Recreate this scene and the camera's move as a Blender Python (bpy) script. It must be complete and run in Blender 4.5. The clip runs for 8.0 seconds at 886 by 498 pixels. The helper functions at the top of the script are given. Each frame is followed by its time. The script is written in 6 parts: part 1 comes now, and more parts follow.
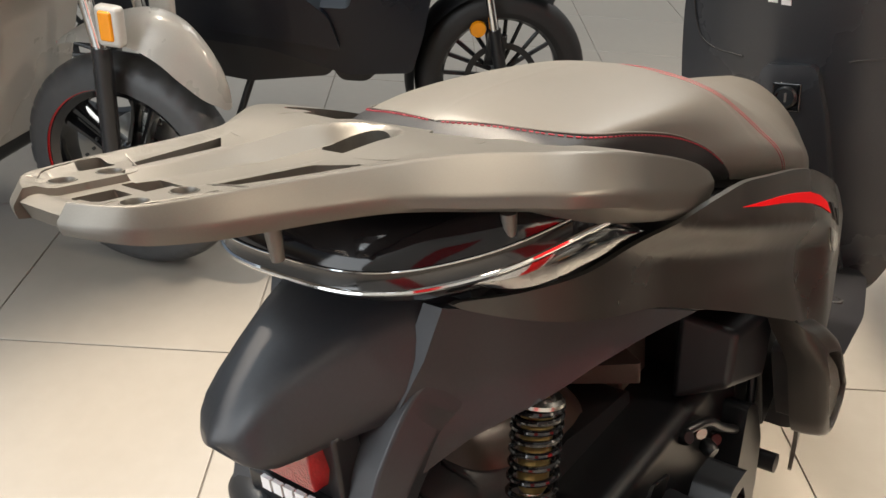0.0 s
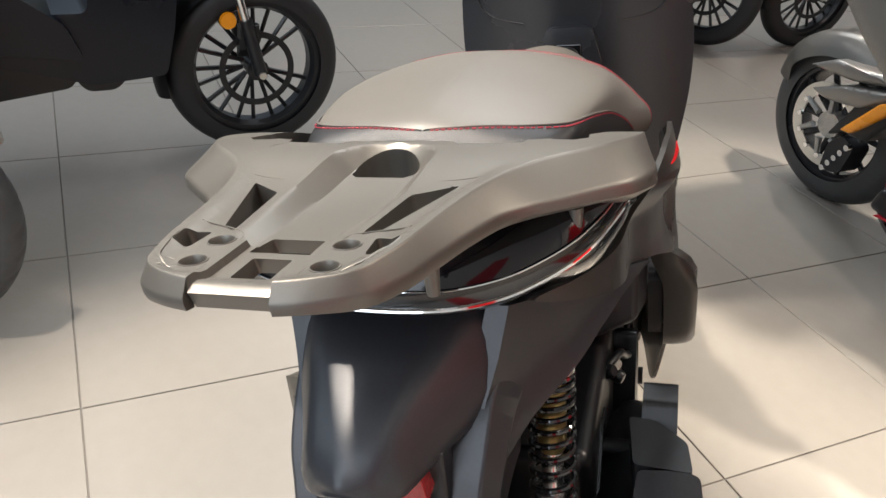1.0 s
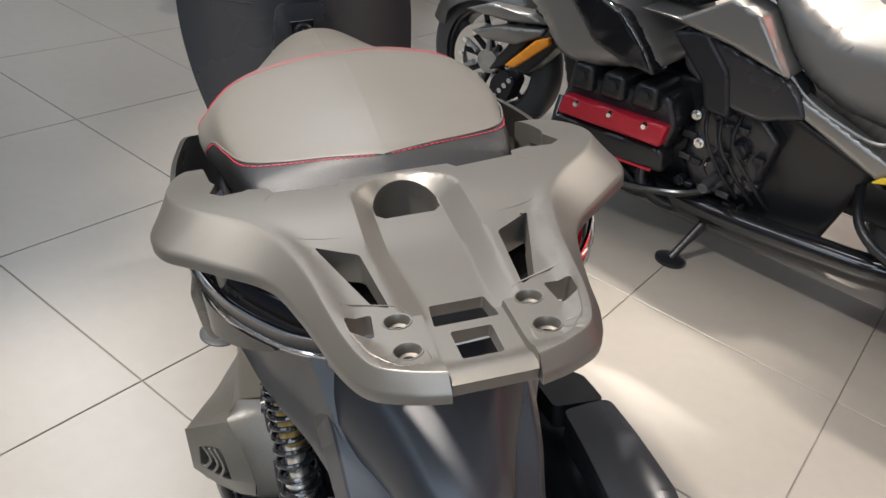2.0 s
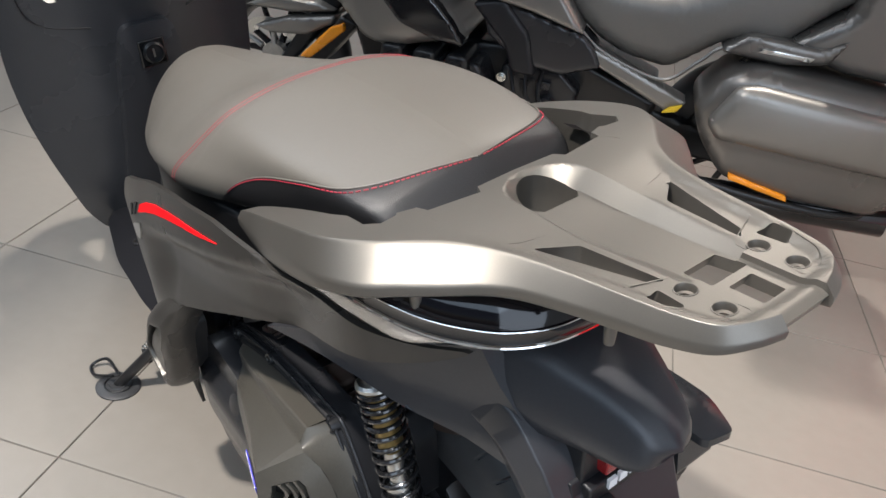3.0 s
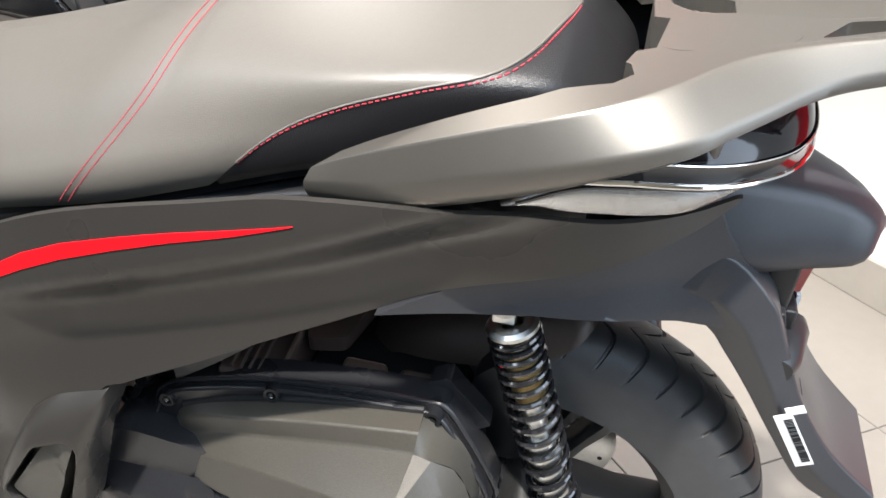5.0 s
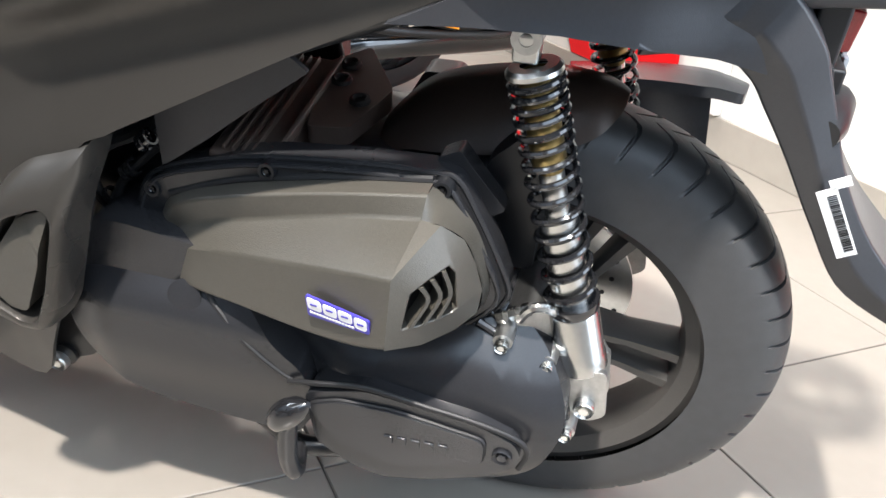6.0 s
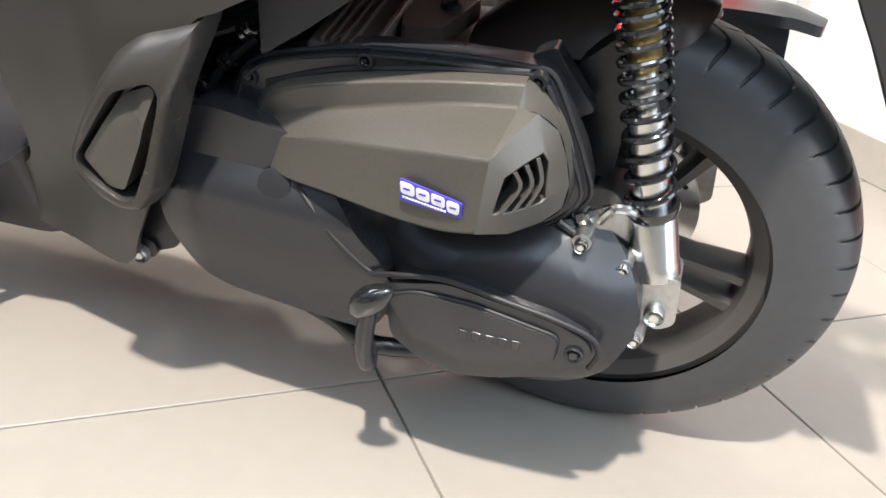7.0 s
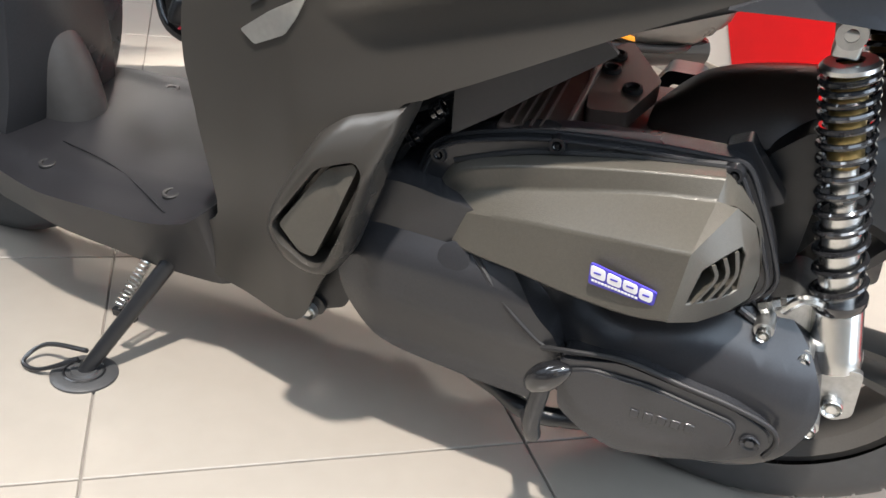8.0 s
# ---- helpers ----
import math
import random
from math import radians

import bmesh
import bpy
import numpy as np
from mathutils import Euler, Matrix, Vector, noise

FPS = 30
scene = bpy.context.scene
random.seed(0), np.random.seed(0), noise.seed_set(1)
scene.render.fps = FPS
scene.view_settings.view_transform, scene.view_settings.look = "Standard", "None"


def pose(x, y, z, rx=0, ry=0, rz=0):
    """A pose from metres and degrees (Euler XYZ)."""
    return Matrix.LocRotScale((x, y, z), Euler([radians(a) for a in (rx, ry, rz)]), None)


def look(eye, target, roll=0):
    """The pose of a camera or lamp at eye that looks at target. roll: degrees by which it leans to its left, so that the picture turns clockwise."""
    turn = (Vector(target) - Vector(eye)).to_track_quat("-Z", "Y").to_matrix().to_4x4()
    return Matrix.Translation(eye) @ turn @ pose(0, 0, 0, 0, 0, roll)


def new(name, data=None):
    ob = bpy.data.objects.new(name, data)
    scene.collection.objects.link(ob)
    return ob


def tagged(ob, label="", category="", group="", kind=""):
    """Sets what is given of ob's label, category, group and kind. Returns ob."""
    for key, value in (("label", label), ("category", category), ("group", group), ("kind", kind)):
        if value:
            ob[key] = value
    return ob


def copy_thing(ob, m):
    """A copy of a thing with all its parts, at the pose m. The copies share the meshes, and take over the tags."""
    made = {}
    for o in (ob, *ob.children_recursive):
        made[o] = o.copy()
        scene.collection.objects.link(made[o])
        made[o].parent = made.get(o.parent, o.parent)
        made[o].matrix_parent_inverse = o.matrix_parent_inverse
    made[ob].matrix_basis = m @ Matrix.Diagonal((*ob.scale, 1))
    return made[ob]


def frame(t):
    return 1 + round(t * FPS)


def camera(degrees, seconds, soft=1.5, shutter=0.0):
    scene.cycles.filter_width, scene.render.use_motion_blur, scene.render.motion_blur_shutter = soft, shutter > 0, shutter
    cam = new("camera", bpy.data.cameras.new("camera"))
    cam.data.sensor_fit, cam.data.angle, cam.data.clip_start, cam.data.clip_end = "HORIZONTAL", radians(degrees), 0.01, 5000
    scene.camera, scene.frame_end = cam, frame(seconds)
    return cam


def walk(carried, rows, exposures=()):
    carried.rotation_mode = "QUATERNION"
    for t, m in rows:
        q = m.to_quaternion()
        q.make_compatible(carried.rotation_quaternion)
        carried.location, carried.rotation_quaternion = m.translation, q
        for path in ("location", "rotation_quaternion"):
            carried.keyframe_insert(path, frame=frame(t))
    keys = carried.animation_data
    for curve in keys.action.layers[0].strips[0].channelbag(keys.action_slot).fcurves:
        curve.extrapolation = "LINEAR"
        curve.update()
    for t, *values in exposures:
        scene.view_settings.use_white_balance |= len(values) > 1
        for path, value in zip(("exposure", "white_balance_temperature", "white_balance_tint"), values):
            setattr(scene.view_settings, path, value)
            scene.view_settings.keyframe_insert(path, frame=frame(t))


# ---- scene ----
EXPO = [(0.0, 0.42, 7200, 10), (0.5, 0.38, 6900, 10), (1.5, 0.24, 6400, 10), (3.0, -0.05, 6150, 10), (4.2, 0.1, 6100, 10), (5.5, 0.90, 6100, 9), (6.5, 0.93, 6200, 10), (8.0, 0.83, 6300, 10)]
cam = camera(57.2, 8.0)
PATH = [
    (0, (0.847, -0.237, 1.221), (-0.847, -0.158, 0.161), 5.1),
    (0.5, (0.865, -0.407, 1.252), (-0.775, 0.075, 0.213), 6.7),
    (1, (0.798, -0.521, 1.236), (-0.717, 0.251, 0.182), 6.6),
    (1.5, (0.676, -0.644, 1.259), (-0.578, 0.474, 0.172), 8.0),
    (1.7, (0.638, -0.691, 1.261), (-0.476, 0.576, 0.187), 9.4),
    (2.8, (0.325, -0.99, 1.26), (-0.059, 0.7, 0.262), 10.4),
    (3, (0.249, -0.992, 1.247), (-0.039, 0.721, 0.256), 9.7),
    (3.5, (0.077, -0.989, 1.263), (0.051, 0.767, 0.305), 7.9),
    (4, (-0.113, -0.929, 1.228), (0.194, 0.84, 0.346), 6.2),
    (4.2, (-0.187, -0.893, 1.206), (0.281, 0.852, 0.347), 5.5),
    (5.3, (-0.28, -0.812, 0.945), (0.563, 0.763, 0.046), 5.1),
    (5.5, (-0.276, -0.825, 0.889), (0.563, 0.762, 0.009), 5.3),
    (6, (-0.29, -0.855, 0.792), (0.537, 0.745, -0.077), 6.3),
    (6.5, (-0.321, -0.878, 0.734), (0.49, 0.721, -0.151), 7.8),
    (7, (-0.366, -0.889, 0.718), (0.412, 0.711, -0.195), 8.8),
    (7.5, (-0.425, -0.874, 0.732), (0.272, 0.766, -0.175), 8.7),
    (8, (-0.477, -0.851, 0.754), (0.132, 0.846, -0.112), 8.6),
]
walk(cam, [(t, look(e, g, r)) for t, e, g, r in PATH], EXPO)

# ---- light ----
world = bpy.data.worlds.new("world")
scene.world = world
world.use_nodes = True
wn = world.node_tree.nodes
sky = wn.new("ShaderNodeTexSky")
sky.sky_type, sky.sun_disc = "NISHITA", False
sky.sun_elevation, sky.sun_rotation = radians(50), radians(200)
world.node_tree.links.new(sky.outputs[0], wn["Background"].inputs[0])
wn["Background"].inputs[1].default_value = 0.022


def overhead_spot(x, y, z, watts, tx, ty, size=0.09, cone=120, color=(1.0, 0.90, 0.79)):
    lamp = bpy.data.lights.new("overhead_spot", "SPOT")
    lamp.energy, lamp.color, lamp.spot_size, lamp.spot_blend, lamp.shadow_soft_size = watts, color, radians(cone), 0.6, size
    ob = new("overhead_spot", lamp)
    ob.matrix_world = look((x, y, z), (tx, ty, 0))


def unseen_area_light(x, y, z, target, w, h, watts, color):
    lamp = bpy.data.lights.new("unseen_area_light", "AREA")
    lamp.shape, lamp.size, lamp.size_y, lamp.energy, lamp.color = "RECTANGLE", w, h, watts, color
    ob = new("unseen_area_light", lamp)
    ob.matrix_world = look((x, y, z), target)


overhead_spot(-0.78, -1.15, 3.05, 640, 0.34, -0.06, size=0.06, cone=54)
overhead_spot(0.30, 2.40, 3.05, 100, 0.05, 0.05, size=0.12, cone=56)
overhead_spot(-0.55, 1.95, 3.05, 420, -0.58, 1.36, size=0.10, cone=45)
overhead_spot(0.35, 3.30, 3.05, 1200, -0.20, 1.52, size=0.05, cone=27)
# next two are unseen spots added to lift the right floor and east wall
overhead_spot(0.85, -0.15, 3.05, 20, 0.95, -0.10, size=0.14, cone=74)
overhead_spot(0.95, 2.30, 3.05, 300, 1.78, 2.15, cone=92)
overhead_spot(-2.30, 2.20, 3.05, 110, -1.9, 2.0, cone=70)
# area lights in the assumed shop windows, all out of view
unseen_area_light(-5.4, -0.2, 2.75, (0, 0, 0.6), 6.0, 2.2, 14, (0.76, 0.88, 1.0))
unseen_area_light(-0.6, -3.05, 3.10, (0, -0.2, 0.5), 4.4, 1.1, 40, (0.72, 0.86, 1.0))
unseen_area_light(1.7, -2.3, 1.8, (-0.4, 0.2, 1.2), 1.6, 3.4, 60, (0.80, 0.89, 1.0))
# rows of unseen ceiling tubes, added for overhead fill and soft sheen
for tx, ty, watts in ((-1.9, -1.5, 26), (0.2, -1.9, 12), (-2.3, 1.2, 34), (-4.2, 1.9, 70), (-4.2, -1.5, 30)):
    unseen_area_light(tx, ty, 3.88, (tx, ty, 0), 2.4, 0.6, watts, (0.90, 0.95, 1.0))


# ---- materials ----
def material(name, color, rough=0.5, metal=0.0, vary=0.12, scale=40.0, bump=0.0, bump_scale=400.0, coat=0.0, coarse=3.0, spec=0.5, spread=0.06, world_space=False):
    m = bpy.data.materials.new(name)
    m.use_nodes = True
    n, link = m.node_tree.nodes, m.node_tree.links
    b = n["Principled BSDF"]
    b.inputs["Metallic"].default_value = metal
    b.inputs["Coat Weight"].default_value = coat
    b.inputs["Coat Roughness"].default_value = 0.08
    b.inputs["Specular IOR Level"].default_value = spec
    co = n.new("ShaderNodeTexCoord")
    place = n.new("ShaderNodeNewGeometry").outputs["Position"] if world_space else co.outputs["Object"]
    fine, big = n.new("ShaderNodeTexNoise"), n.new("ShaderNodeTexNoise")
    for t, s in ((fine, scale), (big, coarse)):
        t.inputs["Scale"].default_value = s
        t.inputs["Detail"].default_value = 5
        link.new(place, t.inputs["Vector"])
    add = n.new("ShaderNodeMath")
    link.new(fine.outputs[0], add.inputs[0])
    link.new(big.outputs[0], add.inputs[1])
    ramp = n.new("ShaderNodeMapRange")
    ramp.inputs[1].default_value, ramp.inputs[2].default_value = 0.6, 1.4
    ramp.inputs[3].default_value, ramp.inputs[4].default_value = 1 - vary, 1 + vary
    link.new(add.outputs[0], ramp.inputs[0])
    mix = n.new("ShaderNodeVectorMath")
    mix.operation = "SCALE"
    mix.inputs[0].default_value = color
    link.new(ramp.outputs[0], mix.inputs["Scale"])
    link.new(mix.outputs[0], b.inputs["Base Color"])
    rr = n.new("ShaderNodeMapRange")
    rr.inputs[1].default_value, rr.inputs[2].default_value = 0.3, 0.7
    rr.inputs[3].default_value, rr.inputs[4].default_value = max(rough - spread, 0.02), min(rough + spread, 1)
    link.new(big.outputs[0], rr.inputs[0])
    link.new(rr.outputs[0], b.inputs["Roughness"])
    if bump:
        grain, bn = n.new("ShaderNodeTexNoise"), n.new("ShaderNodeBump")
        grain.inputs["Scale"].default_value = bump_scale
        grain.inputs["Detail"].default_value = 3
        link.new(place, grain.inputs["Vector"])
        bn.inputs["Strength"].default_value = bump
        bn.inputs["Distance"].default_value = 0.002
        link.new(grain.outputs[0], bn.inputs["Height"])
        link.new(bn.outputs[0], b.inputs["Normal"])
    return m


RACK = material("satin_grey_paint", (0.160, 0.149, 0.132), 0.43, 0.75, 0.06, 900, 0.05, 1500)
BODY = material("matt_bronze_grey_paint", (0.052, 0.048, 0.043), 0.30, 0.50, 0.08, 900, 0.04, 1800)
BLACK = material("black_plastic", (0.009, 0.0095, 0.011), 0.34, 0.0, 0.15, 300, 0.06, 900)
DARK = material("dark_satin_plastic", (0.012, 0.0122, 0.0145), 0.40, 0.0, 0.10, 300, 0.05, 1200, spec=0.4)
FENDER = material("grey_black_plastic", (0.028, 0.029, 0.033), 0.36, 0.1, 0.12, 300, 0.08, 1000)
CRINKLE = material("grained_dark_plastic", (0.068, 0.063, 0.053), 0.34, 0.15, 0.16, 350, 0.22, 900)
CASE = material("matt_black_casting", (0.021, 0.0215, 0.024), 0.26, 0.12, 0.14, 400, 0.08, 900)
BROWN = material("brown_black_plastic", (0.095, 0.070, 0.058), 0.30, 0.1, 0.1, 300, 0.05, 900)
VINYL = material("grey_seat_vinyl", (0.100, 0.092, 0.080), 0.45, 0.0, 0.05, 200, 0.12, 900)
LEATHER = material("black_grained_leather", (0.010, 0.010, 0.011), 0.40, 0.0, 0.2, 300, 0.28, 900)
STITCH = material("red_thread", (0.38, 0.03, 0.05), 0.6, 0, 0.2, 900)
REDVINYL = material("red_decal", (0.80, 0.003, 0.008), 0.6, 0, 0.04, 30, spec=0.15)
CHROME = material("chrome", (0.80, 0.80, 0.80), 0.06, 1.0, 0.03, 20)
STEEL = material("zinc_steel", (0.62, 0.62, 0.60), 0.28, 1.0, 0.1, 150)
ALU = material("cast_aluminium", (0.46, 0.46, 0.45), 0.42, 1.0, 0.2, 120, 0.2, 500)
SHIELD = material("dark_grey_leg_shield", (0.038, 0.040, 0.045), 0.26, 0.2, 0.10, 300, 0.04, 1200)
BRASS = material("brass_tube", (0.40, 0.30, 0.12), 0.35, 0.8, 0.1, 100)
GLOSSBLACK = material("gloss_black_paint", (0.010, 0.010, 0.011), 0.12, 0.0, 0.1, 20, coat=0.6)
LENS = material("dark_lens", (0.006, 0.005, 0.006), 0.06, 0.0, 0.05, 10, coat=0.2, spec=0.35)
RUBBER = material("tyre_rubber", (0.042, 0.043, 0.045), 0.46, 0.0, 0.18, 60, 0.12, 700)
DARKRUBBER = material("black_tyre_rubber", (0.014, 0.0142, 0.015), 0.55, 0.0, 0.18, 60, 0.12, 700)
RIM = material("grey_rim_paint", (0.075, 0.071, 0.067), 0.42, 0.3, 0.1, 400)
REFLEX = material("red_reflector", (0.26, 0.012, 0.014), 0.2, 0.0, 0.25, 350, 0.4, 380, coat=0.6)
AMBER = material("amber_plastic", (0.85, 0.30, 0.01), 0.25, 0.0, 0.08, 60, coat=0.5)
WHITE = material("white_print", (0.78, 0.78, 0.78), 0.5, 0.0, 0.03, 40)
BLUE = material("blue_print", (0.05, 0.04, 0.40), 0.3, 0.0, 0.03, 40)
# one black for print, dark small parts and painted shade in creases
INK = material("dark_print_and_shade", (0.010, 0.010, 0.011), 0.6, 0.0, 0.03, 40)
YELLOW = material("yellow_tag", (0.75, 0.50, 0.02), 0.5, 0.0, 0.05, 40)
REDPLASTIC = material("red_plastic", (0.60, 0.012, 0.014), 0.3, 0.0, 0.06, 40, coat=0.3)
REDENGINE = material("red_engine_cover", (0.42, 0.015, 0.03), 0.38, 0.1, 0.1, 100)
TOUR_GREY = material("tourer_grey_metallic", (0.26, 0.247, 0.228), 0.34, 0.60, 0.06, 700)
TOUR_DARK = material("tourer_dark_metallic", (0.040, 0.040, 0.043), 0.26, 0.35, 0.06, 700, coat=0.15)
TOUR_BRONZE = material("tourer_bronze_metallic", (0.175, 0.163, 0.150), 0.30, 0.60, 0.06, 700)
TOUR_SEAT = material("tourer_seat_vinyl", (0.16, 0.150, 0.136), 0.42, 0.0, 0.06, 200, 0.1, 900)
PEARL = material("pearl_white_paint", (0.52, 0.50, 0.46), 0.28, 0.1, 0.04, 300, coat=0.4)
NAVY = material("blue_black_paint", (0.006, 0.008, 0.013), 0.30, 0.0, 0.1, 60, coat=0.1, spec=0.3)
PLASTER = material("white_wall_paint", (0.74, 0.72, 0.68), 0.6, 0.0, 0.03, 12, 0.05, 200, coarse=0.8)
REDWALL = material("red_wall_panel", (0.80, 0.006, 0.010), 0.45, 0.0, 0.04, 12, coarse=1.0, spec=0.25)
SKIRT = material("beige_skirting", (0.34, 0.31, 0.27), 0.4, 0.0, 0.08, 15)
CEIL = material("ceiling_paint", (0.70, 0.69, 0.67), 0.8, 0.0, 0.03, 5)
TILE = material("beige_porcelain", (0.245, 0.224, 0.196), 0.33, 0.0, 0.05, 25, 0.015, 60, coarse=1.3, spread=0.02, world_space=True)
GROUT = material("grey_grout", (0.16, 0.145, 0.13), 0.8, 0.0, 0.15, 60)


# ---- mesh helpers ----
def part(name, bm, mat, parent=None, label="", sharp=38, bevel=0.0, seg=2, smooth=True):
    bmesh.ops.recalc_face_normals(bm, faces=bm.faces[:])
    me = bpy.data.meshes.new(name)
    lim = radians(sharp)
    for f in bm.faces:
        f.smooth = smooth
    for e in bm.edges:
        if len(e.link_faces) == 2 and e.calc_face_angle(0) > lim:
            e.smooth = False
    bm.to_mesh(me)
    bm.free()
    me.materials.append(mat)
    ob = new(name, me)
    if parent:
        ob.parent = parent
    if label:
        tagged(ob, label)
    if bevel:
        mod = ob.modifiers.new("edge", "BEVEL")
        mod.width, mod.segments, mod.limit_method, mod.angle_limit, mod.harden_normals = bevel, seg, "ANGLE", radians(35), True
    return ob


def thing(name, label, category, group="", m=None):
    ob = new(name)
    ob.empty_display_size = 0.1
    if m is not None:
        ob.matrix_world = m
    return tagged(ob, label, category, group)


def cr(pts, n, closed=False):
    """A smooth line of n points through the given ones."""
    p = [Vector(q) for q in pts]
    k = len(p)
    out, spans = [], k if closed else k - 1
    for i in range(n):
        u = i / (n if closed else n - 1) * spans
        a = min(int(u), spans - 1)
        f = u - a
        if closed:
            p0, p1, p2, p3 = (p[(a + d) % k] for d in (-1, 0, 1, 2))
        else:
            p0, p1, p2, p3 = p[max(a - 1, 0)], p[a], p[a + 1], p[min(a + 2, k - 1)]
        out.append(0.5 * (2 * p1 + (p2 - p0) * f + (2 * p0 - 5 * p1 + 4 * p2 - p3) * f * f + (3 * p1 - p0 - 3 * p2 + p3) * f ** 3))
    return out


def ip(x, pts):
    """Smooth value at x through (x, value) pairs."""
    if x <= pts[0][0]:
        return pts[0][1]
    for (a, u), (b, v) in zip(pts, pts[1:]):
        if x <= b:
            break
    else:
        return pts[-1][1]
    i = [p[0] for p in pts].index(a)
    m0 = (v - pts[i - 1][1]) / (b - pts[i - 1][0]) if i else (v - u) / (b - a)
    m1 = (pts[i + 2][1] - u) / (pts[i + 2][0] - a) if i + 2 < len(pts) else (v - u) / (b - a)
    h = b - a
    t = (x - a) / h
    return (2 * t**3 - 3 * t * t + 1) * u + (t**3 - 2 * t * t + t) * h * m0 + (3 * t * t - 2 * t**3) * v + (t**3 - t * t) * h * m1


def step(x, a, b):
    t = min(max((x - a) / (b - a), 0), 1)
    return t * t * (3 - 2 * t)


def rounded(poly, r, n=4):
    """Polygon with filleted corners."""
    out, k = [], len(poly)
    for i in range(k):
        a, b, c = (Vector(poly[(i + d) % k]) for d in (-1, 0, 1))
        u, v = a - b, c - b
        q = min(r, u.length * 0.45, v.length * 0.45)
        p0, p2 = b + u.normalized() * q, b + v.normalized() * q
        for j in range(n + 1):
            t = j / n
            w = (1 - t) ** 2 * p0 + 2 * t * (1 - t) * b + t * t * p2
            out.append((w.x, w.y))
    return out


def grid(rows, loop=False, cap=False, bm=None):
    bm = bm or bmesh.new()
    vs = [[bm.verts.new(p) for p in r] for r in rows]
    for a, b in zip(vs, vs[1:]):
        k = len(a)
        for j in range(k if loop else k - 1):
            q = [a[j], a[(j + 1) % k], b[(j + 1) % k], b[j]]
            bm.faces.new(q)
    if cap:
        bm.faces.new(vs[0])
        bm.faces.new(vs[-1])
    return bm


def relief(outer, holes, top, bot, cut=0.02, xs=(), ys=()):
    """A solid between two surfaces over a flat outline with holes."""
    bm = bmesh.new()
    edges = []
    for lp in [outer, *holes]:
        vs = [bm.verts.new((p[0], p[1], 0)) for p in lp]
        edges += [bm.edges.new((vs[i], vs[(i + 1) % len(vs)])) for i in range(len(vs))]
    bmesh.ops.triangle_fill(bm, edges=edges, use_beauty=True)
    for ax in (0, 1):
        lo, hi = min(p[ax] for p in outer), max(p[ax] for p in outer)
        k = max(int((hi - lo) / cut), 1)
        for u in [lo + (hi - lo) * i / k for i in range(1, k)] + list((xs, ys)[ax]):
            co, no = [0, 0, 0], [0, 0, 0]
            co[ax], no[ax] = u, 1
            bmesh.ops.bisect_plane(bm, geom=bm.verts[:] + bm.edges[:] + bm.faces[:], dist=1e-6, plane_co=co, plane_no=no)
    base = bm.verts[:]
    res = bmesh.ops.extrude_face_region(bm, geom=bm.faces[:], use_keep_orig=True)
    lifted = [g for g in res["geom"] if isinstance(g, bmesh.types.BMVert)]
    for v in lifted:
        v.co = top(v.co.x, v.co.y)
    done = set(lifted)
    for v in base:
        if v not in done:
            v.co = bot(v.co.x, v.co.y)
    return bm


def side(outer, y0, y1, holes=(), cut=0.03):
    """A relief in the x-z plane between y0 and y1 (numbers or functions of x and z)."""
    f0 = y0 if callable(y0) else (lambda a, b: y0)
    f1 = y1 if callable(y1) else (lambda a, b: y1)
    return relief(outer, holes, lambda a, b: (a, f1(a, b), b), lambda a, b: (a, f0(a, b), b), cut)


def tube(pts, r, n=10, closed=False, bm=None):
    """A round bar along points; r is a number or one per point."""
    bm = bm or bmesh.new()
    p = [Vector(q) for q in pts]
    k = len(p)
    rr = r if isinstance(r, (list, tuple)) else [r] * k
    rows, up = [], None
    for i in range(k):
        d = (p[(i + 1) % k] - p[i - 1]) if closed else (p[min(i + 1, k - 1)] - p[max(i - 1, 0)])
        d.normalize()
        if up is None:
            up = d.orthogonal().normalized()
        up = (up - d * up.dot(d)).normalized()
        w = d.cross(up)
        rows.append([p[i] + (up * math.cos(t) + w * math.sin(t)) * rr[i] for t in (2 * math.pi * j / n for j in range(n))])
    if closed:
        rows.append(rows[0])
        grid(rows, loop=True, bm=bm)
        bmesh.ops.remove_doubles(bm, verts=bm.verts[:], dist=1e-6)
    else:
        grid(rows, loop=True, cap=True, bm=bm)
    return bm


def lathe(profile, center, axis, n=48, bm=None, arc=(0, 360)):
    """Turn (radius, along) pairs round an axis."""
    bm = bm or bmesh.new()
    ax = Vector(axis).normalized()
    u = ax.orthogonal().normalized()
    if abs(ax.y) > 0.9:
        u = Vector((1, 0, 0))
    w = ax.cross(u)
    full = arc[1] - arc[0] >= 360
    rows = []
    for i in range(n + (0 if full else 1)):
        t = radians(arc[0] + (arc[1] - arc[0]) * i / n)
        d = u * math.cos(t) + w * math.sin(t)
        rows.append([Vector(center) + d * r + ax * a for r, a in profile])
    if full:
        rows.append(rows[0])
    grid(rows, bm=bm)
    bmesh.ops.remove_doubles(bm, verts=bm.verts[:], dist=1e-6)
    return bm


def box(x0, x1, y0, y1, z0, z1, bm=None, m=None):
    bm = bm or bmesh.new()
    r = bmesh.ops.create_cube(bm, size=1)
    for v in r["verts"]:
        c = Vector((x0 + (v.co.x + 0.5) * (x1 - x0), y0 + (v.co.y + 0.5) * (y1 - y0), z0 + (v.co.z + 0.5) * (z1 - z0)))
        v.co = m @ c if m else c
    return bm


def hull(points, faces):
    bm = bmesh.new()
    vs = [bm.verts.new(p) for p in points]
    for f in faces:
        bm.faces.new([vs[i] for i in f])
    return bm


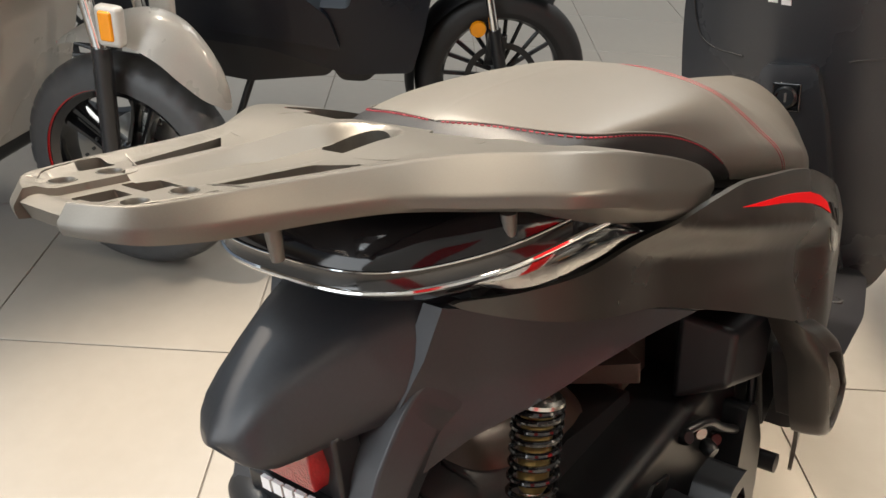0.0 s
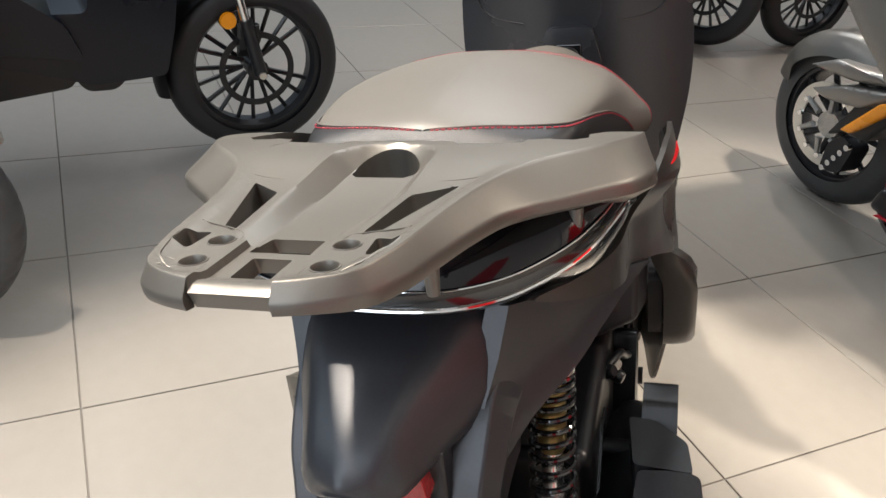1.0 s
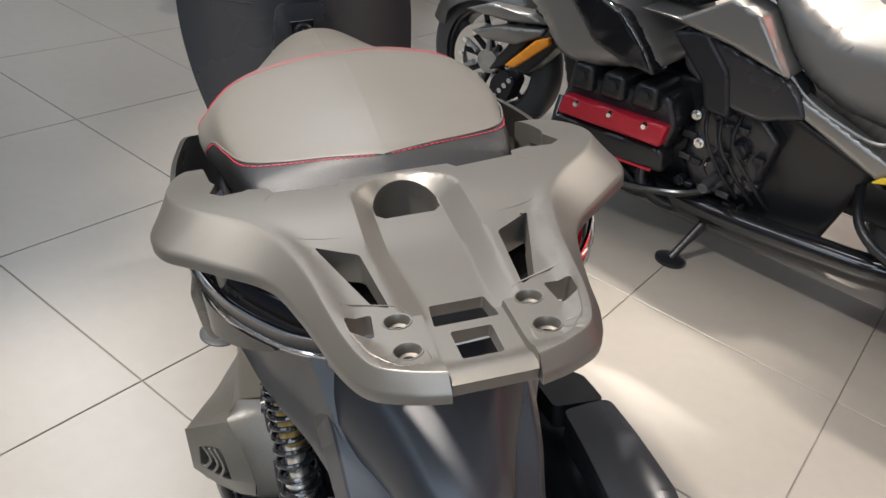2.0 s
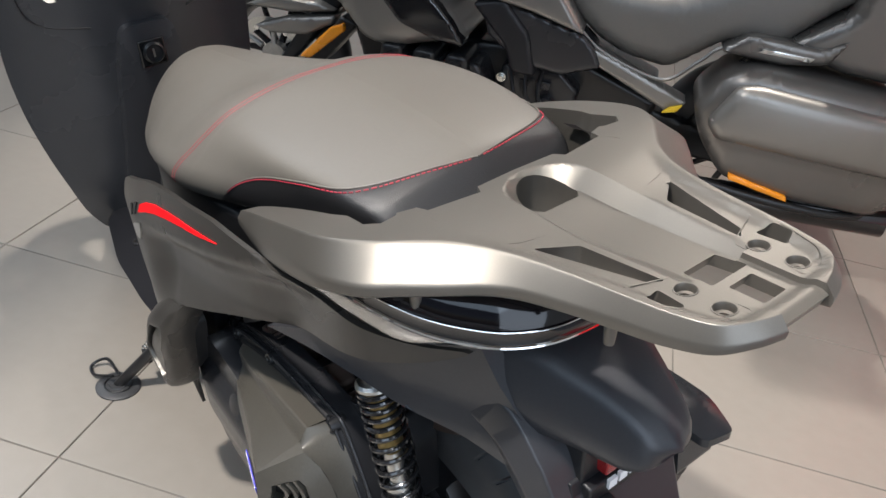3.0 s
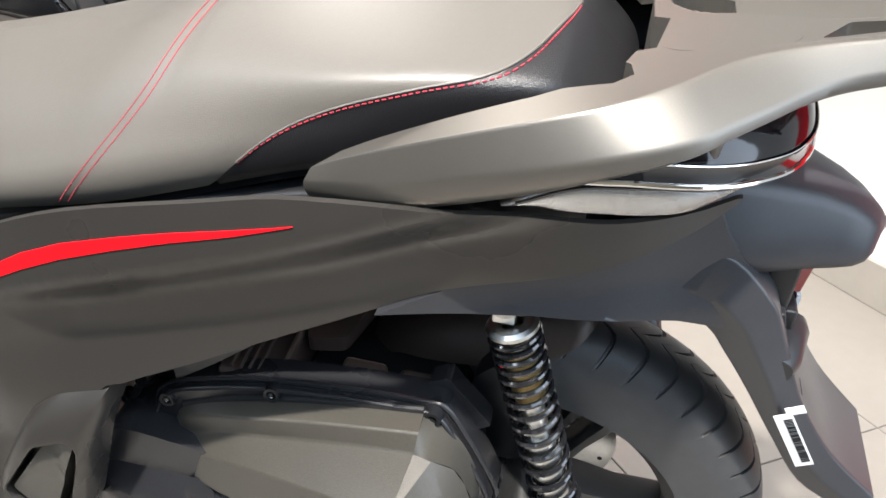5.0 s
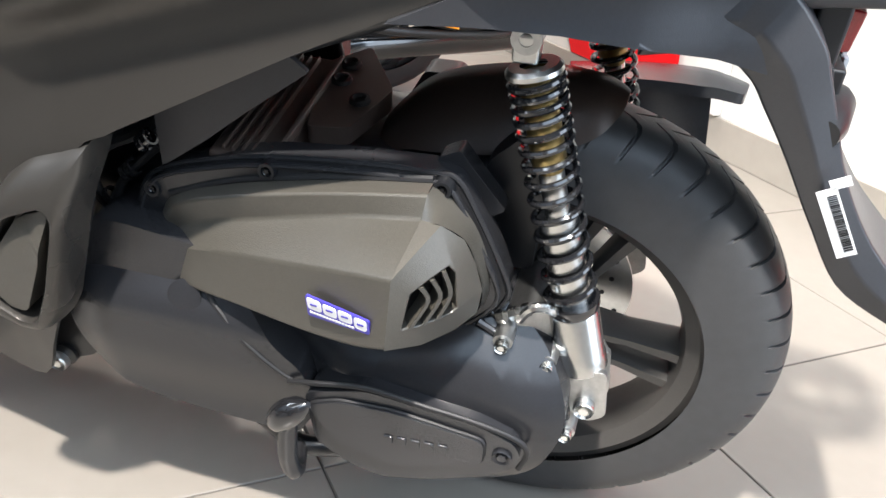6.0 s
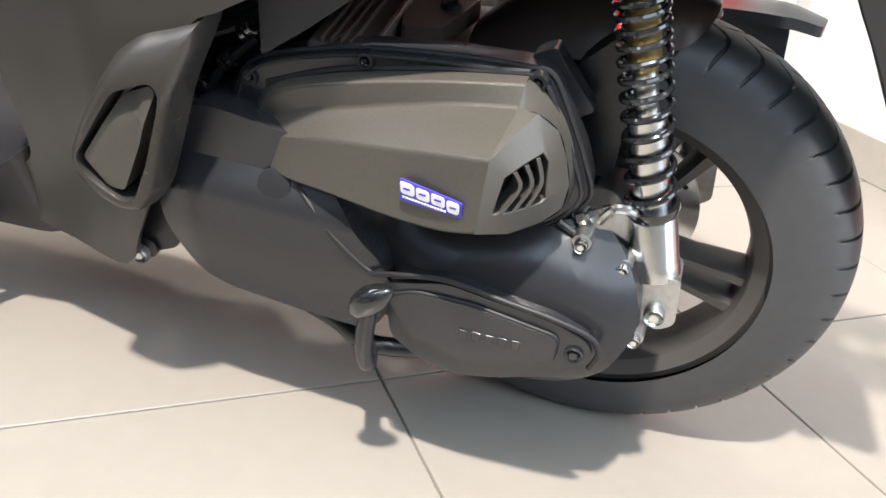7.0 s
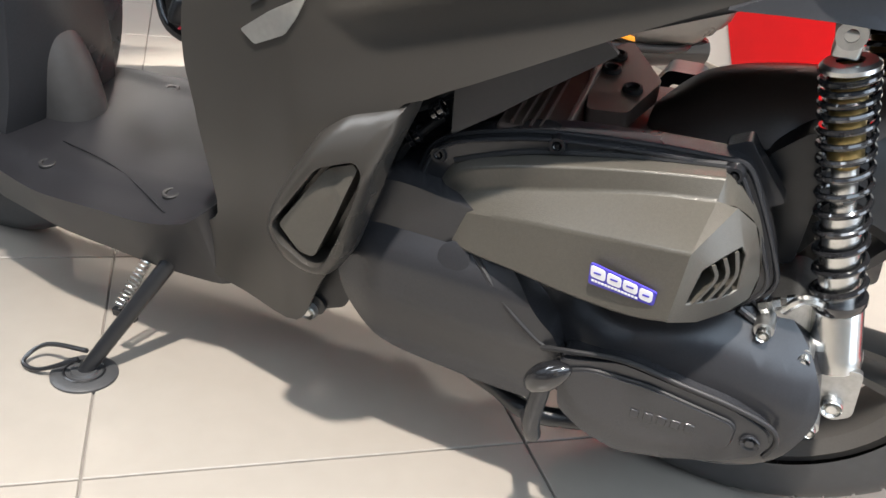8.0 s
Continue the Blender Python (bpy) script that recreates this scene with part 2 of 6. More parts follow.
def bolt(center, axis, r, h, parent, mat=None, name="bolt"):
    c, a = Vector(center), Vector(axis).normalized()
    bm = lathe([(0.0001, h), (r * 0.45, h), (r * 0.5, h * 0.55), (r * 0.9, h), (r, h * 0.8), (r, 0), (0.0001, 0)], c, a, 12)
    return part(name, bm, mat or STEEL, parent)


# ---- room ----
WALL_X, CEIL_Z = 1.65, 4.0


def room():
    def slab(name, x0, x1, y0, y1, z0, z1, mat, kind="structure"):
        return tagged(part(name, box(x0, x1, y0, y1, z0, z1), mat, smooth=False), kind=kind)

    tagged(slab("floor", -5.6, WALL_X, -3.2, 5.2, -0.12, -0.004, GROUT), "polished beige porcelain tiles with grey joints", "floor")
    tagged(slab("wall_east", WALL_X, WALL_X + 0.15, -1.5, 5.2, 0, CEIL_Z, PLASTER), "white painted showroom wall", "wall")
    tagged(slab("wall_north", -5.6, WALL_X, 5.05, 5.2, 0, CEIL_Z, PLASTER), "white painted showroom wall", "wall")
    for name, x0, x1, y0, y1, z0, z1 in (
        ("wall_west", -5.75, -5.6, -3.2, 5.2, 0, 0.35), ("wall_west_lintel", -5.75, -5.6, -3.2, 5.2, 3.8, CEIL_Z),
        ("wall_east_sill", WALL_X, WALL_X + 0.15, -3.2, -1.5, 0, 0.06), ("wall_east_lintel", WALL_X, WALL_X + 0.15, -3.2, -1.5, 3.8, CEIL_Z),
        ("wall_south", -5.6, WALL_X, -3.35, -3.2, 0, 0.35), ("wall_south_lintel", -5.6, WALL_X, -3.35, -3.2, 3.8, CEIL_Z)):
        tagged(slab(name, x0, x1, y0, y1, z0, z1, PLASTER), "white wall under and over the shop windows", "wall")
    tagged(slab("ceiling", -5.75, WALL_X + 0.15, -3.35, 5.2, CEIL_Z, CEIL_Z + 0.12, CEIL), "white painted ceiling", "ceiling")
    tagged(part("baseboard", box(WALL_X - 0.014, WALL_X - 0.001, -1.5, 5.05, 0, 0.122), SKIRT, bevel=0.003), "beige tiled skirting along the wall", "skirting", kind="structure")


room()

tagged(part("red_wall_panel", relief([(1.30, 0.125), (1.93, 0.125), (3.30, 2.1), (1.42, 2.1)], [], lambda a, b: (WALL_X - 0.016, a, b), lambda a, b: (WALL_X - 0.002, a, b), 0.5), REDWALL, smooth=False),
       "glossy red painted panel on the white wall", "wall panel")
tagged(part("red_wall_panel", relief([(-0.80, 0.125), (-0.45, 0.125), (0.12, 2.1), (-0.25, 2.1)], [], lambda a, b: (WALL_X - 0.016, a, b), lambda a, b: (WALL_X - 0.002, a, b), 0.5), REDWALL, smooth=False),
       "glossy red painted panel on the white wall", "wall panel")
tagged(part("wall_trim", box(WALL_X - 0.03, WALL_X - 0.002, 1.06, 1.19, 0.125, 2.4), PLASTER, bevel=0.004), "white upright trim beside the red panel", "trim", kind="structure")

# ---- scooter ----
LAT, REAR, FOOT = Vector((0.6076, 0.7669, 0.2065)), Vector((0.7838, -0.6210, 0.0)), Vector((0.2625, -0.0729, 0.0))
UP = REAR.cross(LAT)
STAND = Matrix(((REAR.x, LAT.x, UP.x, FOOT.x), (REAR.y, LAT.y, UP.y, FOOT.y), (REAR.z, LAT.z, UP.z, FOOT.z), (0, 0, 0, 1)))
scooter = thing("scooter", "matt bronze-grey scooter leaning on its side stand, with grey rack", "scooter", m=STAND)
AXLE = Vector((0, 0, 0.297))


def wheel_tyre(name, parent, center, radius, half, mat=RUBBER, grooves=46, axis=(0, 1, 0), n=1288, rim_r=0.205):
    """Round tyre with slanted grooves sunk into its shoulders."""
    prof, k = [], 26
    for j in range(k + 1):
        a = math.pi * j / k
        c, s = math.cos(a), math.sin(a)
        y = -half * (abs(c) ** 0.85) * (1 if c > 0 else -1)
        prof.append((rim_r + (radius - rim_r) * max(s, 0) ** 0.62, y))
    bm = bmesh.new()
    ax = Vector(axis).normalized()
    u = Vector((1, 0, 0)) if abs(ax.y) > 0.6 else Vector((0, 1, 0))
    u = (u - ax * u.dot(ax)).normalized()
    w = ax.cross(u)
    rows = []
    for i in range(n):
        row = []
        for r, y in prof:
            q = abs(y) / half
            th = 2 * math.pi * (i / n - ((1.0 * (q - 0.35) ** 2 if q > 0.35 else 3.2 * (0.35 - q) ** 1.5) / grooves if grooves else 0))
            ph = (i * grooves / n + (0 if y < 0 else 0.5)) % 1.0
            if grooves and 0.10 < q < 0.84 and abs(ph - 0.5) < 0.045:
                r -= 0.0048 * min(1, (0.84 - q) / 0.08)
                y *= 1 - 0.03 * q
            row.append(Vector(center) + (u * math.cos(th) + w * math.sin(th)) * r + ax * y)
        rows.append(row)
    rows.append(rows[0])
    grid(rows, bm=bm)
    bmesh.ops.remove_doubles(bm, verts=bm.verts[:], dist=1e-6)
    return part(name, bm, mat, parent, sharp=50)


def wheel_rim(name, parent, center, r, half, spokes, mat, twin=True, axis=(0, 1, 0), thick=0.014, hub=0.055, hub_half=0.07, turn=0.0):
    bm = lathe([(r, -half), (r + 0.004, -half - 0.004), (r - 0.006, -half - 0.006), (r - 0.022, -half + 0.006), (r - 0.026, -half + 0.02), (r - 0.026, half - 0.02),
                (r - 0.022, half - 0.006), (r - 0.006, half + 0.006), (r + 0.004, half + 0.004), (r, half)], center, axis, 72)
    ob = part(name, bm, mat, parent, sharp=30)
    part("hub", lathe([(0.012, -hub_half), (hub * 0.8, -hub_half), (hub, -hub_half * 0.7), (hub, hub_half * 0.7), (hub * 0.8, hub_half), (0.012, hub_half)], center, axis, 32), mat, ob)
    ax = Vector(axis).normalized()
    u = Vector((1, 0, 0)) if abs(ax.y) > 0.6 else Vector((0, 1, 0))
    u = (u - ax * u.dot(ax)).normalized()
    w = ax.cross(u)
    for i in range(spokes):
        for off in ((-0.020, 0.020) if twin else (0.0,)):
            t = 2 * math.pi * i / spokes + turn
            d, e = u * math.cos(t) + w * math.sin(t), -u * math.sin(t) + w * math.cos(t)
            p0 = Vector(center) + d * hub * 0.8 + e * off * 0.7
            p1 = Vector(center) + d * (r - 0.018) + e * off * 1.15
            bs = bmesh.new()
            rows = []
            for f, a, b in ((0, thick * 0.62, half * 0.62), (0.5, thick * 0.5, half * 0.5), (1, thick * 0.75, half * 0.62)):
                c = p0.lerp(p1, f)
                rows.append([c + e * a * x + ax * b * y for x, y in ((-1, -0.6), (-0.6, -1), (0.6, -1), (1, -0.6), (1, 0.6), (0.6, 1), (-0.6, 1), (-1, 0.6))])
            grid(rows, loop=True, cap=True, bm=bs)
            part("spoke", bs, mat, ob)
    return ob


def rear_wheel():
    wheel_tyre("rear_tyre", scooter, AXLE, 0.300, 0.062)
    wheel_rim("rear_rim", scooter, AXLE, 0.207, 0.045, 5, RIM, turn=0.15)
    disc = part("brake_disc", lathe([(0.06, 0.066), (0.118, 0.066), (0.118, 0.071), (0.06, 0.071), (0.06, 0.066)], AXLE, (0, 1, 0), 60), STEEL, scooter, "drilled steel brake disc")
    for i in range(24):
        t = 2 * math.pi * i / 24
        r = 0.092 + 0.012 * (i % 3 - 1)
        c = AXLE + Vector((math.cos(t) * r, 0.0655, math.sin(t) * r))
        part("drill_hole", lathe([(0.0001, -0.0004), (0.0035, -0.0004), (0.0035, 0.0062), (0.0001, 0.0062)], c, (0, 1, 0), 8), INK, disc)
    # hugger over the tyre
    crest = cr([(-0.190, 0, 0.540), (-0.152, 0, 0.583), (-0.116, 0, 0.602), (-0.060, 0, 0.616), (-0.007, 0, 0.623), (0.033, 0, 0.622), (0.053, 0, 0.617), (0.064, 0, 0.611)], 33)
    rows = []
    for i, c in enumerate(crest):
        w = ip(i, [(0, 0.050), (6, 0.066), (14, 0.078), (19, 0.068), (25, 0.044), (29, 0.025), (31, 0.014), (32, 0.006)])
        fall = ip(i, [(0, 0.030), (8, 0.055), (18, 0.058), (24, 0.042), (29, 0.020), (32, 0.003)])
        rows.append([c + Vector((0, q * w, -fall * abs(q) ** 2.3)) for q in (x / 9 - 1 for x in range(19))])
    bm = grid(rows)
    bmesh.ops.solidify(bm, geom=bm.faces[:], thickness=0.004)
    part("mudguard", bm, BROWN, scooter, "matt brown-black inner mudguard over the tyre", sharp=50)


def seat_half(x):
    return ip(x, [(-0.842, 0.065), (-0.830, 0.100), (-0.78, 0.130), (-0.66, 0.158), (-0.55, 0.182), (-0.40, 0.200), (-0.30, 0.192), (-0.20, 0.172), (-0.10, 0.150), (-0.03, 0.136), (0.0, 0.126), (0.03, 0.106), (0.045, 0.082), (0.050, 0.055)])


def seat_low(x):
    return ip(x, [(-0.86, 0.600), (-0.69, 0.668), (-0.55, 0.733), (-0.34, 0.798), (-0.18, 0.840), (0.0, 0.862), (0.05, 0.872)])


def seat_top(x):
    return ip(x, [(-0.842, 0.672), (-0.838, 0.72), (-0.824, 0.765), (-0.788, 0.797), (-0.72, 0.815), (-0.62, 0.834), (-0.52, 0.856), (-0.45, 0.874), (-0.40, 0.892), (-0.35, 0.915), (-0.306, 0.929), (-0.25, 0.938),
                  (-0.12, 0.948), (-0.05, 0.948), (-0.02, 0.945), (-0.006, 0.940), (0.006, 0.930), (0.02, 0.917), (0.04, 0.899), (0.050, 0.888)])


SEAT_FRONT = [(0, 0.965), (0.07, 0.995), (0.20, 1.0), (0.30, 0.975), (0.40, 0.915), (0.55, 0.82), (0.70, 0.69), (0.85, 0.50), (0.94, 0.32), (0.98, 0.18), (1, 0)]
SEAT_REAR = [(0, 0.955), (0.10, 0.99), (0.55, 1.0), (0.69, 0.978), (0.75, 0.935), (0.80, 0.84), (0.86, 0.67), (0.92, 0.46), (0.965, 0.27), (0.99, 0.13), (1, 0)]


def seat_point(x, a):
    """Seat surface; a runs from 0 (left edge) over 1 (crown) to 2 (right edge)."""
    w = 1 - abs(1 - a)
    f = 1 - (1 - w) ** 2
    k = step(x, -0.44, -0.10)
    y = seat_half(x) * (ip(f, SEAT_FRONT) * (1 - k) + ip(f, SEAT_REAR) * k)
    q = y / 0.2
    lift = seat_top(x + 0.050 * q ** 1.2 * step(x, -0.62, -0.45) * step(x, -0.12, -0.26)) if -0.62 < x < -0.12 else seat_top(x)
    pinch = 0.0022 * math.exp(-((x + 0.322 - 0.02 * q * q + 0.05 * q ** 6) / 0.008) ** 2) * f
    return Vector((x, y if a > 1 else -y, seat_low(x) + (lift - seat_low(x)) * f - pinch))


def seat_line(x):
    """Where the stitched line runs round the rear cushion."""
    f = ip(x, [(-0.278, 0.0), (-0.225, 0.32), (-0.17, 0.52), (-0.11, 0.655), (-0.069, 0.73), (-0.045, 0.79), (-0.028, 0.86), (-0.018, 0.92), (-0.010, 0.97), (-0.004, 1.0), (0.06, 1.0)])
    return 1 - math.sqrt(1 - min(max(f, 0), 1))


def seat():
    xs = [-0.842 + 0.006 * i for i in range(18)] + [-0.73 + 0.010 * i for i in range(37)] + [-0.36 + 0.005 * i for i in range(14)] + [-0.29 + 0.010 * i for i in range(22)] + [-0.072 + 0.005 * i for i in range(8)] + [
        -0.033, -0.029, -0.025, -0.021, -0.018, -0.015, -0.012, -0.009, -0.007, -0.005, -0.004]
    k = 56
    cushion = grid([[seat_point(x, seat_line(x) + (2 - 2 * seat_line(x)) * j / k) for j in range(k + 1)] for x in xs])
    top = part("seat", cushion, VINYL, scooter, "grey two-level vinyl seat with red stitching", sharp=60)
    tail = [x for x in xs if x >= -0.2781]
    back = tail + [0.000, 0.006, 0.012, 0.020, 0.028, 0.035, 0.041, 0.045, 0.048, 0.050]
    for s in (0, 1):
        rows = [[seat_point(x, abs(s * 2 - seat_line(x) * j / 16)) + Vector((0.0, 0.0012 * (s * 2 - 1) * step(1 - seat_line(x) * j / 16, 0.0, 0.3), 0.0)) for j in range(17)] for x in back]
        part("side_strip", grid(rows), LEATHER, top, "black grained leather strip", sharp=60)
    xs = xs + back[len(tail):]
    part("seat_base", grid([[seat_point(x, 0) + Vector((0, 0.006, -0.010 + 0.013 * j)) if j < 2 else seat_point(x, 2) + Vector((0, -0.006, 0.003 - 0.013 * (j - 2))) for j in range(4)] for x in xs], loop=True, cap=True),
         BLACK, top)
    for s in (0, 1):
        for drop, rad, mat in ((0.0, 0.0011, VINYL), (0.055, 0.0008, STITCH)):
            line = []
            for x in tail[2:]:
                a = seat_line(x) * (1 - drop)
                line.append(seat_point(x, abs(s * 2 - a)) + Vector((0, (s * 2 - 1) * 0.0016, 0.0004)))
            if not drop:
                part("welt", tube(line, rad, 6), mat, top)
                continue
            ring = bmesh.new()
            for i in range(0, len(line) - 1):
                a, b = line[i], line[i + 1]
                n = max(int((b - a).length / 0.0045), 1)
                for j in range(n):
                    tube([a.lerp(b, (j + 0.12) / n), a.lerp(b, (j + 0.75) / n)], rad, 5, bm=ring)
            part("stitching", ring, STITCH, top, "red stitching")
    # double seam across the front of the rear cushion
    for off in (-0.0035, 0.0045):
        seam = bmesh.new()
        line = []
        for i in range(161):
            a = 2 * (0.01 + 0.98 * i / 160)
            x = -0.325 + off
            for turn in range(3):
                d = 0.893 - seat_point(x, a).z
                x = -0.322 + off - 0.43 * (d + math.sqrt(d * d + 0.0004))
            line.append(seat_point(x, a) + Vector((0, 0, 0.0004)))
        for i in range(160):
            d = line[i + 1] - line[i]
            n = max(round(d.length / 0.0042), 1)
            for j in range(n):
                tube([line[i] + d * (j + 0.1) / n, line[i] + d * (j + 0.75) / n], 0.00055, 5, bm=seam)
        part("seam", seam, STITCH, top, "red double seam")


# crest x, y and lower edge x, y, drop, from the tail round to the grip's front end
RAIL_LINES = [(0.361, 0.0268, 0.370, 0.0268, 0.015), (0.352, 0.050, 0.363, 0.048, 0.016), (0.338, 0.068, 0.346, 0.072, 0.019), (0.305, 0.0785, 0.314, 0.086, 0.022), (0.265, 0.0855, 0.275, 0.095, 0.024),
              (0.224, 0.092, 0.237, 0.105, 0.025), (0.180, 0.102, 0.196, 0.118, 0.027), (0.146, 0.114, 0.170, 0.134, 0.029), (0.118, 0.130, 0.146, 0.157, 0.031), (0.096, 0.150, 0.118, 0.184, 0.033),
              (0.072, 0.174, 0.092, 0.206, 0.036), (0.039, 0.194, 0.052, 0.219, 0.040), (0.0, 0.203, 0.004, 0.220, 0.045), (-0.06, 0.205, -0.06, 0.215, 0.046), (-0.12, 0.202, -0.12, 0.209, 0.040), (-0.18, 0.196, -0.186, 0.200, 0.014)]
RAIL_CREST = sorted((r[0], r[1]) for r in RAIL_LINES)


def rail_base(x):
    return ip(x, [(-0.20, 0.850), (-0.13, 0.886), (-0.03, 0.926), (0.06, 0.953), (0.17, 0.968), (0.39, 0.998)])


def rail_edge():
    """Crest and lower edge of the right half as pairs of points."""
    out = []
    n = len(RAIL_LINES)
    for i in range(n - 1):
        p = [RAIL_LINES[min(max(i + j, 0), n - 1)] for j in (-1, 0, 1, 2)]
        for k in range(5 if i < n - 2 else 6):
            t = k / 5
            v = [0.5 * (2 * p[1][m] + (p[2][m] - p[0][m]) * t + (2 * p[0][m] - 5 * p[1][m] + 4 * p[2][m] - p[3][m]) * t * t + (3 * p[1][m] - p[0][m] - 3 * p[2][m] + p[3][m]) * t ** 3) for m in range(5)]
            out.append((Vector((v[2], v[3], rail_base(v[2]) - v[4])), Vector((v[0], max(v[1], 0.0268), 0))))
    return out


def rail_top(x, y):
    q = abs(y)
    z = rail_base(x)
    if q < 0.0262:
        z -= 0.003 * step(x, 0.358, 0.367)
    # sunk channel with a deep rounded hollow at its front
    if 0.060 < x:
        inner = 0.046 - (q if x > 0.110 else math.hypot(x - 0.110, q)) - 0.006 * step(x, 0.17, 0.28)
        if inner > 0 and x < 0.292:
            z -= ip(x, [(0.06, 0.017), (0.14, 0.015), (0.29, 0.006)]) * min(inner / 0.017, 1)
        elif x >= 0.292 and q < 0.0265:
            z -= 0.005
    # pads lie a little below the rim
    d = min(0.9 * (ip(x, RAIL_CREST) - q), 0.358 - x)
    return z - 0.0042 * step(d, 0.005, 0.014) * step(x, 0.11, 0.19)


def rail_low(x, y):
    t = ip(x, [(-0.20, 0.014), (-0.12, 0.044), (0.03, 0.050), (0.12, 0.040), (0.24, 0.026), (0.39, 0.019)])
    z = rail_base(x) - t
    r = math.hypot((x - 0.112) / 0.05, y / 0.04)
    return z - 0.012 * step(r, 1.3, 0.7) - (0.010 * step(abs(y), 0.14, 0.19) if x < 0.15 else 0)


def grab_rail():
    edge = rail_edge()
    half = [(0.366, 0.0), (0.366, 0.0255), *[(r.x, r.y) for p, r in edge], (-0.16, 0.184), (-0.08, 0.174), (-0.02, 0.166), (0.0, 0.160), (0.034, 0.163), (0.047, 0.152),
            (0.044, 0.134), (0.040, 0.130), (0.046, 0.112), (0.060, 0.109), (0.068, 0.054), (0.056, 0.048), (0.054, 0.0)]
    outer = half + [(x, -y) for x, y in half[-2:0:-1]]
    holes = []
    for s in (1, -1):
        for hx in (0.295, 0.329):
            holes.append([(hx + 0.0084 * math.cos(t), s * 0.0435 + 0.0084 * math.sin(t)) for t in (math.pi * i / 12 for i in range(24))])
        for poly, r in (([(0.173, 0.084), (0.196, 0.053), (0.278, 0.045), (0.270, 0.056)], 0.004), ([(0.281, 0.058), (0.284, 0.076), (0.304, 0.074), (0.309, 0.060)], 0.004)):
            holes.append(rounded([(x, s * y) for x, y in poly], r))
    holes.append(rounded([(0.274, -0.019), (0.274, 0.019), (0.302, 0.0215), (0.302, -0.0215)], 0.002))
    holes.append(rounded([(0.311, -0.0135), (0.311, 0.0135), (0.341, 0.013), (0.341, -0.013)], 0.002))
    cup = [(0.121, -0.021), (0.113, -0.0275), *[(0.105 - 0.0365 * math.cos(t), 0.0285 * math.sin(t)) for t in (radians(-78 + 12 * i) for i in range(14))], (0.113, 0.0275), (0.121, 0.021)]
    holes.append(cup)
    bm = relief(outer, holes, lambda a, b: (a, b, rail_top(a, b)), lambda a, b: (a + (0.0 if a < 0.2 else -0.004), b * (0.985 if a > 0.1 else 1), rail_low(a, b)), 0.0062,
                xs=(0.0675, 0.071, 0.075, 0.2915, 0.2925), ys=(-0.046, -0.040, -0.034, -0.029, -0.023, 0.023, 0.029, 0.034, 0.040, 0.046, -0.0268, -0.0258, 0.0258, 0.0268))
    for s in (1, -1):
        rows = []
        for p, r in edge:
            z, fall = rail_base(r.x), rail_base(r.x) - p.z
            low = p.z - 0.004
            row = []
            for f, g in ((0.0, 0.0), (0.06, 0.012), (0.13, 0.06), (0.90, 0.60), (0.97, 0.67), (1.0, 0.75), (1.0, 1.0)):
                c = r.lerp(p, f)
                row.append(Vector((c.x, s * c.y, z - fall * g)))
            c = r.lerp(p, 0.90)
            row.append(Vector((c.x, s * c.y, low)))
            row.append(Vector((r.x, s * r.y, min(low, rail_low(r.x, r.y)))))
            rows.append(row)
        grid(rows, loop=True, cap=True, bm=bm)
    rail = part("rear_rack", bm, RACK, scooter, "satin grey moulded rear rack with grab handles", sharp=34, bevel=0.0022, seg=2)
    for s in (1, -1):
        for hx in (0.295, 0.329):
            z = rail_top(hx, 0.044)
            part("hole_rim", lathe([(0.0099, -0.0003), (0.0095, 0.0006), (0.0086, 0.0005), (0.0079, -0.0010), (0.0076, -0.0062), (0.0050, -0.0070), (0.0046, -0.016), (0.0076, -0.017), (0.0090, -0.01), (0.0099, -0.0003)],
                                   (hx, s * 0.0435, z), (-0.137, 0, 1), 28), RACK, rail)
        pad = rounded([(0.262, s * 0.079), (0.278, s * 0.0355), (0.345, s * 0.0315), (0.343, s * 0.052), (0.330, s * 0.066), (0.296, s * 0.0765)], 0.006)
        part("panel_line", tube([(x, y, rail_top(x, y) - 0.0002) for x, y in pad[3:]], 0.0007, 4), RACK, rail)
        ear = [(0.076, s * 0.054), (0.064, s * 0.108), (0.085, s * 0.116), (0.150, s * 0.098), (0.165, s * 0.062)]
        part("panel_line", tube(cr([(x, y, rail_top(x, y) - 0.0003) for x, y in ear[1:]], 60), 0.0005, 4), RACK, rail)
        for px, py in ((0.110, 0.160), (0.265, 0.085)):
            part("lug", lathe([(0.0001, -0.030), (0.0045, -0.030), (0.0065, 0.0), (0.0001, 0.0)], (px, s * py, rail_low(px, py) + 0.002), (0, 0, 1), 12), RACK, rail)
    ring = [Vector((x, y, rail_top(x, y) - 0.001)) for x, y in cup]
    mid = Vector((0.104, 0, 0))
    rows = [[Vector((mid.x + (p.x - mid.x) * k, p.y * k, p.z + (rail_top(0.11, 0) + 0.004 - p.z) * f - d)) for p in ring] for k, f, d in ((1.02, 0, 0), (1.0, 0.2, 0.016), (0.95, 0.8, 0.036), (0.80, 1, 0.046), (0.05, 1, 0.048))]
    part("hollow", grid(rows, loop=True), RACK, rail, sharp=40)
    bolt((0.107, 0, rail_top(0.11, 0) - 0.043), (0.1, 0, 1), 0.0085, 0.008, rail)
    # dark fastening block under the hollow
    part("bracket", box(0.06, 0.18, -0.020, 0.020, 0.880, 0.896), BLACK, rail)


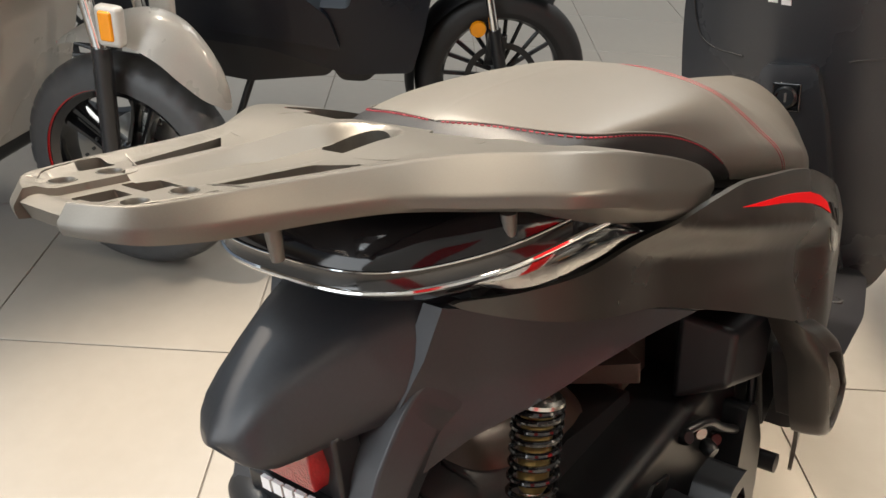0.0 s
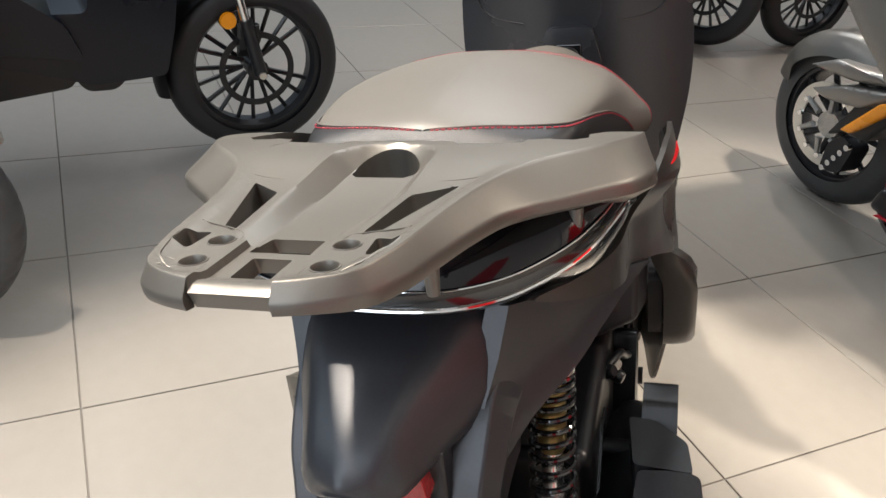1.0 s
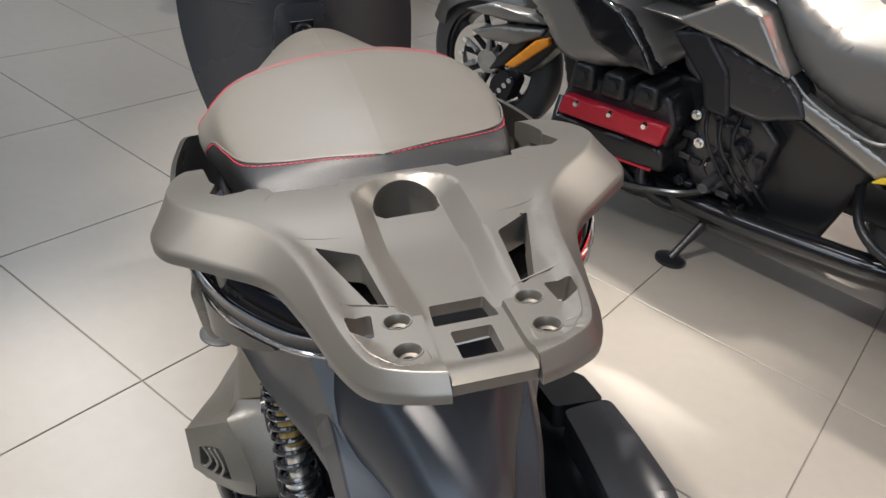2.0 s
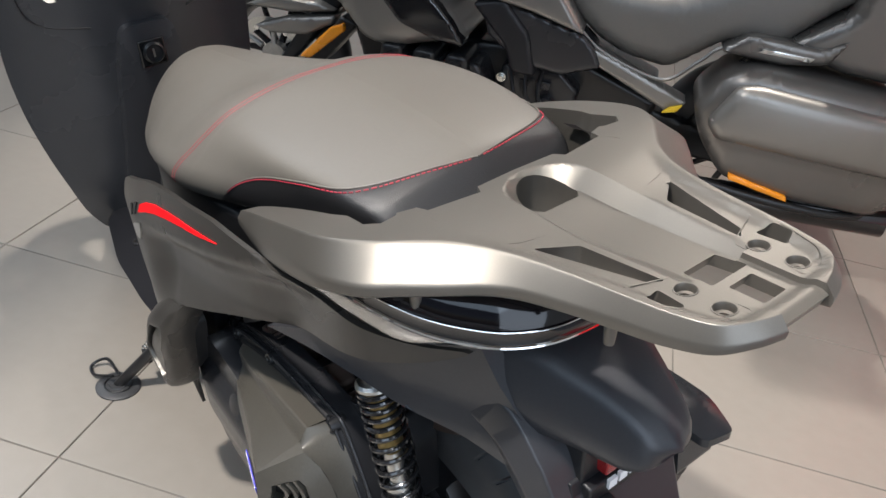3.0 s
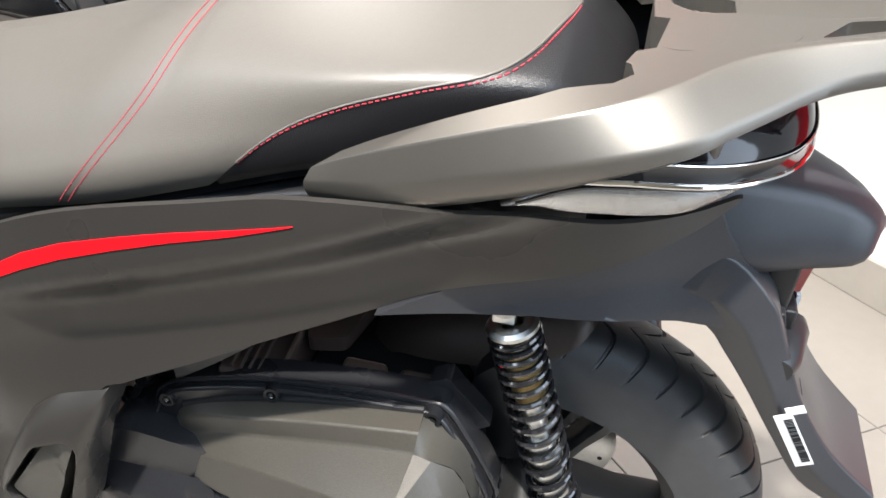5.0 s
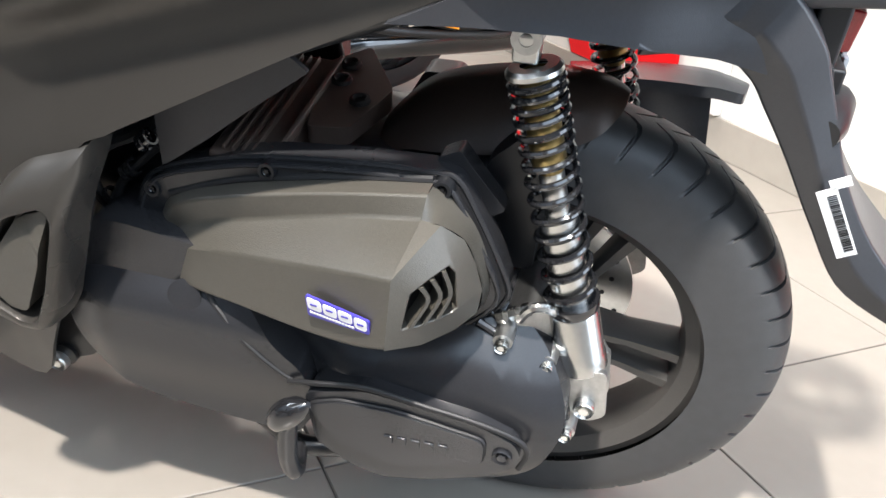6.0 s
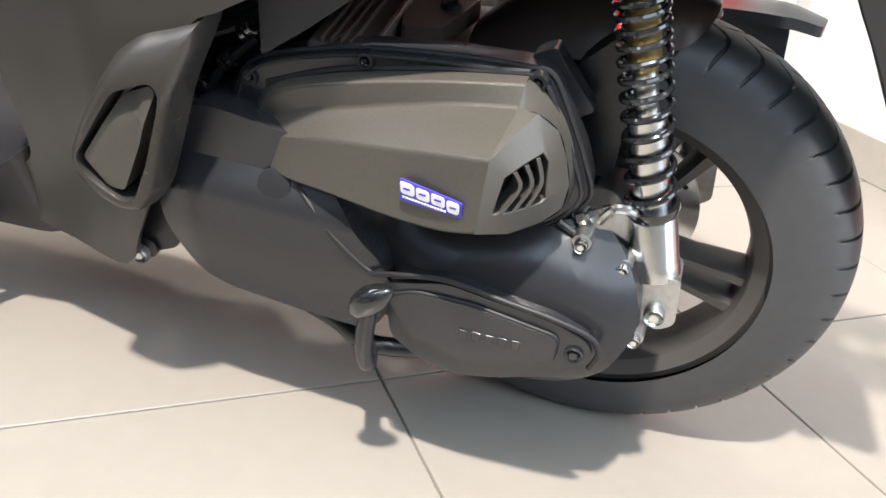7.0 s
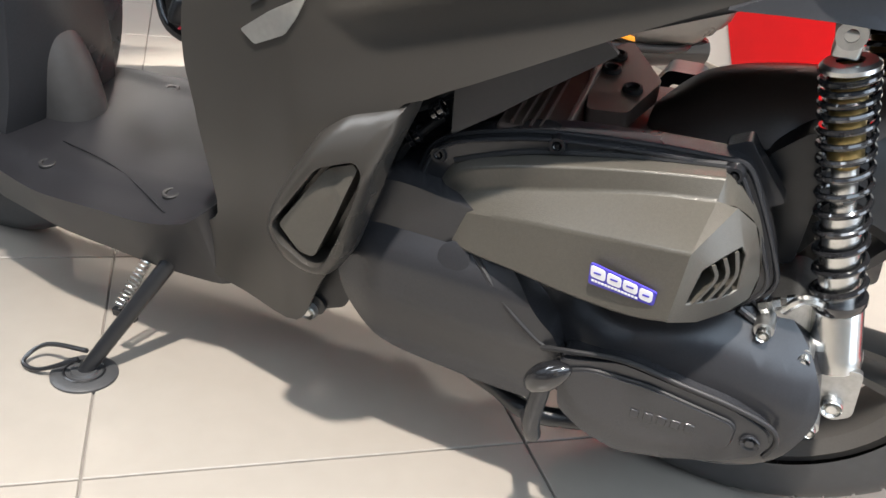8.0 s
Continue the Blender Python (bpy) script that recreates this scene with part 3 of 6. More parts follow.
def panel_y(x, z):
    """Outer surface of the side cover, as a distance from the middle."""
    y = ip(x, [(-0.78, 0.190), (-0.68, 0.214), (-0.50, 0.240), (-0.30, 0.242), (-0.18, 0.234), (-0.10, 0.219), (0.0, 0.201), (0.06, 0.184), (0.11, 0.157), (0.15, 0.125)])
    crease = 0.722 + (x + 0.427) * 0.36
    low = 0.645 + (x + 0.45) * 0.33
    d = z - crease
    y -= 0.12 * (d + math.sqrt(d * d + 0.008 ** 2)) * step(x, 0.02, -0.14)
    y -= 0.024 * step(z, crease + 0.004, crease - 0.044) * step(x, 0.06, -0.10) * step(x, -0.54, -0.42)
    y += 0.020 * step(z, low, low - 0.09) * step(x, -0.60, -0.40)
    y -= 0.025 * step(z, 0.50, 0.22)
    return y


def side_covers():
    outer = [(-0.622, 0.694), (-0.50, 0.754), (-0.40, 0.796), (-0.265, 0.832), (-0.188, 0.848), (-0.10, 0.850), (-0.05, 0.849), (0.0, 0.847), (0.05, 0.847), (0.10, 0.848), (0.145, 0.850),
             (0.12, 0.833), (0.08, 0.815), (0.018, 0.793), (-0.062, 0.763), (-0.111, 0.741), (-0.204, 0.697), (-0.317, 0.636), (-0.375, 0.604), (-0.414, 0.574), (-0.450, 0.450), (-0.517, 0.306), (-0.563, 0.222),
             (-0.652, 0.226), (-0.745, 0.232), (-0.760, 0.262), (-0.715, 0.315), (-0.672, 0.365), (-0.676, 0.495), (-0.684, 0.572), (-0.668, 0.650)]
    outer = [(p.x, p.y) for p in cr([(x, z, 0) for x, z in outer], 120, True)]
    for s in (1, -1):
        bm = side(outer, lambda x, z: s * (panel_y(x, z) - 0.006), lambda x, z: s * panel_y(x, z), cut=0.008)
        cover = part("side_cover", bm, BODY, scooter, "matt bronze-grey side cover with a red stripe", sharp=60)
        stripe = [(-0.478, 0.728), (-0.443, 0.749), (-0.400, 0.768), (-0.345, 0.786), (-0.290, 0.802), (-0.236, 0.815), (-0.184, 0.827), (-0.236, 0.810), (-0.290, 0.794), (-0.345, 0.775), (-0.400, 0.754), (-0.445, 0.733), (-0.494, 0.706)]
        part("stripe", side(stripe, lambda x, z: s * (panel_y(x, z) - 0.001), lambda x, z: s * (panel_y(x, z) + 0.0012), cut=0.02), REDVINYL, cover, "bright red stripe decal")
        tag = rounded([(-0.590, 0.628), (-0.550, 0.656), (-0.502, 0.683), (-0.518, 0.655), (-0.532, 0.636), (-0.572, 0.616)], 0.004)
        part("emblem", side(tag, lambda x, z: s * (panel_y(x, z) - 0.001), lambda x, z: s * (panel_y(x, z) + 0.002), cut=0.02), STEEL, cover, "small silver emblem")
        for dx, dz in ((0.0, 0.0), (0.037, 0.022)):
            mark = [(-0.573 + dx, 0.657 + dz), (-0.552 + dx, 0.690 + dz), (-0.537 + dx, 0.697 + dz), (-0.554 + dx, 0.668 + dz)]
            part("emblem_bar", side(mark, lambda x, z: s * (panel_y(x, z) - 0.001), lambda x, z: s * (panel_y(x, z) + 0.002), cut=0.02), INK, cover)
        # foot peg cover with a sunk rubber insert
        peg = rounded([(-0.385, 0.606), (-0.424, 0.585), (-0.459, 0.573), (-0.489, 0.548), (-0.527, 0.488), (-0.553, 0.440), (-0.560, 0.408), (-0.539, 0.366), (-0.509, 0.357), (-0.477, 0.362), (-0.458, 0.394), (-0.432, 0.470), (-0.411, 0.535)], 0.010)
        hole = rounded([(-0.481, 0.514), (-0.441, 0.531), (-0.429, 0.523), (-0.432, 0.506), (-0.457, 0.435), (-0.480, 0.384), (-0.498, 0.383), (-0.535, 0.406), (-0.542, 0.426)], 0.008)

        def reach(poly, t):
            best, dx, dz = 0.0, math.cos(t), math.sin(t)
            for (ax, az), (bx, bz) in zip(poly, poly[1:] + poly[:1]):
                ax, az, ex, ez = ax + 0.487, az - 0.455, bx - ax, bz - az
                den = dx * ez - dz * ex
                if abs(den) > 1e-12:
                    r, q = (ax * ez - az * ex) / den, (ax * dz - az * dx) / den
                    if r > best and -1e-6 <= q <= 1 + 1e-6:
                        best = r
            return best

        def pod(f, y):
            ring = []
            for i in range(96):
                t = 2 * math.pi * i / 96
                r = reach(peg, t) * (1 - f) + reach(hole, t) * f
                x, z = -0.487 + r * math.cos(t), 0.455 + r * math.sin(t)
                ring.append(Vector((x, s * (y - 0.026 * step(z, 0.50, 0.61)), z)))
            return ring

        pc = part("peg_cover", grid([pod(0.0, 0.225), pod(0.0, 0.240), pod(0.06, 0.250), pod(0.20, 0.262), pod(0.45, 0.271), pod(0.85, 0.276), pod(0.97, 0.275), pod(1.0, 0.271), pod(1.0, 0.225)], loop=True), BODY, scooter, "folded passenger foot peg cover", sharp=55)
        ins = rounded([(-0.4769, 0.5085), (-0.4428, 0.5265), (-0.4373, 0.5212), (-0.4527, 0.4788), (-0.4912, 0.394), (-0.5099, 0.3951), (-0.5352, 0.4258)], 0.007)
        part("insert", side(ins, lambda x, z: s * 0.205, lambda x, z: s * (0.270 + 0.006 * step(x, -0.462, -0.448) - 0.012 * step(z, 0.47, 0.53)), cut=0.012), CRINKLE, pc, bevel=0.003, seg=3)
        part("peg_backing", side(hole, s * 0.200, s * 0.222), INK, pc)
        # wedge that joins the cover to the rear fender
        wedge = [(-0.128, 0.733), (-0.05, 0.730), (0.0, 0.726), (0.06, 0.716), (0.125, 0.704), (0.168, 0.690), (0.185, 0.715), (0.175, 0.755), (0.150, 0.790), (0.130, 0.832), (0.08, 0.812), (0.018, 0.790), (-0.062, 0.762)]
        wy = lambda x, z: s * ip(x, [(-0.128, 0.212), (-0.05, 0.182), (0.0, 0.162), (0.06, 0.138), (0.12, 0.108), (0.185, 0.082)]) + s * 0.010 * step(z, 0.745, 0.715) * step(x, -0.1, 0.0)
        part("fender_side", side(wedge, lambda x, z: wy(x, z) - s * 0.02, wy, cut=0.015), FENDER, scooter, "dark grey fender side piece", sharp=30, bevel=0.002)


def tail():
    half = [(0.200, 0.0), (0.199, 0.038), (0.193, 0.074), (0.177, 0.108), (0.157, 0.132), (0.126, 0.159), (0.090, 0.178), (0.040, 0.194), (-0.020, 0.201), (-0.060, 0.205)]
    ring = [(x, -y) for x, y in half[:0:-1]] + half
    line = cr([(x, y, 0) for x, y in ring], 81)
    lip = lambda p: 0.868 + 14 * min(abs(p.y), 0.19) ** 4 - 0.016 * step(p.x, 0.02, -0.06)

    def ring_at(inset, z, upto=None):
        out = []
        for p in line:
            if upto is not None and p.x < upto:
                continue
            out.append(Vector((p.x - inset * (0.6 + 0.4 * step(p.x, 0.0, 0.15)), p.y * (1 - inset * 2.2), lip(p) + z * (1 if z < 0.03 else 0.45 + 0.55 * step(p.x, 0.02, 0.13)))))
        return out

    lens = grid([ring_at(0.000, 0.002, 0.01), ring_at(0.002, 0.020, 0.01), ring_at(0.012, 0.038, 0.01), ring_at(0.030, 0.046, 0.01), ring_at(0.090, 0.050, 0.01)])
    light = part("tail_light", lens, LENS, scooter, "wide smoked tail light with chrome edging", sharp=50)
    part("chrome_strip", tube(ring_at(-0.001, 0.0, -0.015), 0.0024, 8), CHROME, light, "bright chrome strip")
    # hair-thin chrome tube modelled as the highlight inside the lens
    part("lens_highlight", tube(ring_at(-0.0005, 0.017, 0.06), 0.0008, 6), CHROME, light)
    part("lens_frame", grid([ring_at(-0.001, 0.016, 0.06), ring_at(0.0005, 0.009, 0.06), ring_at(-0.001, 0.002, 0.06)]), GLOSSBLACK, light)
    part("lower_band", grid([ring_at(0.000, -0.003, -0.01), ring_at(0.010, -0.012, -0.01), ring_at(0.032, -0.024, -0.01), ring_at(0.070, -0.032, -0.01)]), GLOSSBLACK, light, "gloss black band under the chrome")
    for s in (1, -1):
        rows = []
        pts = cr([(0.150, 0.142, 0), (0.120, 0.166, 0), (0.080, 0.186, 0), (0.030, 0.199, 0), (-0.005, 0.203, 0), (-0.030, 0.205, 0)], 30)
        for i, p in enumerate(pts):
            f = i / 29
            low = 0.8520 + 0.003 * f + 0.016 * step(f, 0.35, 0.0)
            high = 0.872 + 0.026 * step(f, 0.0, 0.45) - 0.040 * step(f, 0.55, 1.0)
            rows.append([Vector((p.x - 0.004 * v * v, s * (p.y - 0.012 * v * v - 0.010 * (1 - v) ** 2), low + (high - low) * v)) for v in (0, 0.2, 0.4, 0.6, 0.8, 1.0)])
        bm = grid(rows)
        bmesh.ops.solidify(bm, geom=bm.faces[:], thickness=0.003)
        blade = part("chrome_blade", bm, CHROME, light, "chrome side blade", sharp=50)
        part("blade_line", tube([r[3] + Vector((0, s * 0.0008, 0)) for r in rows[3:-3]], 0.0016, 6), GLOSSBLACK, blade)
    part("light_body", box(-0.10, 0.10, -0.11, 0.11, 0.825, 0.855), BLACK, light)
    part("seat_liner", box(-0.16, 0.03, -0.150, 0.150, 0.815, 0.850), BLACK, light)
    # nose of the tail over the plate bracket
    rows = []
    for x, w, zt, zb in ((0.03, 0.128, 0.844, 0.745), (0.08, 0.118, 0.843, 0.741), (0.13, 0.103, 0.836, 0.738), (0.18, 0.082, 0.826, 0.736), (0.225, 0.061, 0.812, 0.737), (0.252, 0.051, 0.801, 0.737), (0.270, 0.045, 0.790, 0.739), (0.280, 0.039, 0.781, 0.743), (0.287, 0.030, 0.772, 0.749), (0.290, 0.018, 0.765, 0.755)):
        h = zt - zb
        rows.append([Vector((x + 0.010 * (1 - abs(a)), w * a, zb + h * b)) for a, b in
                     ((-0.80, 0), (-0.97, 0.06), (-1.0, 0.34), (-0.86, 0.70), (-0.70, 0.96), (-0.35, 0.99), (0, 1.0), (0.35, 0.99), (0.70, 0.96), (0.86, 0.70), (1.0, 0.34), (0.97, 0.06), (0.80, 0))])
    rows = [[v for q in range(len(r)) for v in (r[q], r[q].lerp(r[(q + 1) % len(r)], 0.5))] for r in rows]
    bm = grid(rows, loop=True, cap=True)
    bmesh.ops.smooth_vert(bm, verts=bm.verts[:], factor=0.35, use_axis_x=True, use_axis_y=True, use_axis_z=True)
    part("tail_nose", bm, FENDER, scooter, "dark grey plastic tail nose", sharp=60)
    # plate carrier sweeping down behind the tyre
    rows = []
    for fx, fz, rx, rz, w in ((0.06, 0.692, 0.10, 0.775, 0.112), (0.123, 0.700, 0.160, 0.765, 0.104), (0.155, 0.683, 0.205, 0.722, 0.100), (0.178, 0.652, 0.222, 0.690, 0.096), (0.208, 0.608, 0.238, 0.655, 0.092),
                              (0.250, 0.540, 0.270, 0.588, 0.084), (0.299, 0.470, 0.318, 0.520, 0.077), (0.365, 0.430, 0.380, 0.462, 0.071)):
        f, r = Vector((fx, 0, fz)), Vector((rx, 0, rz))
        m = f.lerp(r, 0.5)
        rows.append([p + Vector((0, y, 0)) for p, y in ((f, -w * 0.94), (m, -w * 1.03), (r, -w * 0.90), (r, 0), (r, w * 0.90), (m, w * 1.03), (f, w * 0.94), (f, 0))])
    rows = [list(r) for r in zip(*[cr(c, 34) for c in zip(*rows)])]
    pc = part("plate_carrier", grid(rows, loop=True, cap=True), FENDER, scooter, "long dark plastic plate carrier", sharp=35, bevel=0.003)
    part("reflector", hull([(0.224, -0.034, 0.732), (0.224, 0.046, 0.740), (0.228, 0.052, 0.716), (0.226, 0.046, 0.696), (0.224, -0.030, 0.690), (0.244, -0.033, 0.730), (0.244, 0.045, 0.738), (0.250, 0.051, 0.716), (0.243, 0.045, 0.698), (0.241, -0.029, 0.692)],
                           [(0, 1, 2, 3, 4), (9, 8, 7, 6, 5), (0, 5, 6, 1), (1, 6, 7, 2), (2, 7, 8, 3), (3, 8, 9, 4), (4, 9, 5, 0)]), REFLEX, pc, "red reflector", bevel=0.002)
    part("reflector_frame", box(0.200, 0.229, -0.052, 0.062, 0.682, 0.748), BLACK, pc, bevel=0.004)
    for i in range(5):
        part("letter_bar", box(0.2405, 0.2445, -0.026 + 0.015 * i, -0.0145 + 0.015 * i, 0.672 + 0.0012 * i, 0.685 + 0.0012 * i), WHITE, pc)
    part("bracket_plate", box(0.21, 0.241, -0.05, 0.06, 0.655, 0.684), BLACK, pc, bevel=0.004)
    part("plate_lamp", lathe([(0.0001, -0.035), (0.017, -0.035), (0.022, -0.02), (0.022, 0.02), (0.017, 0.035), (0.0001, 0.035)], (0.236, -0.052, 0.640), (0.25, 1, 0.1), 20), BLACK, pc, "black round plate lamp")
    for x0, x1, z0, z1 in ((0.212, 0.231, 0.671, 0.690), (0.228, 0.252, 0.625, 0.645), (0.255, 0.273, 0.578, 0.594)):
        part("clip", hull([(x0, -0.064, z0), (x1, -0.064, z0), (x1 - 0.005, -0.064, z1), (x0 - 0.004, -0.064, z1), (x0, -0.040, z0), (x1, -0.040, z0), (x1 - 0.005, -0.040, z1), (x0 - 0.004, -0.040, z1)],
                          [(0, 1, 2, 3), (4, 5, 6, 7), (0, 1, 5, 4), (1, 2, 6, 5), (2, 3, 7, 6), (3, 0, 4, 7)]), DARK, pc, bevel=0.002)
    # barcode label on the carrier
    m = Matrix.Translation((0.267, -0.0945, 0.558)) @ Matrix.Rotation(radians(-31), 4, "Y")
    part("barcode_label", box(-0.009, 0.009, -0.0005, 0.0005, -0.038, 0.038, m=m), WHITE, pc, "white barcode label")
    bm = bmesh.new()
    rnd = random.Random(5)
    part("label_flap", box(0.004, 0.022, -0.0005, 0.0005, 0.036, 0.046, m=m), WHITE, pc)
    z = -0.032
    while z < 0.030:
        w = rnd.choice((0.0006, 0.001, 0.0016))
        box(-0.001, 0.007, -0.0012, -0.0004, z, z + w, bm=bm, m=m)
        z += w + rnd.choice((0.0007, 0.0012))
    tagged(part("barcode_bars", bm, INK, pc), kind="stuff")


def shocks():
    for s in (1, -1):
        a, b = Vector((-0.028 + (0.038 if s > 0 else 0), 0.116 if s > 0 else -0.135, 0.710)), Vector((0.080 + (0.026 if s > 0 else 0), 0.124 if s > 0 else -0.143, 0.328))
        d = (b - a).normalized()
        along = (b - a).length
        body = part("shock_absorber", lathe([(0.0001, along * 0.10), (0.012, along * 0.10), (0.012, along * 0.44), (0.019, along * 0.44), (0.0195, along * 0.70), (0.0001, along * 0.70)], a, d, 24), STEEL, scooter,
                    "black coil-over shock with a chrome body")
        n, turns = 520, 14.5
        pts = []
        for i in range(n):
            f = i / (n - 1)
            g = 0.46 * f + 0.54 * f * f
            t = 2 * math.pi * turns * f
            u = Vector((0, 1, 0)).cross(d).normalized()
            w = d.cross(u)
            rad = 0.0232 + (0.0015 if f > 0.93 else 0)
            pts.append(a + d * along * (0.085 + 0.615 * g) + (u * math.cos(t) + w * math.sin(t)) * rad)
        part("spring", tube(pts, 0.0034, 8), GLOSSBLACK, body, "gloss black coil spring")
        part("bump_tube", lathe([(0.016, along * 0.08), (0.016, along * 0.30), (0.010, along * 0.33)], a, d, 20), BRASS, body, "brass coloured tube inside the spring")
        part("spring_seat", lathe([(0.012, along * 0.064), (0.022, along * 0.064), (0.0255, along * 0.072), (0.0255, along * 0.082), (0.012, along * 0.088)], a, d, 28), STEEL, body)
        part("spring_cup", lathe([(0.019, along * 0.685), (0.0285, along * 0.685), (0.0285, along * 0.70), (0.024, along * 0.72), (0.019, along * 0.72)], a, d, 28), GLOSSBLACK, body)
        part("lower_sleeve", lathe([(0.0245, along * 0.715), (0.0255, along * 0.72), (0.0255, along * 0.855), (0.0265, along * 0.86), (0.0265, along * 0.90), (0.022, along * 0.91), (0.0001, along * 0.91)], a, d, 28), STEEL, body, "polished lower sleeve")
        part("top_eye", lathe([(0.006, -0.013), (0.013, -0.013), (0.0135, 0.013), (0.006, 0.013), (0.006, -0.013)], a, (0, 1, 0), 20), ALU, body)
        part("top_fork", box(a.x - 0.011, a.x + 0.012, a.y - 0.012, a.y + 0.012, a.z - 0.022, a.z + 0.004), STEEL, body, bevel=0.003)
        for o in (-1, 1):
            part("clevis", side(rounded([(b.x - 0.022, b.z + 0.045), (b.x + 0.016, b.z + 0.050), (b.x + 0.024, b.z - 0.012), (b.x + 0.006, b.z - 0.026), (b.x - 0.018, b.z - 0.014)], 0.008), b.y + o * 0.017 - 0.004, b.y + o * 0.017 + 0.004), ALU, body, bevel=0.002)
        bolt((b.x, b.y + s * 0.021, b.z), (0, s, 0), 0.0115, 0.012, body)


rear_wheel()
seat()
grab_rail()
side_covers()
tail()
shocks()


def air_cleaner():
    flange = [(-0.420, 0.462), (-0.404, 0.502), (-0.378, 0.526), (-0.313, 0.549), (-0.256, 0.562), (-0.168, 0.573), (-0.097, 0.577), (-0.073, 0.574), (-0.052, 0.540), (-0.028, 0.492), (-0.014, 0.455), (-0.023, 0.430), (-0.046, 0.404),
              (-0.10, 0.398), (-0.28, 0.405), (-0.39, 0.425)]
    fl = rounded(flange, 0.010)
    ac = part("air_cleaner", side(fl, -0.128, -0.158), CASE, scooter, "black air cleaner box with a grained cover", bevel=0.004)
    shrink = lambda k: [(-0.215 + (x + 0.215) * k, 0.487 + (z - 0.487) * k) for x, z in flange]
    # dark raised slab painted as the shade in the flange groove
    part("flange_groove_shade", side(rounded(shrink(0.985), 0.010), -0.150, -0.162), INK, ac)
    part("cover_flange", side(rounded(shrink(0.962), 0.010), -0.150, -0.169), CASE, ac, bevel=0.0025)
    for k, y, r in ((0.994, -0.1590, 0.0030), (0.950, -0.1695, 0.0026)):
        part("flange_rib", tube(cr([(x, y, z) for x, z in shrink(k)[:13]], 90), r, 8), CASE, ac)
    # bulged cover: lines from the base of the bulge over its ledge and ridge to the lower edge
    base = [(-0.392, -0.168, 0.446), (-0.368, -0.168, 0.501), (-0.296, -0.168, 0.531), (-0.221, -0.168, 0.550), (-0.163, -0.168, 0.562), (-0.094, -0.168, 0.573)]
    ledge = [(-0.388, -0.172, 0.443), (-0.356, -0.1832, 0.4988), (-0.283, -0.1954, 0.5337), (-0.2109, -0.1987, 0.5549), (-0.1551, -0.2009, 0.5684), (-0.0912, -0.2018, 0.5809)]
    shelf = [(-0.384, -0.178, 0.450), (-0.326, -0.187, 0.489), (-0.260, -0.195, 0.513), (-0.211, -0.201, 0.530), (-0.153, -0.207, 0.548), (-0.093, -0.213, 0.561)]
    ridge = [(-0.383, -0.184, 0.443), (-0.332, -0.204, 0.465), (-0.261, -0.224, 0.488), (-0.195, -0.243, 0.507), (-0.146, -0.260, 0.524), (-0.101, -0.275, 0.539)]
    lower = [(-0.383, -0.184, 0.432), (-0.345, -0.206, 0.417), (-0.272, -0.228, 0.424), (-0.195, -0.249, 0.431), (-0.140, -0.266, 0.443), (-0.105, -0.280, 0.461)]
    under = [(-0.385, -0.168, 0.428), (-0.345, -0.168, 0.412), (-0.272, -0.168, 0.410), (-0.195, -0.168, 0.408), (-0.140, -0.168, 0.408), (-0.095, -0.200, 0.418)]
    # ink-dark tube laid in the crease, painting the shade of a deeper valley
    part("valley_shade", tube([q + Vector((0, -0.0005, 0.002)) for q in cr(base[1:], 60)], 0.0042, 8), INK, ac)
    lines = [cr(c, 26) for c in (base, ledge, shelf, ridge, lower, under)]
    cover = part("cover", grid(lines), CRINKLE, ac, "grained bronze-black cover", sharp=20, bevel=0.0035, seg=3)
    # slanted rear face round the louvres, and the rounded rib behind it
    face = Vector((0.690, -0.724, 0.002))
    rim = [(-0.101, -0.275, 0.539), (-0.0875, -0.2460, 0.5505), (-0.0740, -0.2170, 0.5620), (-0.0540, -0.2070, 0.5440), (-0.0430, -0.2010, 0.5150), (-0.0355, -0.1980, 0.4840), (-0.0377, -0.2020, 0.4580), (-0.0535, -0.2220, 0.4500), (-0.0791, -0.2500, 0.4480), (-0.105, -0.280, 0.461)]
    hole = [(-0.0870, -0.2617, 0.5158), (-0.0730, -0.2484, 0.5260), (-0.0600, -0.2360, 0.5340), (-0.0550, -0.2313, 0.5240), (-0.0535, -0.2298, 0.5000), (-0.0520, -0.2284, 0.4820), (-0.0560, -0.2322, 0.4790), (-0.0680, -0.2436, 0.4770), (-0.0800, -0.2550, 0.4765), (-0.0925, -0.2670, 0.4790)]
    rows = [[Vector(q) for q in rim], [Vector(q) for q in hole], [Vector(q) - face * 0.020 for q in hole]]
    part("rear_face", grid(rows, loop=True), CRINKLE, cover, sharp=25, bevel=0.0025, seg=2)
    # back of the recess coloured black to paint the shade behind the louvres
    part("louvre_recess_shade", grid([[Vector(q) - face * 0.019 for q in hole], [Vector((-0.0715, -0.2470, 0.501)) - face * 0.0195] * 10], loop=True), INK, cover)
    rib = [(-0.0912, -0.2018, 0.5809), (-0.086, -0.196, 0.5690), (-0.074, -0.188, 0.557), (-0.058, -0.184, 0.538), (-0.046, -0.180, 0.510), (-0.037, -0.176, 0.476), (-0.039, -0.176, 0.449), (-0.055, -0.178, 0.431), (-0.095, -0.200, 0.420)]
    inner = [(-0.093, -0.213, 0.561), (-0.0840, -0.2150, 0.5610), (-0.0740, -0.2170, 0.5620), (-0.0540, -0.2070, 0.5440), (-0.0430, -0.2010, 0.5150), (-0.0355, -0.1980, 0.4840), (-0.0377, -0.2020, 0.4580), (-0.0535, -0.2220, 0.4500), (-0.0791, -0.2500, 0.4480)]
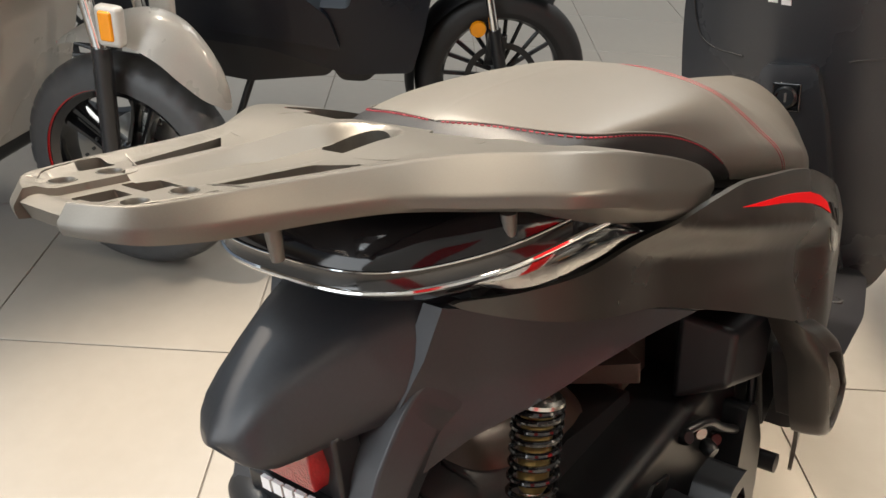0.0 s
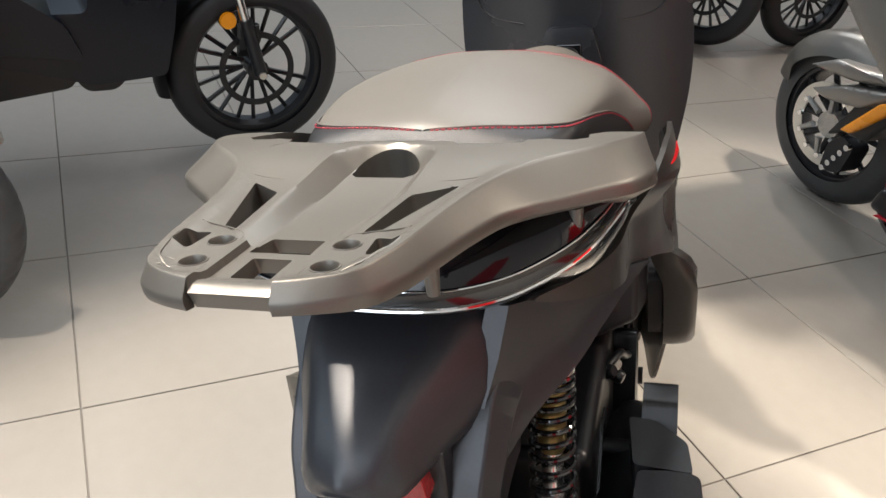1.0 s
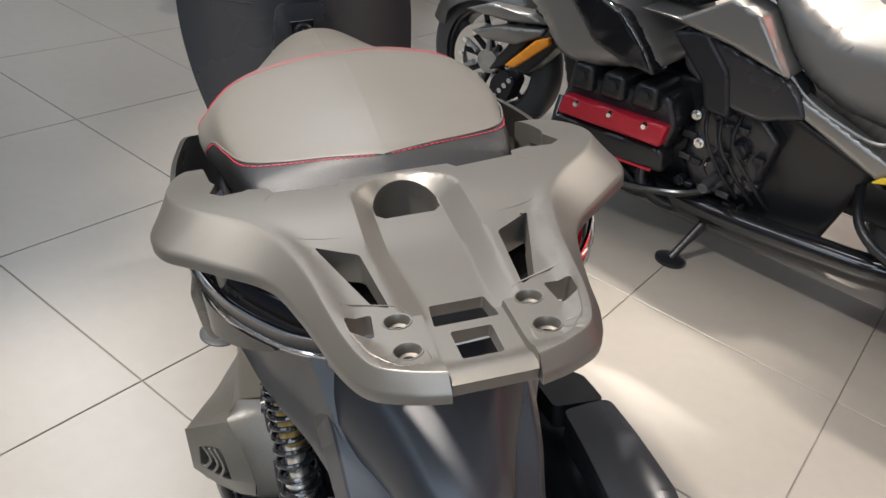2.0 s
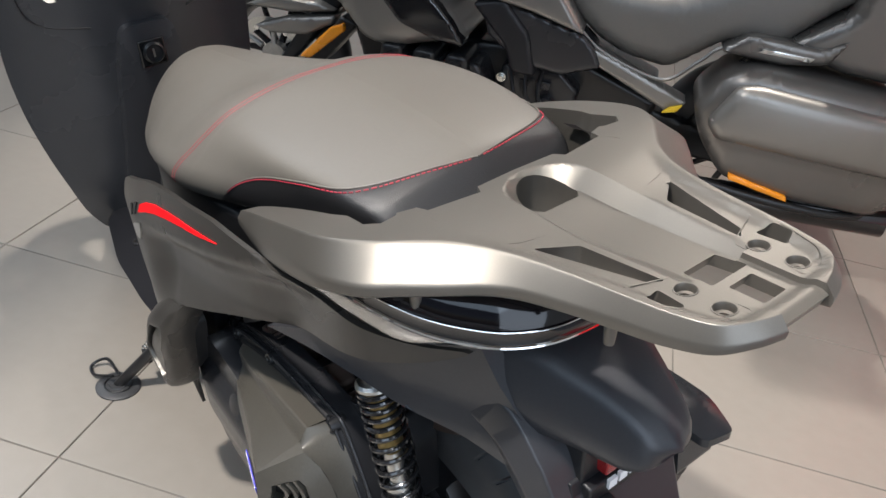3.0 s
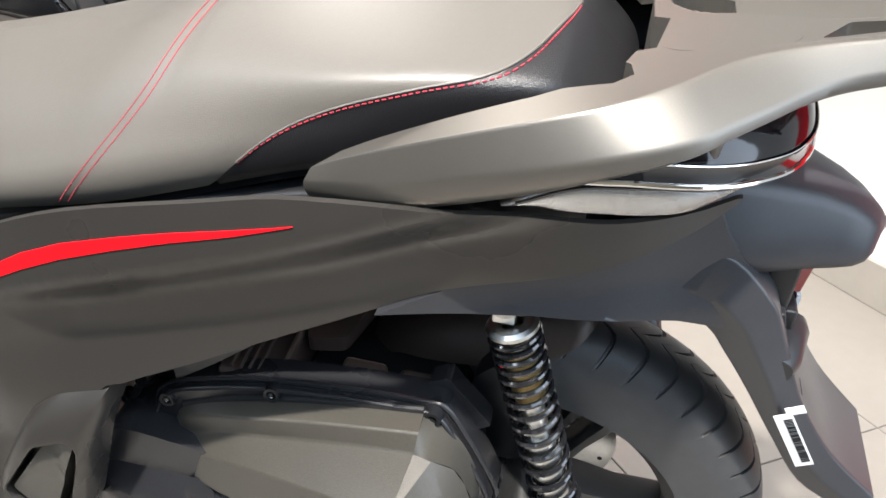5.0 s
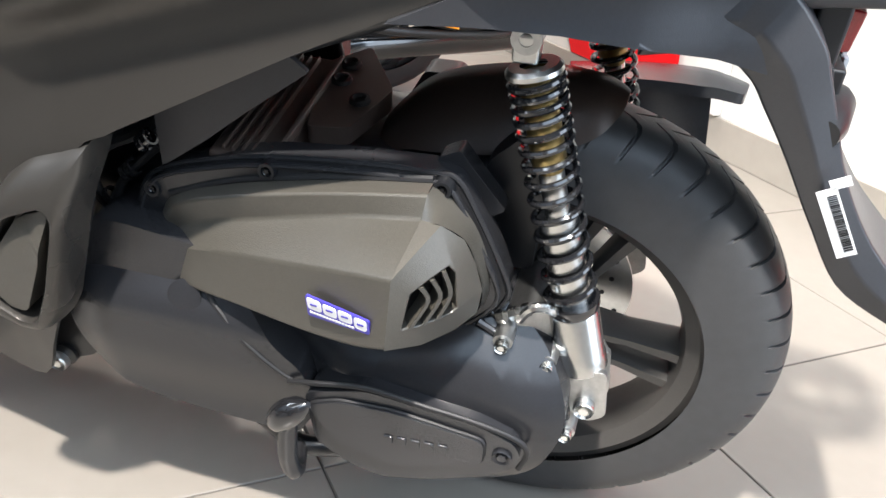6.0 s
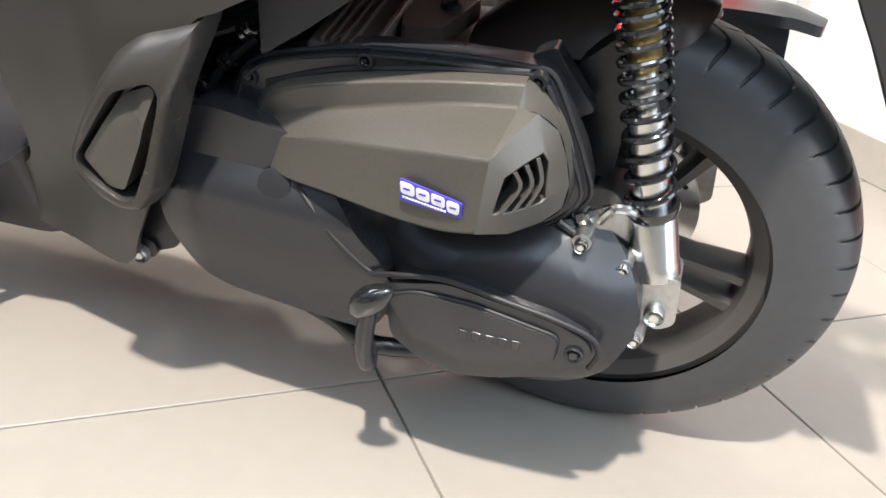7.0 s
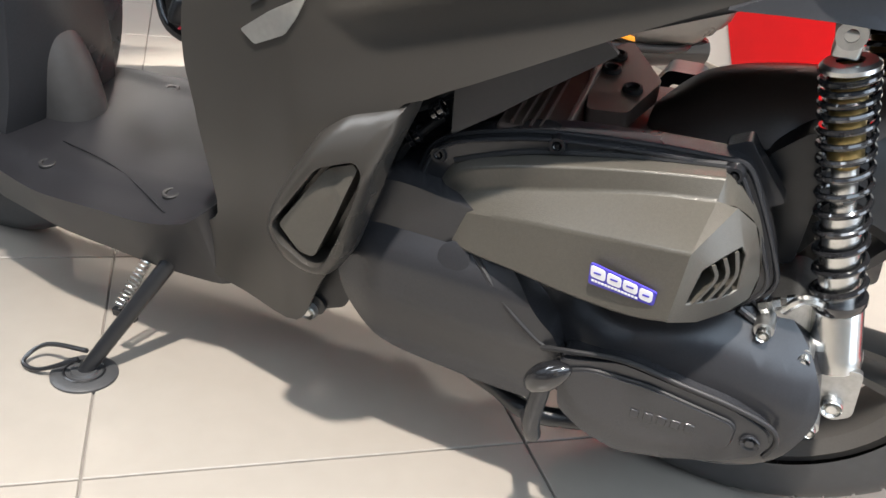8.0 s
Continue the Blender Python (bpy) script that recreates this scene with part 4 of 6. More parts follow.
    outer = [(-0.094, -0.166, 0.5690), (-0.082, -0.166, 0.5640), (-0.070, -0.166, 0.5540), (-0.054, -0.166, 0.5340), (-0.041, -0.166, 0.5060), (-0.032, -0.166, 0.4720), (-0.034, -0.166, 0.4440), (-0.052, -0.166, 0.4250), (-0.090, -0.166, 0.4130)]
    part("rear_rib", grid([cr(q, 40) for q in (inner, rib, outer)]), CRINKLE, cover, sharp=60)
    part("face_corner", hull([(-0.101, -0.275, 0.539), (-0.093, -0.213, 0.561), (-0.0740, -0.2170, 0.5620), (-0.092, -0.230, 0.540)], [(0, 2, 1), (0, 1, 3), (1, 2, 3), (0, 3, 2)]), CRINKLE, cover, smooth=False)
    part("tip", hull([(-0.105, -0.280, 0.461), (-0.095, -0.200, 0.418), (-0.0791, -0.2500, 0.4480), (-0.100, -0.230, 0.440)], [(0, 1, 2), (0, 3, 1), (1, 3, 2), (0, 2, 3)]), CRINKLE, cover, smooth=False)
    for a, b, c in (((-0.0800, -0.2551, 0.5205), (-0.0745, -0.2498, 0.5017), (-0.0865, -0.2613, 0.4772)), ((-0.0720, -0.2474, 0.5255), (-0.0655, -0.2412, 0.5014), (-0.0765, -0.2517, 0.4768)), ((-0.0640, -0.2398, 0.5310), (-0.0580, -0.2341, 0.5015), (-0.0665, -0.2422, 0.4775))):
        along = Vector((0.724, 0.690, 0)) * 0.0022
        rows = [[Vector(q) + face * 0.0005 - along, Vector(q) + face * 0.0005 + along, Vector(q) - face * 0.016 + along * 2.2, Vector(q) - face * 0.016 + along * 0.4] for q in cr((a, b, c), 9)]
        part("louvre", grid(rows, loop=True, cap=True), CRINKLE, cover, sharp=30)
    for x, y, z in ((-0.257, -0.164, 0.552), (-0.085, -0.164, 0.567), (-0.387, -0.162, 0.504)):
        part("boss", lathe([(0.0001, 0.007), (0.0045, 0.007), (0.0055, 0.011), (0.0085, 0.011), (0.0105, 0.0), (0.0115, -0.012), (0.0001, -0.012)], (x, y, z), (0, -1, 0.15), 20), BLACK, ac)
        bolt((x, y - 0.006, z + 0.001), (0, -1, 0.15), 0.0045, 0.004, ac, GLOSSBLACK)
    # small badge on the front face
    p0, p1 = Vector((-0.190, -0.2530, 0.480)), Vector((-0.121, -0.2730, 0.491))
    bx = (p1 - p0).normalized()
    bn = bx.cross(Vector((0, -0.07, 1)).normalized()).normalized()
    bn = bn if bn.y < 0 else -bn
    bz = bn.cross(bx)
    if bz.z < 0:
        bz.negate()
    p0 = p0 + bn * 0.0008
    m = Matrix(((bx.x, bn.x, bz.x, p0.x), (bx.y, bn.y, bz.y, p0.y), (bx.z, bn.z, bz.z, p0.z), (0, 0, 0, 1)))

    def decal(nm, outline, r, y0, y1, mat, parent, label=""):
        return part(nm, relief(rounded(outline, r), [], lambda a, b: m @ Vector((a, y1, b)), lambda a, b: m @ Vector((a, y0, b)), 0.05), mat, parent, label)

    badge = decal("badge", [(0, -0.021), (0.070, -0.021), (0.073, -0.004), (0.003, 0.005)], 0.003, -0.0012, 0.0008, BLUE, cover, "small blue and white badge")
    shapes = [[(0.003, -0.011), (0.019, -0.012), (0.020, 0.001), (0.004, 0.003)], [(0.021, -0.0125), (0.036, -0.0135), (0.037, -0.0015), (0.022, 0.0005)], [(0.038, -0.0135), (0.053, -0.0145), (0.054, -0.003), (0.039, -0.001)], [(0.055, -0.017), (0.068, -0.018), (0.070, -0.005), (0.056, -0.004)]]
    for k, sh in enumerate(shapes):
        decal("badge_shape", sh, 0.0035, 0.0006, 0.0014, WHITE, badge)
    for x0, x1, z0, z1 in ((0.0070, 0.0150, -0.0060, -0.0040), (0.0250, 0.0330, -0.0070, -0.0050), (0.0420, 0.0500, -0.0085, -0.0065), (0.0590, 0.0660, -0.0120, -0.0100)):
        decal("badge_slot", [(x0, z0), (x1, z0), (x1, z1), (x0, z1)], 0.0008, 0.0010, 0.0019, BLUE, badge)
    for k in range(14):
        decal("badge_line", [(0.004 + 0.0036 * k, -0.0165 - 0.0002 * k), (0.0068 + 0.0036 * k, -0.0165 - 0.0002 * k), (0.0068 + 0.0036 * k, -0.0142 - 0.0002 * k), (0.004 + 0.0036 * k, -0.0142 - 0.0002 * k)], 0.0003, 0.0006, 0.0013, WHITE, badge)


def engine():
    case = [(-0.480, 0.400), (-0.462, 0.456), (-0.425, 0.478), (-0.340, 0.470), (-0.20, 0.455), (-0.06, 0.440), (-0.010, 0.428), (0.036, 0.396), (0.062, 0.352), (0.056, 0.305), (0.030, 0.256), (-0.042, 0.212), (-0.144, 0.190),
            (-0.205, 0.222), (-0.26, 0.236), (-0.359, 0.240), (-0.432, 0.250), (-0.478, 0.285), (-0.492, 0.340)]
    outl = [(p.x, p.y) for p in cr([(x, z, 0) for x, z in case], 90, True)]
    bulge = lambda x, z: -0.172 - 0.050 * step(math.hypot((x + 0.06) / 0.20, (z - 0.315) / 0.145), 1.05, 0.45) - 0.030 * step(x, -0.18, -0.32) + 0.042 * step(z, 0.340, 0.435) * step(x, -0.26, -0.16)
    eng = part("transmission_case", side(outl, -0.065, bulge, cut=0.014), CASE, scooter, "matt black transmission case on the left side", sharp=30, bevel=0.006, seg=3)
    front = [(-0.484, 0.395), (-0.470, 0.425), (-0.43, 0.440), (-0.36, 0.440), (-0.323, 0.436), (-0.270, 0.405), (-0.235, 0.368), (-0.214, 0.346), (-0.200, 0.300), (-0.225, 0.240), (-0.26, 0.232), (-0.359, 0.236), (-0.432, 0.247), (-0.478, 0.285), (-0.492, 0.340)]
    fo = [(p.x, p.y) for p in cr([(x, z, 0) for x, z in front], 70, True)]
    skin = lambda x, z: -0.214 - 0.012 * step(z, 0.25, 0.34) + 0.042 * step(z, 0.375, 0.450) + 0.012 * step(x, -0.44, -0.50)
    part("front_case", side(fo, -0.12, skin, cut=0.010), CASE, eng, "matt black front case", sharp=30, bevel=0.006, seg=3)
    # half-sunk ink tubes paint the shade of the case step and cover groove
    part("split_line_shade", tube(cr([(x, skin(x, z) + 0.001, z) for x, z in ((-0.350, 0.434), (-0.338, 0.425), (-0.306, 0.400), (-0.269, 0.367), (-0.236, 0.339), (-0.216, 0.330))], 50), 0.0030, 8), INK, eng)
    part("cover_groove_shade", tube(cr([(-0.226, -0.230, 0.334), (-0.190, -0.238, 0.350), (-0.137, -0.240, 0.362), (-0.076, -0.240, 0.355), (-0.020, -0.240, 0.348), (0.020, -0.238, 0.335), (0.032, -0.236, 0.315), (0.026, -0.236, 0.290)], 70), 0.0030, 8), INK, eng)
    for k, (off, r) in enumerate(((0.0, 0.0045), (0.011, 0.003))):
        part("case_rim", tube(cr([(x + off, -0.172 + off, z + off * 0.5) for x, z in ((-0.041, 0.420), (-0.006, 0.400), (0.032, 0.371), (0.057, 0.338), (0.063, 0.305), (0.052, 0.268), (0.022, 0.240))], 50), r, 8), CASE, eng)
    part("case_mark", lathe([(0.019, 0.0), (0.019, 0.002), (0.015, 0.003), (0.0001, 0.003)], (-0.345, skin(-0.345, 0.405) + 0.0005, 0.405), (0, -1, 0.45), 28), CASE, eng)
    low = rounded([(-0.205, 0.335), (-0.137, 0.357), (-0.020, 0.344), (0.018, 0.330), (0.027, 0.312), (0.022, 0.294), (-0.008, 0.268), (-0.068, 0.241), (-0.12, 0.226), (-0.160, 0.237), (-0.195, 0.262)], 0.012)
    part("lower_cover", side(low, -0.19, -0.240, cut=0.02), CASE, eng, bevel=0.004)
    inner = rounded([(-0.200, 0.322), (-0.166, 0.337), (-0.105, 0.340), (-0.011, 0.327), (-0.011, 0.293), (-0.100, 0.258), (-0.170, 0.272)], 0.010)
    plate = part("raised_plate", side(inner, -0.235, -0.2455, cut=0.02), CASE, eng, bevel=0.002)
    # dark tube in place of a cut groove, its shade put into the colour
    part("plate_groove_shade", tube([(a, -0.2415, b) for a, b in inner[1:-6]], 0.0022, 6), INK, eng)
    for i in range(5):
        x, z = -0.116 + 0.0145 * i, 0.293 + 0.0012 * i
        part("raised_bar", box(x, x + 0.010, -0.2475, -0.2450, z, z + 0.0125), CASE, plate, bevel=0.0015)
    bolt((0.008, -0.238, 0.308), (0, -1, 0), 0.0105, 0.006, eng, CASE)
    for x, y, z in ((-0.012, -0.178, 0.410), (0.066, -0.176, 0.300), (0.034, -0.170, 0.385)):
        part("boss", lathe([(0.0001, 0.006), (0.010, 0.006), (0.012, -0.03), (0.0001, -0.03)], (x, y, z), (0, -1, 0), 16), ALU, eng)
        bolt((x, y - 0.006, z), (0, -1, 0), 0.0075, 0.010, eng)
    # bright casting round the shock mount
    alu = rounded([(-0.020, 0.425), (0.010, 0.450), (0.050, 0.430), (0.078, 0.370), (0.100, 0.335), (0.086, 0.292), (0.060, 0.300), (0.040, 0.370)], 0.01)
    casting = part("hub_casting", side(alu, -0.085, lambda x, z: -0.140 - 0.02 * step(x, 0.06, 0.0), cut=0.015), ALU, scooter, "raw cast aluminium gearbox end", bevel=0.004)
    part("cable_clamp", tube(cr([(0.000, -0.168, 0.430), (0.012, -0.172, 0.452), (0.030, -0.165, 0.448), (0.040, -0.150, 0.425)], 20), 0.005, 8), STEEL, casting)
    for k in range(3):
        part("cable_nut", lathe([(0.0001, 0), (0.007, 0), (0.007, 0.008), (0.0001, 0.008)], (-0.022 + 0.012 * k, -0.165, 0.424 + 0.008 * k), (1, 0, 0.6), 6), STEEL, casting)
    # crankcase and ribbed top between the wheels
    part("crankcase", box(-0.46, -0.04, -0.12, 0.15, 0.23, 0.50), BLACK, scooter, bevel=0.02, seg=3)
    ribs = part("engine_top", hull([(-0.332, -0.150, 0.550), (-0.256, -0.150, 0.550), (-0.262, 0.060, 0.566), (-0.338, 0.060, 0.566), (-0.332, -0.150, 0.47), (-0.256, -0.150, 0.47), (-0.262, 0.060, 0.47), (-0.338, 0.060, 0.47)],
                                   [(0, 1, 2, 3), (4, 5, 6, 7), (0, 1, 5, 4), (1, 2, 6, 5), (2, 3, 7, 6), (3, 0, 4, 7)]), BROWN, scooter, "ribbed brown-black engine top cover", bevel=0.005)
    for i in range(4):
        x = -0.318 + 0.0105 * i
        part("rib", hull([(x, -0.145, 0.550), (x + 0.004, -0.145, 0.550), (x - 0.002, 0.05, 0.564), (x - 0.006, 0.05, 0.564), (x + 0.001, -0.145, 0.556), (x + 0.003, -0.145, 0.556), (x - 0.003, 0.05, 0.571), (x - 0.005, 0.05, 0.571)],
                         [(0, 1, 2, 3), (4, 5, 6, 7), (0, 1, 5, 4), (1, 2, 6, 5), (2, 3, 7, 6), (3, 0, 4, 7)]), BROWN, ribs)
    part("top_edge", hull([(-0.262, -0.148, 0.551), (-0.254, -0.148, 0.551), (-0.259, 0.055, 0.566), (-0.267, 0.055, 0.566), (-0.261, -0.148, 0.560), (-0.256, -0.148, 0.559), (-0.261, 0.055, 0.574), (-0.266, 0.055, 0.575)],
                          [(0, 1, 2, 3), (4, 5, 6, 7), (0, 1, 5, 4), (1, 2, 6, 5), (2, 3, 7, 6), (3, 0, 4, 7)]), BROWN, ribs, bevel=0.0015)
    part("head_cover", side(rounded([(-0.250, 0.470), (-0.248, 0.522), (-0.150, 0.533), (-0.080, 0.545), (-0.060, 0.522), (-0.050, 0.470)], 0.012), -0.118, 0.080), BLACK, scooter, "black cylinder cover", bevel=0.008, seg=3)
    for x0, y0, w in ((-0.205, -0.150, 0.05), (-0.140, -0.152, 0.06)):
        part("cover_step", box(x0, x0 + w, y0, y0 + 0.06, 0.522, 0.548), BROWN, scooter, bevel=0.007, seg=3)
    br = [(-0.250, -0.090), (-0.282, 0.046), (-0.243, 0.100), (-0.188, 0.010), (-0.208, -0.080)]
    part("mudguard_bracket", relief(rounded(br, 0.008), [], lambda a, b: (a, b, 0.560 + 0.05 * (b + 0.09)), lambda a, b: (a, b, 0.540), 0.05), BROWN, scooter, "brown-black mudguard bracket", bevel=0.004)
    for x, y, z in ((-0.2145, -0.026, 0.563), (-0.248, 0.010, 0.565), (-0.250, 0.048, 0.567)):
        part("grommet", lathe([(0.0001, 0.003), (0.005, 0.003), (0.008, 0.006), (0.011, 0.005), (0.012, 0), (0.0001, 0)], (x, y, z), (-0.05, -0.1, 1), 16), INK, scooter)
    # dark flap beside the engine top
    part("inner_flap", side(rounded([(-0.378, 0.610), (-0.379, 0.526), (-0.326, 0.566), (-0.279, 0.605), (-0.215, 0.655), (-0.250, 0.680)], 0.004), -0.158, -0.152), FENDER, scooter, "dark grey flap under the cover", bevel=0.001)
    part("inner_guard", box(-0.56, -0.36, -0.10, 0.10, 0.44, 0.66), BLACK, scooter, bevel=0.01)
    for k, (x, z) in enumerate(((-0.428, 0.505), (-0.420, 0.512), (-0.402, 0.545), (-0.395, 0.552), (-0.455, 0.470))):
        part("hose_clip", lathe([(0.0075, -0.003), (0.010, -0.003), (0.010, 0.003), (0.0075, 0.003), (0.0075, -0.003)], (x, -0.150, z), (0.8, 0.1, 0.6), 18), GLOSSBLACK, scooter)
    part("mudguard_stay", side(rounded([(-0.100, 0.578), (-0.078, 0.590), (-0.066, 0.574), (-0.030, 0.532), (-0.052, 0.518), (-0.078, 0.560), (-0.100, 0.566)], 0.005), -0.135, -0.112), CASE, scooter, "dark bent stay", bevel=0.003)
    part("wheel_case", side(rounded([(-0.060, 0.560), (-0.022, 0.600), (0.0, 0.560), (0.0, 0.44), (-0.06, 0.44)], 0.012), -0.100, -0.066), BLACK, scooter, bevel=0.006)
    part("brake_hose", tube(cr([(-0.40, -0.13, 0.53), (-0.43, -0.15, 0.50), (-0.46, -0.15, 0.46), (-0.48, -0.14, 0.52), (-0.44, -0.12, 0.58), (-0.36, -0.10, 0.61)], 50), 0.005, 8), INK, scooter)
    part("hose", tube(cr([(-0.38, -0.12, 0.57), (-0.42, -0.14, 0.545), (-0.45, -0.15, 0.53), (-0.475, -0.15, 0.49), (-0.47, -0.13, 0.43)], 50), 0.007, 8), BLACK, scooter)
    # dark box under the seat that closes the inside
    rows = [[(x, -w, zb), (x, w, zb), (x, w * 1.02, zt), (x, -w * 1.02, zt)] for x, w, zb, zt in
            ((-0.66, 0.150, 0.30, 0.70), (-0.52, 0.172, 0.32, 0.735), (-0.44, 0.178, 0.590, 0.77), (-0.30, 0.178, 0.640, 0.80), (-0.12, 0.165, 0.715, 0.835), (0.0, 0.130, 0.755, 0.85), (0.06, 0.11, 0.775, 0.86))]
    part("seat_box", grid(rows, loop=True, cap=True), BLACK, scooter, "black plastic box under the seat", bevel=0.01)
    part("swing_pivot", lathe([(0.0001, -0.19), (0.016, -0.19), (0.016, 0.19), (0.0001, 0.19)], (-0.545, 0, 0.24), (0, 1, 0), 20), BLACK, scooter)
    part("pivot_arm", side(rounded([(-0.575, 0.215), (-0.50, 0.25), (-0.475, 0.33), (-0.51, 0.35), (-0.545, 0.29), (-0.585, 0.25)], 0.012), -0.185, -0.150), BLACK, scooter, bevel=0.004)
    bolt((-0.552, -0.186, 0.231), (0, -1, 0), 0.013, 0.014, scooter)
    # right side casting, caliper and exhaust pipe
    part("right_case", side(rounded([(-0.44, 0.46), (-0.22, 0.50), (-0.10, 0.46), (-0.02, 0.36), (-0.06, 0.26), (-0.30, 0.22), (-0.46, 0.30)], 0.03), 0.075, lambda x, z: 0.108 + 0.016 * step(math.hypot((x + 0.28) / 0.15, (z - 0.36) / 0.11), 1, 0.6), cut=0.02), CASE, scooter, bevel=0.008, seg=3)
    part("swing_arm", side(rounded([(-0.16, 0.36), (-0.10, 0.42), (0.03, 0.345), (0.075, 0.35), (0.10, 0.318), (0.06, 0.262), (0.0, 0.255), (-0.14, 0.30)], 0.014), 0.090, 0.125), ALU, scooter, "cast aluminium swing arm", bevel=0.004)
    cal = part("brake_caliper", side(rounded([(-0.15, 0.40), (-0.085, 0.435), (-0.045, 0.40), (-0.075, 0.35), (-0.13, 0.345)], 0.012), 0.055, 0.10), STEEL, scooter, bevel=0.005)
    bolt((-0.10, 0.10, 0.40), (0, 1, 0), 0.008, 0.008, cal)
    part("right_hanger", hull([(-0.46, 0.12, 0.60), (-0.30, 0.12, 0.62), (-0.28, 0.12, 0.50), (-0.42, 0.12, 0.46), (-0.44, 0.20, 0.585), (-0.32, 0.19, 0.60), (-0.30, 0.19, 0.53), (-0.41, 0.20, 0.49)],
                              [(0, 1, 2, 3), (4, 5, 6, 7), (0, 1, 5, 4), (1, 2, 6, 5), (2, 3, 7, 6), (3, 0, 4, 7)]), DARK, scooter, "dark engine side cover", bevel=0.01, seg=3)
    for k, (poly, y0, y1) in enumerate((([(-0.250, 0.490), (-0.205, 0.490), (-0.045, 0.335), (-0.095, 0.305)], 0.122, 0.136), ([(-0.215, 0.440), (-0.165, 0.455), (-0.06, 0.350), (-0.11, 0.325)], 0.140, 0.154))):
        part("caliper_bracket", side(rounded(poly, 0.008), y0, y1), (ALU, CASE)[k], scooter, "cast bracket beside the wheel", bevel=0.003)
    part("brake_hose", tube(cr([(-0.255, 0.150, 0.475), (-0.300, 0.165, 0.470), (-0.350, 0.170, 0.430), (-0.420, 0.172, 0.390), (-0.470, 0.165, 0.420), (-0.50, 0.15, 0.50)], 50), 0.0065, 10), BLACK, scooter)
    for k in range(7):
        c = Vector((-0.255 - 0.034 * k, 0.152 + 0.004 * (k % 3), 0.470 - 0.030 * k + 0.02 * (k % 2)))
        part("hose_joint", lathe([(0.0001, -0.011), (0.008, -0.011), (0.011, -0.006), (0.011, 0.006), (0.008, 0.011), (0.0001, 0.011)], c, (0.4 + 0.3 * (k % 2), 1, 0.5 - 0.4 * (k % 3)), 12), (BLACK, STEEL, BLACK, CASE, BLACK, BRASS, STEEL)[k], scooter)
    part("engine_hanger", side(rounded([(-0.44, 0.42), (-0.40, 0.44), (-0.36, 0.30), (-0.40, 0.22), (-0.46, 0.25), (-0.47, 0.34)], 0.012), 0.150, 0.185), BLACK, scooter, bevel=0.005)
    part("axle_stub", lathe([(0.0001, 0), (0.013, 0), (0.013, 0.075), (0.015, 0.078), (0.015, 0.090), (0.0001, 0.092)], (-0.174, 0.122, 0.400), (-0.02, 1, 0.0), 20), BLACK, scooter)


def muffler():
    a, b = Vector((-0.36, 0.185, 0.300)), Vector((0.150, 0.235, 0.415))
    d = (b - a).normalized()
    n = (b - a).length
    mf = part("muffler", lathe([(0.0001, 0), (0.030, 0), (0.050, 0.06), (0.062, 0.12), (0.066, n * 0.55), (0.066, n - 0.03), (0.060, n - 0.008), (0.048, n), (0.0001, n)], a, d, 40), BLACK, scooter, "matt black exhaust muffler with a heat shield", sharp=50)
    part("tail_pipe", lathe([(0.012, n - 0.004), (0.018, n - 0.004), (0.018, n + 0.018), (0.0125, n + 0.018), (0.0125, n - 0.004)], a + Vector((0, 0, 0.012)), d, 20), BLACK, mf)
    top = rounded([(-0.012, 0.206), (0.150, 0.200), (0.205, 0.215), (0.214, 0.262), (0.150, 0.284), (-0.020, 0.276)], 0.010)
    part("heat_shield", relief(top, [], lambda a, b: (a, b, ip(a, [(-0.02, 0.520), (0.06, 0.533), (0.16, 0.538), (0.215, 0.526)]) - 8.0 * max(b - 0.245, 0) ** 2), lambda a, b: (a, b, ip(a, [(-0.02, 0.505), (0.06, 0.518), (0.16, 0.523), (0.215, 0.512)]) - 8.0 * max(b - 0.245, 0) ** 2), 0.02), SHIELD, mf, "dark plastic heat shield", bevel=0.003)
    part("shield_body", side(rounded([(-0.015, 0.510), (0.165, 0.525), (0.178, 0.430), (0.100, 0.405), (-0.030, 0.400)], 0.010), 0.212, lambda x, z: 0.285 - 0.25 * max(z - 0.46, 0), cut=0.02), SHIELD, mf, bevel=0.006, seg=3)
    part("shield_plate", relief(rounded([(-0.125, 0.190), (-0.030, 0.200), (-0.024, 0.268), (-0.080, 0.262), (-0.120, 0.225)], 0.008), [], lambda a, b: (a, b, 0.505 + 0.1 * (a + 0.1)), lambda a, b: (a, b, 0.470), 0.03), BLACK, mf, bevel=0.004)
    part("muffler_bracket", side(rounded([(-0.235, 0.440), (-0.205, 0.498), (-0.160, 0.500), (-0.120, 0.455), (-0.135, 0.415), (-0.20, 0.405)], 0.008), 0.205, 0.250, [rounded([(-0.205, 0.455), (-0.195, 0.480), (-0.172, 0.480), (-0.165, 0.455)], 0.005)], 0.03), BLACK, mf, bevel=0.004)
    part("exhaust_pipe", tube(cr([(-0.36, 0.185, 0.30), (-0.42, 0.17, 0.26), (-0.48, 0.12, 0.22), (-0.46, 0.04, 0.20)], 24), 0.016, 12), STEEL, mf)


